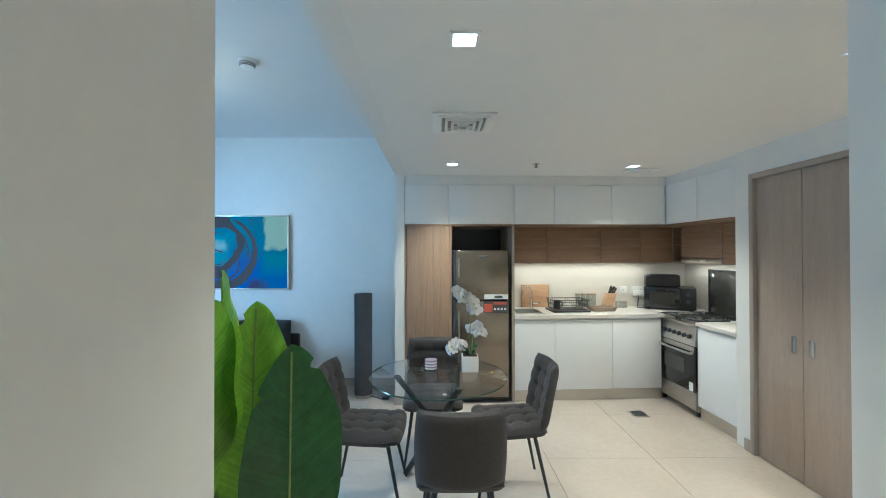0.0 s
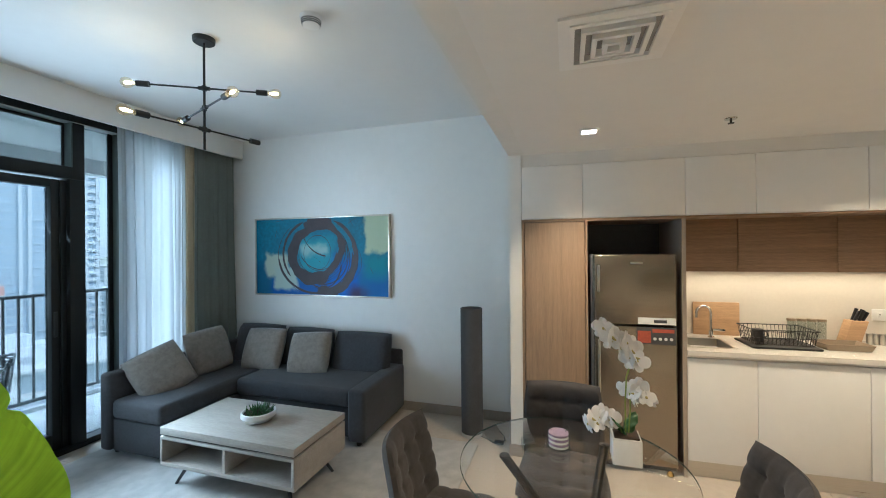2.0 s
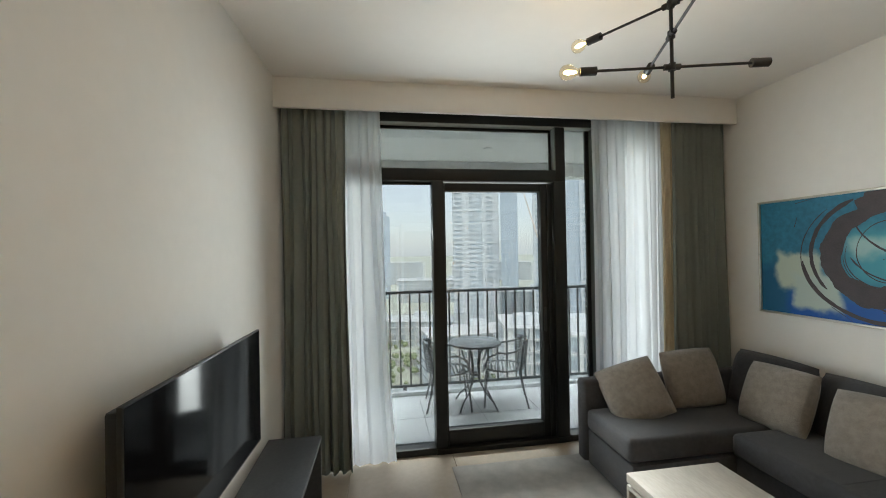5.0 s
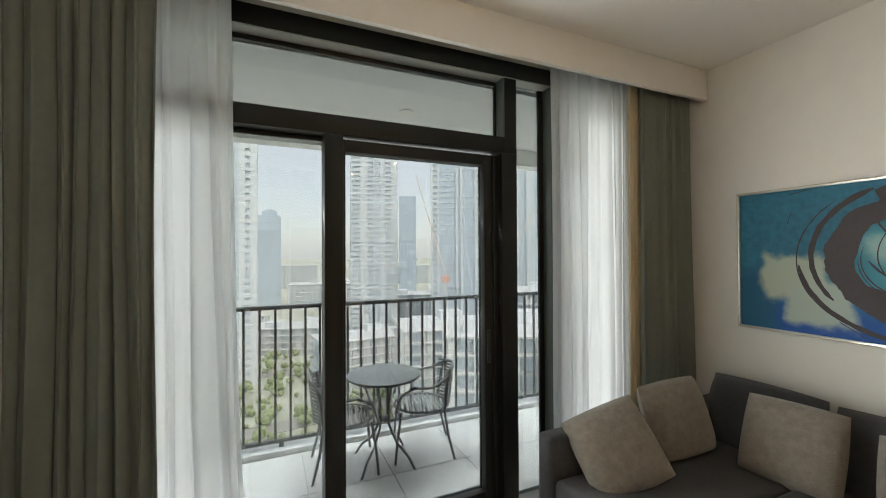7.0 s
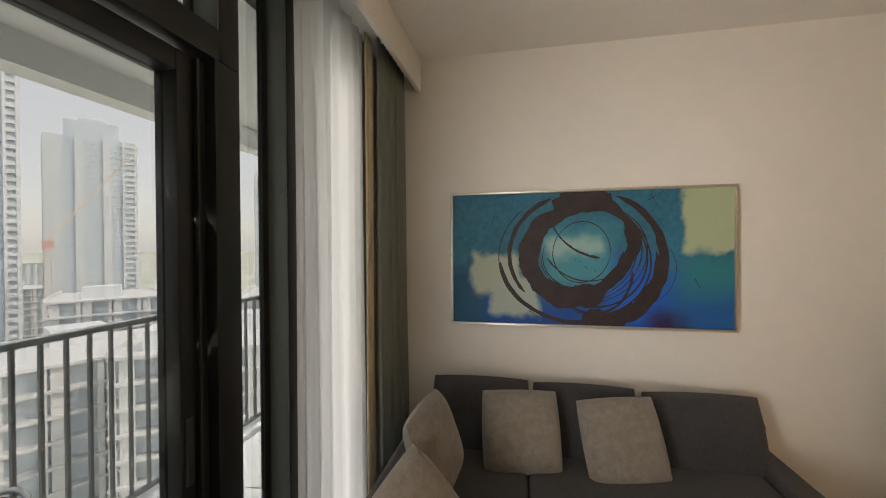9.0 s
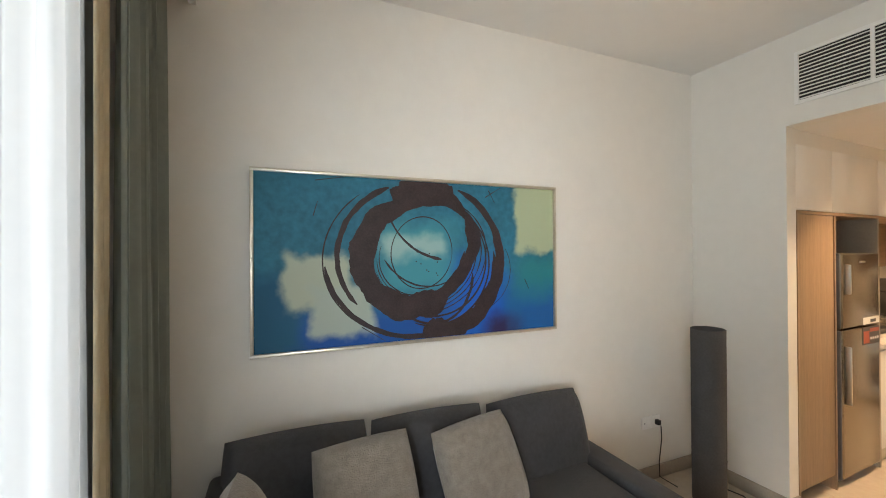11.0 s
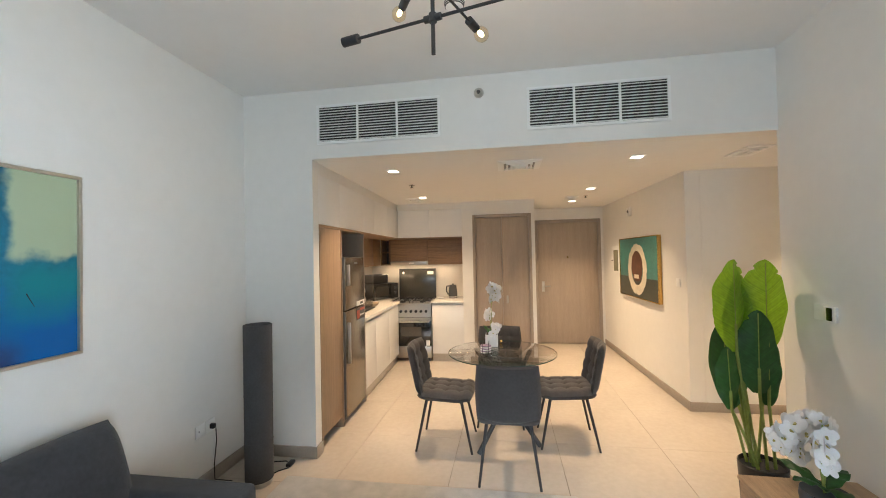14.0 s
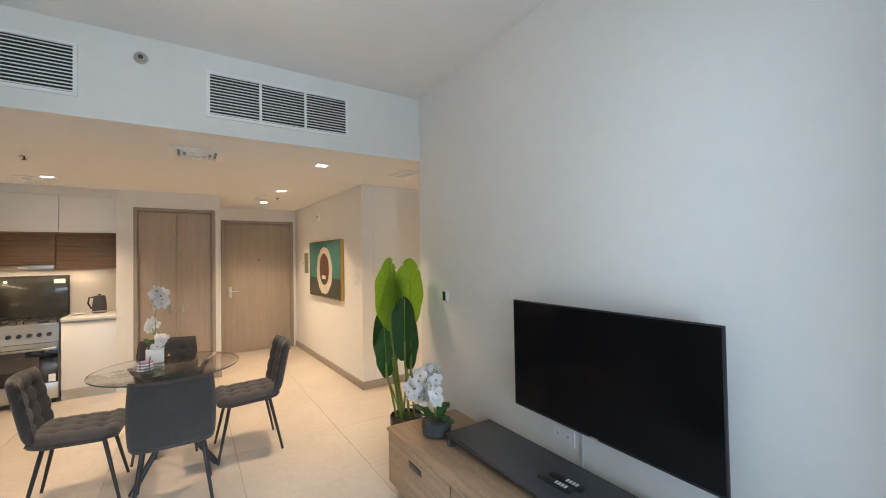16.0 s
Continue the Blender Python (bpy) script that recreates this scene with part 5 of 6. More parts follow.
unit("tall_cabinet", "tall brown oak-veneer kitchen cabinet", "cabinet", 0.115, 0.545, KY, YP - 0.003, 0.10, 1.825, "y", OAKV, [(0.12, 0.54)])
bm = box(B(), 0.097, 0.114, KY - 0.004, YP - 0.003, 0.0, 1.845)
setting("cabinet_end_trim", bm, OAKV, "oak end panel")
setting("cabinet_mid_trim", box(B(), 0.546, 0.562, KY - 0.004, YP - 0.003, 0.0, 1.825), OAKV, "oak panel beside the fridge")
setting("cabinet_right_trim", box(B(), 1.165, 1.190, KY - 0.004, YP - 0.003, 0.0, 1.825), SKIRT, "taupe panel beside the fridge")
setting("cabinet_top_trim", box(B(), 0.115, 1.190, KY - 0.004, YP - 0.003, 1.826, 1.846), OAKV, "oak strip under the white wall units")
setting("fridge_niche_back", box(B(), 0.563, 1.164, YP - 0.02, YP - 0.003, 0.0, 1.825), SLATE, "dark back of the fridge niche")
for a, b in ((0.097, 0.53), (0.53, 1.19), (1.19, 1.60), (1.60, 2.19), (2.19, 2.745)):
    unit("upper_cabinet", "flat white lacquered upper cabinet", "cabinet", a, b, KY, YP - 0.003, 1.848, 2.258, "y", WHITE, [(a, b)], "white upper cabinets")
setting("cabinet_filler_north", box(B(), 0.097, 3.35, KY + 0.015, YP - 0.003, 2.26, ZL), WALL, "white filler above the upper cabinets")
setting("cabinet_filler_east", box(B(), 2.765, 3.355, 2.225, KY + 0.012, 2.26, ZL), WALL, "white filler above the upper cabinets")
for a, b in ((2.225, 2.72), (2.72, 3.199)):
    unit("upper_cabinet", "flat white lacquered upper cabinet", "cabinet", 2.75, 3.355, a, b, 1.848, 2.258, "x", WHITE, [(a, b)], "white upper cabinets")
WY, WX, WZ = 3.56, 3.05, 1.432
for a, b in ((1.195, 1.63), (1.63, 2.23), (2.23, 2.68), (2.68, WX)):
    unit("wood_wall_cabinet", "brown oak-veneer wall cabinet over the worktop", "cabinet", a, b, WY, YP - 0.003, WZ, 1.845, "y", OAKH, [(a, b)], "oak wall cabinets")
setting("cabinet_soffit_north", box(B(), 1.19, 2.75, KY + 0.005, WY - 0.002, 1.838, 1.846), OAKH, "oak underside of the white cabinets")
setting("cabinet_soffit_east", box(B(), 2.755, WX - 0.002, 2.225, WY - 0.002, 1.838, 1.846), OAKH, "oak underside of the white cabinets")
t = thing("open_shelf", "small open oak corner shelf", "shelf", (3.2, 3.5, WZ))
O = (3.2, 3.5, WZ)
for nm, q in (("side", (WX, 3.355, 3.54, 3.557, WZ, 1.845)), ("side", (WX, 3.355, 3.405, 3.42, WZ, 1.845)), ("board", (WX, 3.355, 3.42, 3.54, WZ, WZ + 0.016)),
              ("board", (WX, 3.355, 3.42, 3.54, 1.63, 1.645)), ("board", (WX, 3.355, 3.42, 3.54, 1.83, 1.845)), ("back", (3.345, 3.355, 3.42, 3.54, WZ + 0.016, 1.83))):
    part(nm, box(B(), *q, 0.0), SLATE if nm == "back" else OAKH, t, origin=O)
unit("wood_wall_cabinet", "brown oak-veneer wall cabinet over the cooker hood", "cabinet", WX, 3.355, 2.80, 3.404, WZ + 0.06, 1.845, "x", OAKH, [(2.80, 3.404)], "oak wall cabinets")
unit("wood_wall_cabinet", "narrow brown oak-veneer wall cabinet by the closet wall", "cabinet", WX, 3.355, 2.225, 2.798, WZ, 1.845, "x", OAKH, [(2.225, 2.798)], "oak wall cabinets")
t = thing("cooker_hood", "slim steel built-in cooker hood", "cooker hood", (3.2, 3.1, WZ))
part("body", box(B(), WX + 0.03, 3.35, 2.805, 3.40, WZ + 0.005, WZ + 0.058), STEEL, t, origin=(3.2, 3.1, WZ))
part("visor", box(B(), WX - 0.008, WX + 0.028, 2.805, 3.40, WZ, WZ + 0.058, 0.004), STEEL, t, origin=(3.2, 3.1, WZ))
part("badge", box(B(), WX - 0.010, WX - 0.008, 3.02, 3.10, WZ + 0.02, WZ + 0.04), PLASTICW, t, origin=(3.2, 3.1, WZ))

for a, b, ds in ((1.192, 1.60, [(1.192, 1.60)]), (1.60, 2.19, [(1.60, 2.19)]), (2.19, 2.70, [(2.19, 2.70)])):
    unit("base_cabinet", "flat white lacquered base cabinet under the worktop", "cabinet", a, b, KY, YP - 0.02, 0.12, 0.845, "y", WHITE, ds, "white base cabinets")
unit("base_cabinet", "narrow white base cabinet beside the cooker", "cabinet", 2.735, 3.34, 2.225, 2.70, 0.12, 0.845, "x", WHITE, [(2.225, 2.70)], "white base cabinets")
setting("plinth_north_trim", box(B(), 1.192, 2.72, KY + 0.035, KY + 0.05, 0.0, 0.118), STEEL, "grey plinth under the base cabinets")
setting("plinth_east_trim", box(B(), 2.765, 2.78, 2.225, 2.70, 0.0, 0.118), STEEL, "grey plinth under the base cabinets")
setting("grip_north_trim", box(B(), 1.192, 2.70, KY + 0.012, KY + 0.03, 0.846, 0.866), STEEL, "steel grip channel under the worktop")
setting("grip_east_trim", box(B(), 2.748, 2.765, 2.225, 2.70, 0.846, 0.866), STEEL, "steel grip channel under the worktop")
setting("splashback_north", box(B(), 1.192, 3.35, YP - 0.012, YP - 0.002, 0.90, WZ), PLASTER, "cream splashback")
setting("splashback_east", box(B(), 3.346, 3.358, 2.225, YP - 0.014, 0.0, WZ), PLASTER, "cream splashback")
# worktop with the sink cut out
SX0, SX1, SY0, SY1 = 1.235, 1.52, 3.30, 3.62
bm = B()
for q in ((1.192, SX0, KY - 0.02, 3.806), (SX1, 3.344, 3.352, 3.806), (SX1, 2.72, KY - 0.02, 3.352), (SX0, SX1, KY - 0.02, SY0), (SX0, SX1, SY1, 3.806)):
    box(bm, *q, 0.867, 0.90)
solo("worktop", bm, STONE, "pale quartz kitchen worktop in an L round the corner", "worktop", (2.2, 3.5, 0.867))
solo("worktop", box(B(), 2.715, 3.344, 2.227, 2.70, 0.867, 0.90, 0.003), STONE, "short pale quartz worktop beside the cooker", "worktop", (3.0, 2.5, 0.867))
t = thing("sink", "square stainless-steel sink set in the worktop", "sink", (1.38, 3.46, 0.72))
bm = box(B(), SX0, SX1, SY0, SY1, 0.72, 0.73)
for q in ((SX0 - 0.012, SX0 + 0.012, SY0, SY1), (SX1 - 0.012, SX1 + 0.012, SY0, SY1), (SX0, SX1, SY0 - 0.012, SY0 + 0.012), (SX0, SX1, SY1 - 0.012, SY1 + 0.012)):
    box(bm, *q, 0.73, 0.904, 0.003)
part("basin", bm, STEEL, t, origin=(1.38, 3.46, 0.72))
part("waste", lathe(B(), [(0.035, 0.73), (0.035, 0.735), (0.01, 0.733)], 18, (1.38, 3.46, 0)), CHROME, t, origin=(1.38, 3.46, 0.72))
TA = (1.485, 3.66, 0.90)
t = thing("tap", "chrome swan-neck kitchen tap with white lever", "tap", TA)
part("spout", tube(B(), [(0, 0, 0), (0, 0, 0.20)] + [(-0.055 + 0.055 * math.cos(a), -0.02 * (1 - math.cos(a)), 0.20 + 0.055 * math.sin(a)) for a in [0.3 * k for k in range(1, 11)]] + [(-0.112, -0.045, 0.165)], 0.009, 10), CHROME, t)
part("base", lathe(B(), [(0.024, 0), (0.024, 0.01), (0.016, 0.014), (0.016, 0.06)], 18), CHROME, t)
part("lever", box(B(), 0.01, 0.095, -0.012, 0.012, 0.055, 0.075, 0.006), CHROME, t)

FO = (0.855, 3.46, 0)
fr = thing("fridge", "tall steel-coloured fridge freezer with energy stickers", "fridge", FO)
FZ, FS = 1.575, 1.06


def fp(name, bm, m, parent, label=""):
    return part(name, bm, m, parent, label, origin=FO)


fp("cabinet", box(B(), 0.578, 1.13, 3.235, 3.785, 0.03, FZ - 0.005, 0.006), BLACK, fr)
up = fp("freezer_door", box(B(), 0.60, 1.13, 3.15, 3.232, FS + 0.005, FZ, 0.012, 3), FRIDGE, fr)
lo = fp("fridge_door", box(B(), 0.60, 1.13, 3.15, 3.232, 0.06, FS - 0.005, 0.012, 3), FRIDGE, fr)
fp("door_edge", box(B(), 0.578, 0.599, 3.155, 3.232, FS + 0.005, FZ, 0.008), SLATE, up)
fp("door_edge", box(B(), 0.578, 0.599, 3.155, 3.232, 0.06, FS - 0.005, 0.008), SLATE, lo)
fp("handle", box(B(), 0.622, 0.638, 3.115, 3.15, 1.30, 1.50, 0.007), STEEL, up, "steel bar handle")
fp("handle", box(B(), 0.622, 0.638, 3.115, 3.15, 0.56, 0.95, 0.007), STEEL, lo, "steel bar handle")
fp("badge", box(B(), 0.84, 0.92, 3.147, 3.150, 1.505, 1.52), STEEL, up)
fp("energy_sticker", box(B(), 0.885, 1.12, 3.1475, 3.150, FS + 0.012, FS + 0.06), PLASTICW, up, "white label strip")
fp("sticker_bar", box(B(), 0.985, 1.065, 3.1465, 3.1475, FS + 0.024, FS + 0.045), SLATE, up)
st = fp("promo_sticker", box(B(), 0.875, 1.12, 3.1475, 3.150, FS - 0.13, FS - 0.008), SLATE, lo, "dark promotional sticker with round icons")
fp("sticker_picture", box(B(), 0.882, 0.965, 3.1465, 3.1475, FS - 0.12, FS - 0.035), RED, st)
fp("sticker_heading", box(B(), 0.975, 1.11, 3.1465, 3.1475, FS - 0.045, FS - 0.02), RED, st)
for k in range(4):
    fp("sticker_icon", rod(B(), (0.99 + 0.034 * k, 3.1475, FS - 0.09), (0.99 + 0.034 * k, 3.1463, FS - 0.09), 0.011, 12), PLASTICW, st)
for x in (0.63, 1.08):
    for y in (3.28, 3.72):
        fp("foot", rod(B(), (x, y, 0), (x, y, 0.032), 0.018, 10), BLACK, fr)
fp("toe_grille", box(B(), 0.60, 1.13, 3.20, 3.235, 0.012, 0.055), BLACK, fr)

fr.location.y += 0.03

# cooker
CK = (3.03, 3.03, 0)
ck = thing("gas_cooker", "free-standing steel gas cooker with raised glass lid", "cooker", CK)


def kp(name, bm, m, parent, label=""):
    return part(name, bm, m, parent, label, origin=CK)


SY_0, SY_1, SXF = 2.712, 3.318, 2.715
kp("body", box(B(), SXF + 0.03, 3.33, SY_0, SY_1, 0.05, 0.84, 0.004), STEEL, ck)
for q in ((2.78, 2.76), (2.78, 3.27), (3.28, 2.76), (3.28, 3.27)):
    kp("foot", rod(B(), (*q, 0), (*q, 0.052), 0.018, 10), BLACK, ck)
kp("drawer", box(B(), SXF + 0.008, SXF + 0.03, SY_0 + 0.004, SY_1 - 0.004, 0.07, 0.225, 0.004), STEEL, ck)
od = kp("oven_door", box(B(), SXF, SXF + 0.03, SY_0 + 0.004, SY_1 - 0.004, 0.232, 0.66, 0.006), BLACKGL, ck)
kp("door_strip", box(B(), SXF - 0.003, SXF, SY_0 + 0.006, SY_1 - 0.006, 0.61, 0.658), STEEL, od)
kp("window", box(B(), SXF - 0.0015, SXF, 2.86, 3.17, 0.38, 0.52, 0.0), mat("oven_window", (0.10, 0.09, 0.075), 0.12, var=0.2), od)
kp("handle", tube(B(), [(SXF, SY_0 + 0.03, 0.60), (SXF - 0.035, SY_0 + 0.035, 0.60), (SXF - 0.04, 3.0, 0.598), (SXF - 0.035, SY_1 - 0.035, 0.60), (SXF, SY_1 - 0.03, 0.60)], 0.012, 10), STEEL, od, "steel bar handle")
kp("sticker", box(B(), SXF - 0.002, SXF, 2.735, 2.79, 0.24, 0.32), PLASTICW, od)
bm = B()
v = [bm.verts.new(p) for y in (SY_0, SY_1) for p in ((SXF, y, 0.665), (SXF + 0.03, y, 0.665), (SXF + 0.03, y, 0.84), (SXF + 0.022, y, 0.84))]
for q in ((0, 1, 2, 3), (7, 6, 5, 4), (0, 4, 5, 1), (1, 5, 6, 2), (2, 6, 7, 3), (3, 7, 4, 0)):
    bm.faces.new([v[i] for i in q])
pnl = kp("control_panel", bm, STEEL, ck)
for k in range(7):
    y = SY_0 + 0.075 + k * 0.076
    kp("knob", rod(rod(B(), (SXF + 0.012, y, 0.75), (SXF - 0.012, y, 0.747), 0.021, 16, 0.019), (SXF - 0.012, y, 0.747), (SXF - 0.016, y, 0.747), 0.019, 16, 0.012), BLACK, pnl)
hob = kp("hob", box(B(), SXF + 0.02, 3.33, SY_0, SY_1, 0.84, 0.865, 0.004), STEEL, ck)
for x, y in ((2.87, 2.86), (2.87, 3.17), (3.13, 2.86), (3.13, 3.17)):
    kp("burner", lathe(B(), [(0.045, 0.865), (0.045, 0.878), (0.035, 0.886), (0.0005, 0.888)], 20, (x, y, 0)), BLACK, hob)
for y in (2.86, 3.17):
    bm = B()
    for dx in (2.76, 3.24):
        rod(bm, (dx, y - 0.13, 0.90), (dx, y + 0.13, 0.90), 0.006, 6)
    for dy in (-0.13, 0.13):
        rod(bm, (2.76, y + dy, 0.90), (3.24, y + dy, 0.90), 0.006, 6)
    for x in (2.87, 3.13):
        for a, b in ((1, 0), (-1, 0), (0, 1), (0, -1)):
            rod(bm, (x + a * 0.025, y + b * 0.025, 0.902), (x + a * 0.11, y + b * 0.125, 0.902), 0.005, 6)
    for dx in (2.76, 3.24):
        for dy in (-0.13, 0.13):
            rod(bm, (dx, y + dy, 0.865), (dx, y + dy, 0.902), 0.006, 6)
    kp("pan_support", bm, BLACK, hob)
lid = kp("lid", box(B(), 3.285, 3.292, SY_0 + 0.004, SY_1 - 0.004, 0.885, 1.36, 0.003), mat("smoked_lid_glass", (0.055, 0.055, 0.048), 0.12, var=0.2, coat=0.4), ck, "smoked glass lid")
for q in ((SY_0, SY_0 + 0.016, 0.87, 1.365), (SY_1 - 0.016, SY_1, 0.87, 1.365), (SY_0 + 0.016, SY_1 - 0.016, 1.35, 1.365), (SY_0 + 0.016, SY_1 - 0.016, 0.87, 0.90)):
    kp("lid_frame", box(B(), 3.28, 3.297, *q, 0.002), BLACK, lid)
kp("lid_label", box(B(), 3.2835, 3.285, 2.75, 2.85, 1.27, 1.32), PLASTICW, lid)
kp("lid_mark", rod(B(), (3.285, 3.25, 1.30), (3.2835, 3.25, 1.30), 0.018, 16), PLASTICW, lid)

# worktop things
solo("chopping_board", box(B(), 1.40, 1.72, 3.775, 3.793, 0.901, 1.17, 0.004), BEECH, "beech chopping board leaning on the splashback", "chopping board", (1.56, 3.78, 0.90))
t = thing("dish_rack", "black wire dish rack with a mug in it", "dish rack", (1.84, 3.50, 0.90))
O = (1.84, 3.50, 0.90)
part("drip_tray", box(B(), 1.63, 2.03, 3.34, 3.64, 0.90, 0.916, 0.006), BLACK, t, origin=O)
bm = B()
for z, e in ((0.925, 0.02), (0.975, 0.01), (1.03, 0.0)):
    pts = [(1.64 + e, 3.36 + e), (2.02 - e, 3.36 + e), (2.02 - e, 3.62 - e), (1.64 + e, 3.62 - e)]
    for a, b in zip(pts, pts[1:] + pts[:1]):
        rod(bm, (*a, z), (*b, z), 0.0025 if z < 1 else 0.0035, 6)
for k in range(15):
    x = 1.66 + 0.34 * k / 14
    rod(bm, (x, 3.36, 1.03), (x, 3.38, 0.925), 0.0018, 5)
    rod(bm, (x, 3.62, 1.03), (x, 3.60, 0.925), 0.0018, 5)
    rod(bm, (x, 3.38, 0.925), (x, 3.60, 0.925), 0.0018, 5)
for k in range(9):
    y = 3.38 + 0.22 * k / 8
    rod(bm, (1.64, y, 1.03), (1.66, y, 0.925), 0.0018, 5)
    rod(bm, (2.02, y, 1.03), (2.00, y, 0.925), 0.0018, 5)
part("wires", bm, BLACK, t, origin=O)
t = thing("mug", "dark mug upturned in the dish rack", "mug", (1.71, 3.47, 0.93))
part("cup", lathe(B(), [(0.036, 0.0), (0.038, 0.004), (0.034, 0.09), (0.0005, 0.092)], 22), BLACK, t)
part("handle", tube(B(), [(0.034, 0, 0.075), (0.058, 0, 0.07), (0.06, 0, 0.04), (0.036, 0, 0.025)], 0.005, 8), BLACK, t)
bm = B()
v0 = [(2.06, 3.38), (2.33, 3.38), (2.33, 3.56), (2.06, 3.56)]
lo_ = [bm.verts.new((2.195 + (x - 2.195) * 0.86, 3.47 + (y - 3.47) * 0.86, 0.901)) for x, y in v0]
hi_ = [bm.verts.new((x, y, 0.945)) for x, y in v0]
in_ = [bm.verts.new((2.195 + (x - 2.195) * 0.95, 3.47 + (y - 3.47) * 0.95, 0.945)) for x, y in v0]
fl_ = [bm.verts.new((2.195 + (x - 2.195) * 0.82, 3.47 + (y - 3.47) * 0.82, 0.908)) for x, y in v0]
bm.faces.new(lo_[::-1])
bm.faces.new(fl_)
for a, b in ((lo_, hi_), (hi_, in_), (in_, fl_)):
    for k in range(4):
        bm.faces.new((a[k], a[(k + 1) % 4], b[(k + 1) % 4], b[k]))
solo("tray", bm, TAUPE, "shallow taupe baking tray on the worktop", "tray", (2.195, 3.47, 0.90))
for k in range(4):
    t = thing("storage_jar", "slim clear glass storage jar with dark lid", "jar", (2.04 + 0.062 * k, 3.74, 0.90), group="jars on the worktop")
    part("glass", lathe(B(), [(0.026, 0.0), (0.028, 0.003), (0.028, 0.145), (0.025, 0.145), (0.024, 0.006), (0.0005, 0.006)], 20), JAR, t)
    part("lid", lathe(B(), [(0.029, 0.145), (0.03, 0.150), (0.029, 0.162), (0.0005, 0.163)], 20), TAUPE, t)
t = thing("knife_block", "light wooden knife block with black-handled knives", "knife block", (2.36, 3.70, 0.90))
bm = box(B(), -0.05, 0.05, -0.045, 0.045, 0.0, 0.17, 0.004)
for vv in bm.verts:
    vv.co.x += 0.28 * max(0, vv.co.z)
part("block", bm, BEECH, t)
for k, (dx, dy, dz) in enumerate(((-0.02, -0.02, 0.10), (0.005, -0.022, 0.11), (0.028, -0.018, 0.09), (-0.012, 0.02, 0.12), (0.02, 0.02, 0.11))):
    part("knife_handle", rod(B(), (0.045 + dx, dy, 0.165), (0.045 + dx + 0.03, dy, 0.165 + dz * 0.75), 0.009, 8, 0.011), BLACK, t)
for k in range(4):
    solo("spice_shaker", lathe(B(), [(0.016, 0.0), (0.018, 0.003), (0.017, 0.055), (0.018, 0.06), (0.016, 0.078), (0.0005, 0.08)], 16, (0, 0, 0)), STEEL,
         "small steel spice shaker", "shaker", (2.46 + 0.035 * k, 3.66 + 0.01 * (k % 2), 0.90), group="spice shakers", world=False)
plate("wall_socket", "white socket on the splashback", pose(2.60, YP - 0.012, 1.10), 0.086, 0.086, (0.0,))
plate("wall_socket", "white double socket with an adaptor on the splashback", pose(2.77, YP - 0.012, 1.10), 0.146, 0.086, (-0.035, 0.035))
t = thing("socket_adaptor", "white three-way socket adaptor with a black cord", "adaptor", (2.80, YP - 0.022, 1.06))
part("body", box(B(), -0.09, 0.09, -0.045, 0.0, -0.035, 0.03, 0.006), PLASTICW, t)
part("cord", tube(B(), [(-0.05, -0.05, -0.02), (-0.06, -0.07, -0.08), (-0.08, -0.09, -0.14), (-0.10, -0.12, -0.155), (-0.04, -0.16, -0.155)], 0.004, 6), BLACK, t)
MO = (3.02, 3.58, 0.90)
mw = thing("microwave", "black microwave oven in the worktop corner", "microwave", MO, -32)
part("case", box(B(), -0.25, 0.25, -0.14, 0.18, 0.012, 0.25, 0.006), BLACK, mw)
dr = part("door", box(B(), -0.247, 0.10, -0.158, -0.14, 0.018, 0.245, 0.004), BLACKGL, mw)
part("window", box(B(), -0.20, 0.05, -0.1595, -0.158, 0.06, 0.205), mat("microwave_mesh", (0.03, 0.028, 0.026), 0.3, var=0.3, scale=200), dr)
pn = part("control_panel", box(B(), 0.104, 0.247, -0.158, -0.14, 0.018, 0.245, 0.003), BLACK, mw)
for z in (0.10, 0.18):
    part("dial", rod(B(), (0.175, -0.158, z), (0.175, -0.176, z), 0.022, 18), SLATE, pn)
for x in (-0.2, 0.2):
    for y in (-0.1, 0.14):
        part("foot", rod(B(), (x, y, 0), (x, y, 0.014), 0.014, 8), BLACK, mw)
t = thing("toaster", "black toaster box standing on the microwave", "toaster", (2.97, 3.60, 1.15), -25)
part("case", box(B(), -0.19, 0.15, -0.10, 0.12, 0.0, 0.145, 0.025, 4), BLACK, t)
part("slot", box(B(), -0.15, 0.11, -0.01, 0.03, 0.143, 0.147), SLATE, t)
t = thing("kettle", "brushed steel and black electric kettle", "kettle", (3.12, 2.42, 0.90))
part("body", lathe(B(), [(0.065, 0.0), (0.07, 0.01), (0.068, 0.10), (0.056, 0.19), (0.05, 0.205), (0.0005, 0.212)], 26), SLATE, t)
part("collar", lathe(B(), [(0.0705, 0.012), (0.0715, 0.02), (0.0705, 0.03)], 26), STEEL, t)
part("handle", tube(B(), [(0, 0.052, 0.19), (0, 0.095, 0.185), (0, 0.105, 0.12), (0, 0.072, 0.05)], 0.010, 8), BLACK, t)
part("knob", rod(B(), (0, 0, 0.21), (0, 0, 0.225), 0.014, 12), BLACK, t)
solo("saucer", lathe(B(), [(0.03, 0.0), (0.06, 0.010), (0.061, 0.013), (0.03, 0.005), (0.0005, 0.004)], 26), PORC, "small white saucer on the short worktop", "plate", (3.05, 2.61, 0.90), world=False)
t = thing("floor_drain", "square steel floor grating set in the tiles", "floor drain", (2.36, 2.95, 0))
part("plate", box(B(), -0.075, 0.075, -0.075, 0.075, -0.004, 0.003, 0.001), STEEL, t)
for k in range(6):
    part("slot", box(B(), -0.055, 0.055, -0.052 + 0.02 * k, -0.044 + 0.02 * k, 0.003, 0.004), BLACK, t)

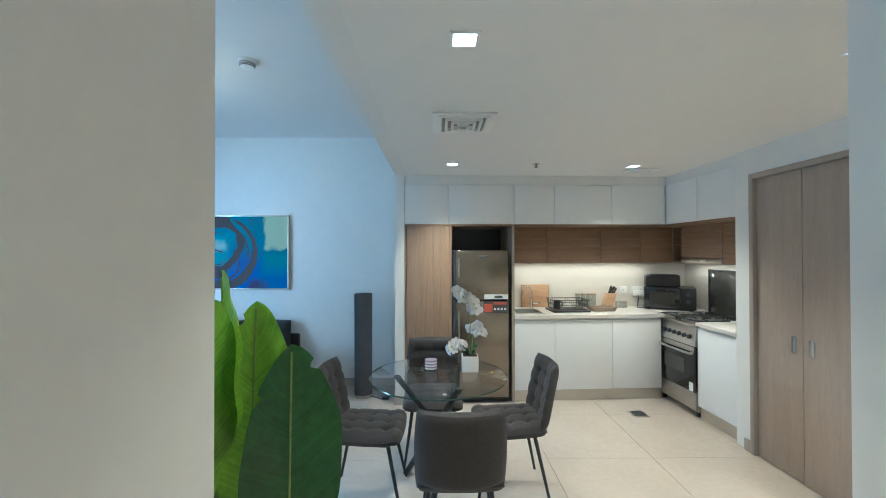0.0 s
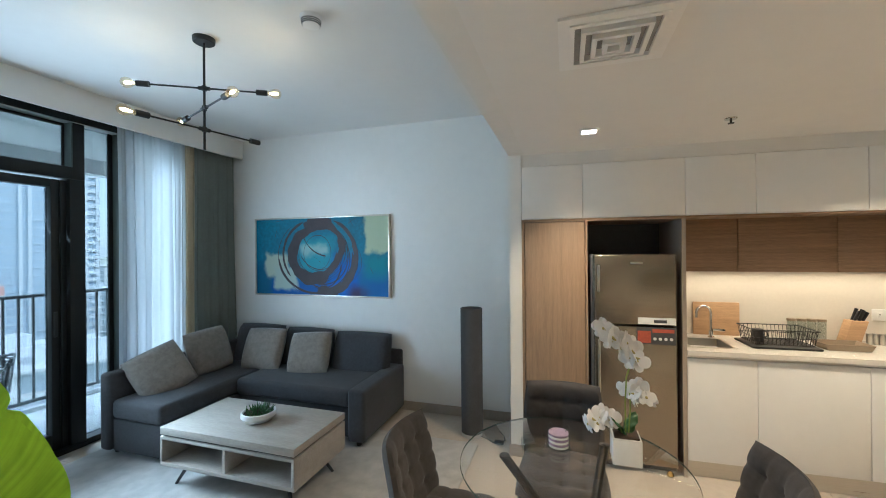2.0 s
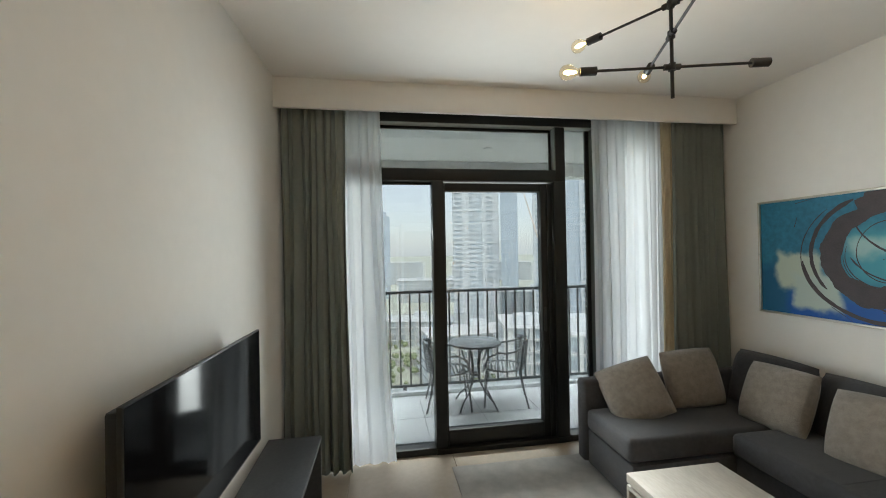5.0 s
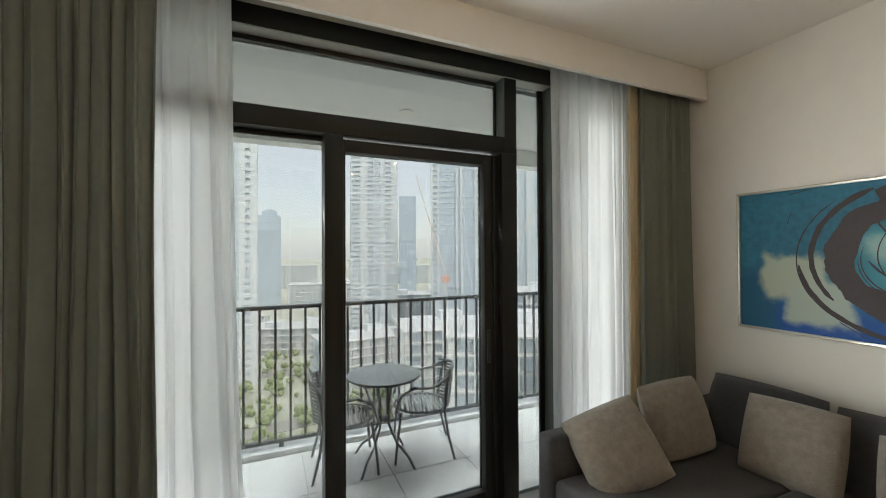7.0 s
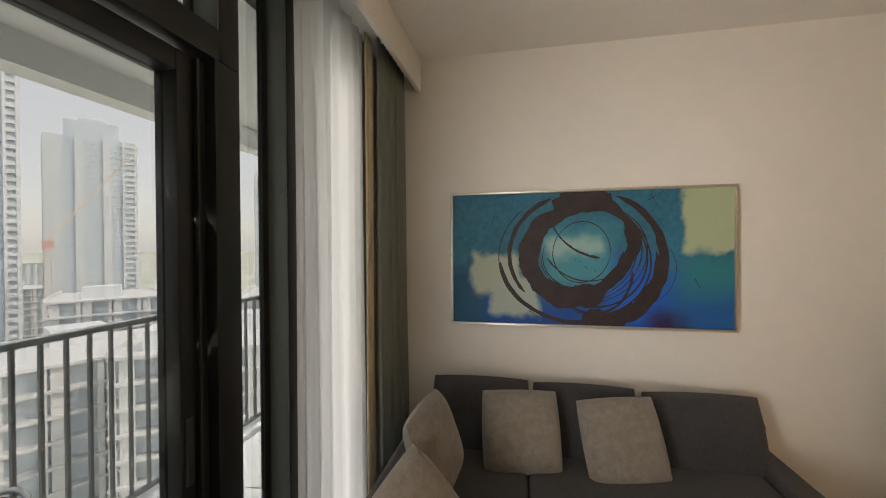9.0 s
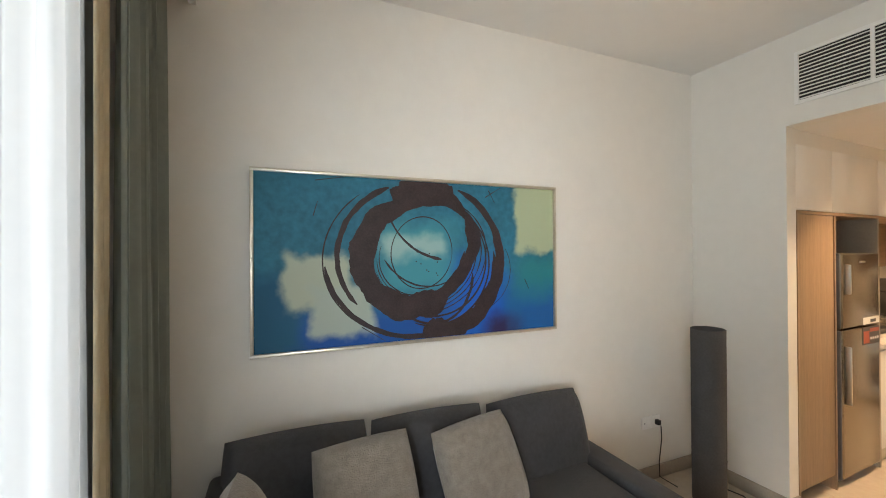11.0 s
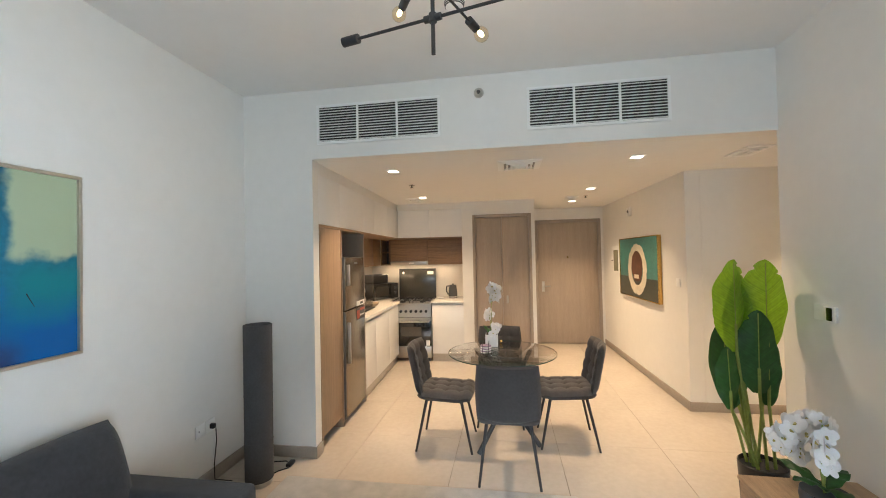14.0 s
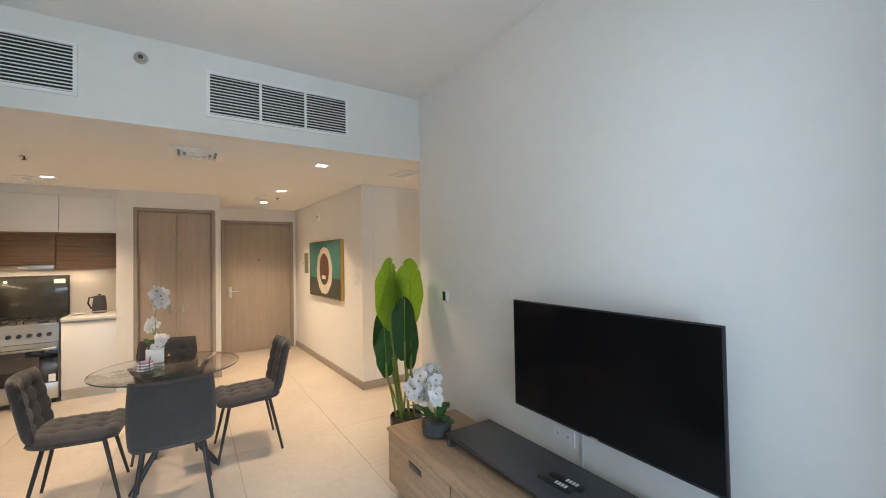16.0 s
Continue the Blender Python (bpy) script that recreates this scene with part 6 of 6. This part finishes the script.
# the kitchen's two walls stand a little askew to the living room, and its units follow them
ASKEW = Matrix.Translation((0.1, 3.22, 0)) @ Matrix.Rotation(radians(2.2), 4, "Z") @ Matrix.Diagonal((1.04, 1, 1, 1)) @ Matrix.Translation((-0.1, -3.2, 0))
for ob in [o for o in bpy.data.objects if o.parent is None and (o not in before or o.name == "wall_kitchen") and o.name != "floor_drain"]:
    ob.matrix_basis = ASKEW @ ob.matrix_basis

# ---- entrance passage ----


def on_wall(s, z):
    """A pose on the askew wall, s along it from the hall corner, facing out."""
    return Matrix.Translation((1.185, -0.036, 0)) @ Matrix.Rotation(TILT, 4, "Z") @ pose(s, 0, z, 0, 0, 180)


p2 = tagged(new("painting"), "abstract teal painting with a pale oval ring, brass frame", "painting")
p2.matrix_basis = on_wall(1.36, 1.36)
w, h = 0.68, 0.395
part("canvas", box(B(), -w + 0.01, w - 0.01, -0.035, -0.004, -h + 0.01, h - 0.01), ARTTEAL, p2)
part("lower_field", box(B(), -w + 0.012, w - 0.012, -0.0362, -0.035, -h + 0.012, -h + 0.27), ARTDARK, p2)


def oval(rx, rz, y, cz, rin=0.0):
    bm = B()
    n = 48
    rnd = random.Random(int(rx * 1000))
    ring = []
    for k in range(n):
        a = 2 * math.pi * k / n
        e = 1 + rnd.uniform(-0.03, 0.03)
        ring.append((bm.verts.new((rx * e * math.cos(a), y, cz + rz * e * math.sin(a))), bm.verts.new((rx * rin * math.cos(a), y, cz + rz * rin * math.sin(a))) if rin else None))
    if rin:
        for k in range(n):
            a, b = ring[k], ring[(k + 1) % n]
            bm.faces.new((a[0], b[0], b[1], a[1]))
    else:
        bm.faces.new([q[0] for q in ring])
    return bm


part("pale_ring", oval(0.33, 0.33, -0.0368, -0.02, 0.62), CREAM, p2)
part("dark_heart", oval(0.20, 0.20, -0.0374, 0.02), ARTBROWN, p2)
part("pale_brow", box(B(), -0.1, 0.06, -0.038, -0.0374, -0.14, -0.09), CREAM, p2)
for a in ((-w, w, h - 0.012, h), (-w, w, -h, -h + 0.012), (-w, -w + 0.012, -h + 0.012, h - 0.012), (w - 0.012, w, -h + 0.012, h - 0.012)):
    part("frame_side", box(B(), a[0], a[1], -0.045, -0.001, a[2], a[3], 0.002), BRASS, p2)
t = tagged(new("fuse_panel"), "flush beige wall panel with an olive inset and small latch", "wall panel")
t.matrix_basis = on_wall(2.32, 1.44)
part("plate", box(B(), -0.17, 0.17, -0.012, 0.0, -0.22, 0.22, 0.003), WALL, t)
part("inset", box(B(), -0.11, 0.11, -0.014, -0.012, -0.16, 0.16), mat("olive_inset", (0.20, 0.19, 0.12), 0.5, var=0.2), t)
part("latch", box(B(), -0.19, -0.15, -0.03, -0.012, -0.005, 0.005, 0.002), BLACK, t)
t = tagged(new("alarm_sounder"), "small white alarm sounder high on the wall", "alarm")
t.matrix_basis = on_wall(1.66, 2.12)
part("body", box(B(), -0.05, 0.05, -0.035, 0.0, -0.06, 0.06, 0.008), PLASTICW, t)
part("speaker", rod(B(), (0, -0.035, 0.0), (0, -0.038, 0.0), 0.022, 16), SLATE, t)
plate("light_switch", "white light switch on the passage wall", on_wall(0.28, 1.24), 0.086, 0.086, (0.0,), True)
t = thing("door_stop", "small steel floor door stop by the entrance", "door stop", (3.95, 0.24, 0))
part("post", lathe(B(), [(0.018, 0), (0.018, 0.03), (0.012, 0.034)], 14), STEEL, t)
part("buffer", lathe(B(), [(0.019, 0.012), (0.021, 0.018), (0.019, 0.024)], 14), BLACK, t)

# ---- balcony furniture ----
BT = (-4.43, 1.785, -0.03)
bt = thing("balcony_table", "round grey glass-topped bistro table on bent metal legs", "table", BT)
part("tabletop", lathe(B(), [(0.27, 0.685), (0.278, 0.688), (0.278, 0.694), (0.27, 0.698), (0.0005, 0.698)], 44), BTOP, bt)
part("rim", lathe(B(), [(0.278, 0.676), (0.284, 0.682), (0.284, 0.696), (0.2785, 0.700)], 44), RAILM, bt)
part("post_ring", lathe(B(), [(0.05, 0.34), (0.056, 0.35), (0.05, 0.36)], 20), RAILM, bt)
for k in range(4):
    a = radians(40 + 90 * k)
    c, s_ = math.cos(a), math.sin(a)
    part("leg", tube(B(), [(0.16 * c, 0.16 * s_, 0.68), (0.07 * c, 0.07 * s_, 0.60), (0.045 * c, 0.045 * s_, 0.45), (0.05 * c, 0.05 * s_, 0.30), (0.12 * c, 0.12 * s_, 0.18), (0.22 * c, 0.22 * s_, 0.10), (0.29 * c, 0.29 * s_, 0.0)], 0.010, 8), RAILM, bt)


def bistro_chair(at, rz):
    """Faces its own +y: a looped arm rail, woven shell, four legs."""
    t = thing("balcony_chair", "grey woven rattan bistro armchair on the balcony", "chair", at, rz, "balcony chairs")
    loop = []
    for k in range(25):
        a = radians(-20 + 220 * k / 24)
        x, y = 0.27 * math.cos(a), -0.02 - 0.25 * math.sin(a)
        loop.append((x, y, 0.60 + 0.125 * max(0, math.sin(a)) ** 2))
    loop = [(0.22, 0.22, 0.40), (0.255, 0.17, 0.55)] + loop + [(-0.255, 0.17, 0.55), (-0.22, 0.22, 0.40)]
    part("arm_rail", tube(B(), loop, 0.011, 8), RATTAN, t)
    bm = B()                              # woven back: rows of cane round a bent shell
    rows = []
    for k in range(25):
        f = k / 24
        z = 0.40 + 0.30 * f
        row = []
        for c in range(25):
            a = radians(38 + 104 * c / 24)
            rr_ = 0.205 + 0.035 * f + 0.004 * (1 if (k + c) % 2 else -1)
            row.append(bm.verts.new((rr_ * 1.05 * math.cos(a), -0.02 - (rr_ + 0.01) * math.sin(a), z + 0.03 * math.sin(a) * f)))
        rows.append(row)
    for a, b in zip(rows[::2], rows[1::2]):
        for c in range(24):
            bm.faces.new((a[c], a[c + 1], b[c + 1], b[c]))
    thicken(part("woven_back", bm, RATTAN, t, smooth=False), 0.006)
    bm = B()
    rows = []
    for k in range(21):
        y = -0.205 + 0.41 * k / 20
        hw = math.sqrt(max(0.0004, 0.215 ** 2 - y * y * 0.9))
        rows.append([bm.verts.new((-hw + 2 * hw * c / 20, y, 0.395 - 0.012 * (1 - (2 * c / 20 - 1) ** 2) + 0.003 * (1 if (k + c) % 2 else -1))) for c in range(21)])
    for a, b in zip(rows[::2], rows[1::2]):
        for c in range(20):
            bm.faces.new((a[c], a[c + 1], b[c + 1], b[c]))
    thicken(part("woven_seat", bm, RATTAN, t, smooth=False), 0.006)
    part("seat_rim", tube(B(), [(0.22 * math.cos(a), 0.22 * math.sin(a), 0.395) for a in [2 * math.pi * k / 20 for k in range(21)]], 0.010, 8), RAILM, t)
    for sx in (-1, 1):
        part("leg", tube(B(), [(sx * 0.20, 0.17, 0.40), (sx * 0.215, 0.20, 0.2), (sx * 0.225, 0.22, 0.0)], 0.010, 8), RAILM, t)
        part("leg", tube(B(), [(sx * 0.16, -0.215, 0.70), (sx * 0.19, -0.17, 0.40), (sx * 0.20, -0.20, 0.2), (sx * 0.21, -0.25, 0.0)], 0.010, 8), RAILM, t)
    return t


c1 = bistro_chair((-4.50, 2.12, -0.03), 165)
copy_thing(c1, pose(-4.50, 1.50, -0.03, 0, 0, -5))

# ---- the city beyond ----
# no haze in the air: the pale bluish materials carry it
GZ = -58.0
bm = B()
bmesh.ops.create_grid(bm, x_segments=2, y_segments=2, size=4500, matrix=Matrix.Translation((-3200, 0, GZ)))
setting("ground", bm, LAND, "sand and park land far below, haze put into its colour")


def tower(phi, dist, w, d, top, glass, white, floors, bays, label, cap=None, turn=0.0):
    """A high-rise at the bearing phi (degrees from straight out, towards +y); top: metres above the eye.
    bays: across its front, width and kind: b a white stack of balconies, g a strip of glass, f a plain white fin."""
    a = radians(phi)
    at = (-1.2 - dist * math.cos(a), 1.0 + dist * math.sin(a), GZ)
    t = thing("tower", label, "skyscraper", at, -phi + turn, "towers beyond the balcony")
    H = top - GZ + 1.55
    fh = H / floors
    part("core", box(B(), -d / 2, d / 2, -w / 2, w / 2, 0, H), glass, t)
    bm = B()
    for k in range(floors):
        box(bm, -d / 2 - 0.2, d / 2 + 0.2, -w / 2 - 0.2, w / 2 + 0.2, k * fh, k * fh + fh * 0.16)
    tagged(part("floor_bands", bm, TOWERM, t, smooth=False), kind="stuff")
    whole = sum(b[0] for b in bays)
    y = -w / 2
    for n, (share, sort) in enumerate(bays):
        y1 = y + w * share / whole
        rise = H * (0.985 if n % 2 else 1.0)
        if sort == "f":
            part("fin", box(B(), d / 2, d / 2 + 0.9, y, y1, 0, rise), white, t)
        elif sort == "b":
            e = min(0.9, (y1 - y) * 0.22)
            part("pier", box(B(), d / 2, d / 2 + 1.0, y, y + e, 0, rise), white, t)
            part("pier", box(B(), d / 2, d / 2 + 1.0, y1 - e, y1, 0, rise), white, t)
            bm = B()
            for k in range(floors):
                box(bm, d / 2, d / 2 + 0.8, y + e, y1 - e, k * fh, k * fh + fh * 0.5)
            tagged(part("balconies", bm, white, t, smooth=False), kind="stuff")
        y = y1
    for side in (-1, 1):
        for x in (-d * 0.36, 0.0, d * 0.36):
            part("side_pier", box(B(), x - 1.3, x + 1.3, side * w / 2 - 0.5, side * w / 2 + 0.5, 0, H * 0.99), white, t)
    if cap:
        part("roof", box(B(), -d / 2 * 0.8, d / 2 * 0.8, -w / 2 * cap[0], w / 2 * cap[0], H, H + cap[1]), glass, t)
        part("roof_plant", box(B(), -d / 4, d / 4, -w / 2 * cap[0] * 0.5, w / 2 * cap[0] * 0.5, H + cap[1], H + cap[1] + 2.4), TOWERM, t)
    else:
        part("roof", box(B(), -d / 2 - 0.3, d / 2 + 0.3, -w / 2 - 0.2, w / 2 + 0.2, H, H + 1.5), white, t)
    return t


HOMES = ((1.2, "b"), (0.5, "f"), (1.0, "b"), (0.6, "g"), (0.4, "f"), (1.0, "b"), (0.5, "f"))
BROAD = ((1.0, "b"), (2.2, "g"), (0.25, "f"), (0.35, "g"), (0.25, "f"), (1.6, "g"), (1.3, "b"), (0.7, "g"), (1.0, "b"))
STEPPED = ((1.0, "f"), (0.9, "g"), (0.5, "f"), (1.3, "g"), (0.5, "f"), (0.8, "g"), (1.0, "b"))
SLIM = ((0.6, "g"), (0.25, "f"), (1.0, "g"), (0.25, "f"), (0.9, "g"))
tower(-4.4, 210, 20, 22, 95, TOWERG, TOWERW, 46, HOMES, "tall residential tower with white floor bands, colours paled for haze")
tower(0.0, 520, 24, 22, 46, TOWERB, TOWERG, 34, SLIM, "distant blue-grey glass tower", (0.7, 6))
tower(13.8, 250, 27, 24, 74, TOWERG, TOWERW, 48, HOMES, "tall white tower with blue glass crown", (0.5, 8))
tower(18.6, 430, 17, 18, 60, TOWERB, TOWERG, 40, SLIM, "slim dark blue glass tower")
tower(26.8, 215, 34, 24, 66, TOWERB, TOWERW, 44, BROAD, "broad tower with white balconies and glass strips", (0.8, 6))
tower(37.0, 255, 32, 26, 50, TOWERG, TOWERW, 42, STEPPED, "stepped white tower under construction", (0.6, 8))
tower(47, 300, 30, 26, 50, TOWERG, TOWERW, 40, STEPPED, "far tower with haze put into its pale colours")
tower(57, 260, 34, 26, 40, TOWERG, TOWERW, 36, HOMES, "far tower with haze put into its pale colours")
tower(-11, 420, 30, 26, 64, TOWERG, TOWERW, 40, HOMES, "far tower with haze put into its pale colours")
tower(-19, 330, 30, 26, 58, TOWERG, TOWERW, 40, STEPPED, "far tower with haze put into its pale colours")


def block(phi, dist, w, d, h, floors, label, turn=0.0, m=CONCR):
    a = radians(phi)
    at = (-1.2 - dist * math.cos(a), 1.0 + dist * math.sin(a), GZ)
    t = thing("building", label, "building", at, -phi + turn, "buildings beyond the balcony")
    part("core", box(B(), -d / 2 + 2, d / 2 - 2, -w / 2 + 2, w / 2 - 2, 0, h - 0.3), TOWERG, t)
    bm = B()
    fh = h / floors
    for k in range(floors + 1):
        box(bm, -d / 2, d / 2, -w / 2, w / 2, k * fh - 0.2, k * fh + 0.25)
    part("slabs", bm, m, t, smooth=False)
    bm = B()
    n = max(3, int(w / 6))
    for k in range(n + 1):
        y = -w / 2 + 0.5 + (w - 1) * k / n
        box(bm, d / 2 - 1.0, d / 2 - 0.4, y - 0.4, y + 0.4, 0, h)
        box(bm, d / 2 - 0.9, d / 2 - 0.6, y + 0.8, y + 2.6, 0, h)
    part("columns", bm, m, t, smooth=False)
    part("parapet", box(B(), -d / 2, d / 2, -w / 2, -w / 2 + 0.4, h, h + 1.2), m, t)
    for q in ((-0.3, 0.1), (0.2, -0.25)):
        part("roof_box", box(B(), d * q[0] - 3, d * q[0] + 3, w * q[1] - 4, w * q[1] + 4, h + 0.2, h + 3.2), TOWERW, t)
    return t


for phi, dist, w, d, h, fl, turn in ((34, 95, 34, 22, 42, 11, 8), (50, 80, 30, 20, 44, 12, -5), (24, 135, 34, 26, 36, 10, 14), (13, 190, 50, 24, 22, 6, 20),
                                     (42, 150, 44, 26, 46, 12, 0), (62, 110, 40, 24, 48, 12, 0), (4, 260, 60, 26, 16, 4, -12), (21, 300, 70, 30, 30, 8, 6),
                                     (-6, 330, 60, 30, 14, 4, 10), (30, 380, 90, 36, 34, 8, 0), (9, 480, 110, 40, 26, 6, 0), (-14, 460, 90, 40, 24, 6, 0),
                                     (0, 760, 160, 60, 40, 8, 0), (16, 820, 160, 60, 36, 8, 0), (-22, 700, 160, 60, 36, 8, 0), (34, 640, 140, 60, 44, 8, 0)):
    block(phi, dist, w, d, h, fl, "concrete mid-rise block with open floors, colours paled for haze", turn)


def crane(phi, dist, h, jib, turn):
    a = radians(phi)
    at = (-1.2 - dist * math.cos(a), 1.0 + dist * math.sin(a), GZ)
    t = thing("tower_crane", "orange tower crane over a building site", "crane", at, -phi)
    bm = B()
    for sx, sy in ((-0.8, -0.8), (-0.8, 0.8), (0.8, -0.8), (0.8, 0.8)):
        rod(bm, (sx, sy, 0), (sx, sy, h), 0.14, 5)
    for k in range(int(h / 3)):
        s_ = 1 if k % 2 else -1
        rod(bm, (0.8, -0.8 * s_, k * 3), (0.8, 0.8 * s_, k * 3 + 3), 0.09, 4)
        rod(bm, (-0.8 * s_, 0.8, k * 3), (0.8 * s_, 0.8, k * 3 + 3), 0.09, 4)
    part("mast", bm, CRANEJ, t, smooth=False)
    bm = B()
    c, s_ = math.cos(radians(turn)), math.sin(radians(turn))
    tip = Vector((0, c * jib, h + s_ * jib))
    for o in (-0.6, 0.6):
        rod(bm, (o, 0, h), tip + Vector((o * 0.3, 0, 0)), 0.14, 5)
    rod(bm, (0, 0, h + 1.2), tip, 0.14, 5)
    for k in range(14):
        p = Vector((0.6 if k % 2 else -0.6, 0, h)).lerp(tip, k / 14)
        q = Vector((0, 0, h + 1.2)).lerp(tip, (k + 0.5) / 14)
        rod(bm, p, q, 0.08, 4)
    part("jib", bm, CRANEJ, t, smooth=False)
    part("cab", box(B(), -1.3, 1.3, -1.5, 1.5, h - 2.2, h + 0.2), CRANE, t)


crane(24.0, 150, 51, 40, 106)
crane(33.5, 190, 62, 44, 55)

# parks: clumped trees
bm = B()
rnd = random.Random(8)
for k in range(420):
    phi, dist = radians(rnd.uniform(-16, 20)), rnd.uniform(110, 330)
    x, y, r = -1.2 - dist * math.cos(phi), 1 + dist * math.sin(phi), rnd.uniform(1.2, 2.8)
    for q in range(3):
        c = Vector((x + rnd.uniform(-r, r) * 0.7, y + rnd.uniform(-r, r) * 0.7, GZ + r * rnd.uniform(0.7, 1.5)))
        bmesh.ops.create_icosphere(bm, subdivisions=1, radius=r * rnd.uniform(0.5, 0.8), matrix=Matrix.Translation(c) @ pose(0, 0, 0, rnd.uniform(0, 360), 0, rnd.uniform(0, 360)))
# tree green paled to hold the distance haze
tagged(part("park_trees", bm, mat("park_foliage_hazed", (0.36, 0.42, 0.25), 0.9, var=0.3, scale=0.4), smooth=False), "scattered green park trees far below", "trees", kind="stuff")
ROADS = mat("pale_road", (0.42, 0.41, 0.39), 0.9, var=0.1, scale=0.1)
for k, (phi0, d0, phi1, d1, wd) in enumerate(((-24, 150, 24, 175, 9), (-20, 240, 30, 230, 10), (-8, 110, -2, 500, 9), (10, 90, 14, 600, 10))):
    a, b = radians(phi0), radians(phi1)
    p, q = Vector((-1.2 - d0 * math.cos(a), 1 + d0 * math.sin(a), GZ + 0.3)), Vector((-1.2 - d1 * math.cos(b), 1 + d1 * math.sin(b), GZ + 0.3))
    bm = B()
    n = (q - p).cross(Vector((0, 0, 1))).normalized() * wd / 2
    v = [bm.verts.new(r + o) for o in (Vector((0, 0, 0)), Vector((0, 0, -0.25))) for r in (p - n, p + n, q + n, q - n)]
    for f in ((0, 1, 2, 3), (7, 6, 5, 4), (0, 4, 5, 1), (1, 5, 6, 2), (2, 6, 7, 3), (3, 7, 4, 0)):
        bm.faces.new([v[i] for i in f])
    setting("road", bm, ROADS, "pale road far below")

# ---- floor tiles ----
FLOOR = bpy.data.objects["floor"]
TS = 0.80
bm = box(B(), 0.001, TS - 0.001, 0.001, TS - 0.001, -0.012, 0.0, 0.0008, 1)
proto = part("tile", bm, TILE, FLOOR, smooth=False)
proto.location = (-3.54, -2.66, 0)
for i in range(10):
    for j in range(9):
        if i == 0 and j == 0:
            continue
        x, y = -3.54 + i * TS, -2.66 + j * TS
        if x > 4.35 or y > 3.82 or (x + TS < -0.1 and y + TS < -0.1) or (x > 1.3 and y + TS < -0.1):
            continue
        ob = new("tile", proto.data)
        ob.parent = FLOOR
        ob.location = (x, y, 0)
BF = bpy.data.objects["balcony_floor"]
bm = box(B(), 0.002, 0.598, 0.002, 0.598, -0.012, 0.0, 0.001, 1)
bproto = part("tile", bm, BALC, BF, smooth=False)
bproto.location = (-4.82, -1.2, -0.018)
for i in range(2):
    for j in range(11):
        if i == 0 and j == 0:
            continue
        ob = new("tile", bproto.data)
        ob.parent = BF
        ob.location = (-4.82 + 0.6 * i, -1.2 + 0.6 * j, -0.018)
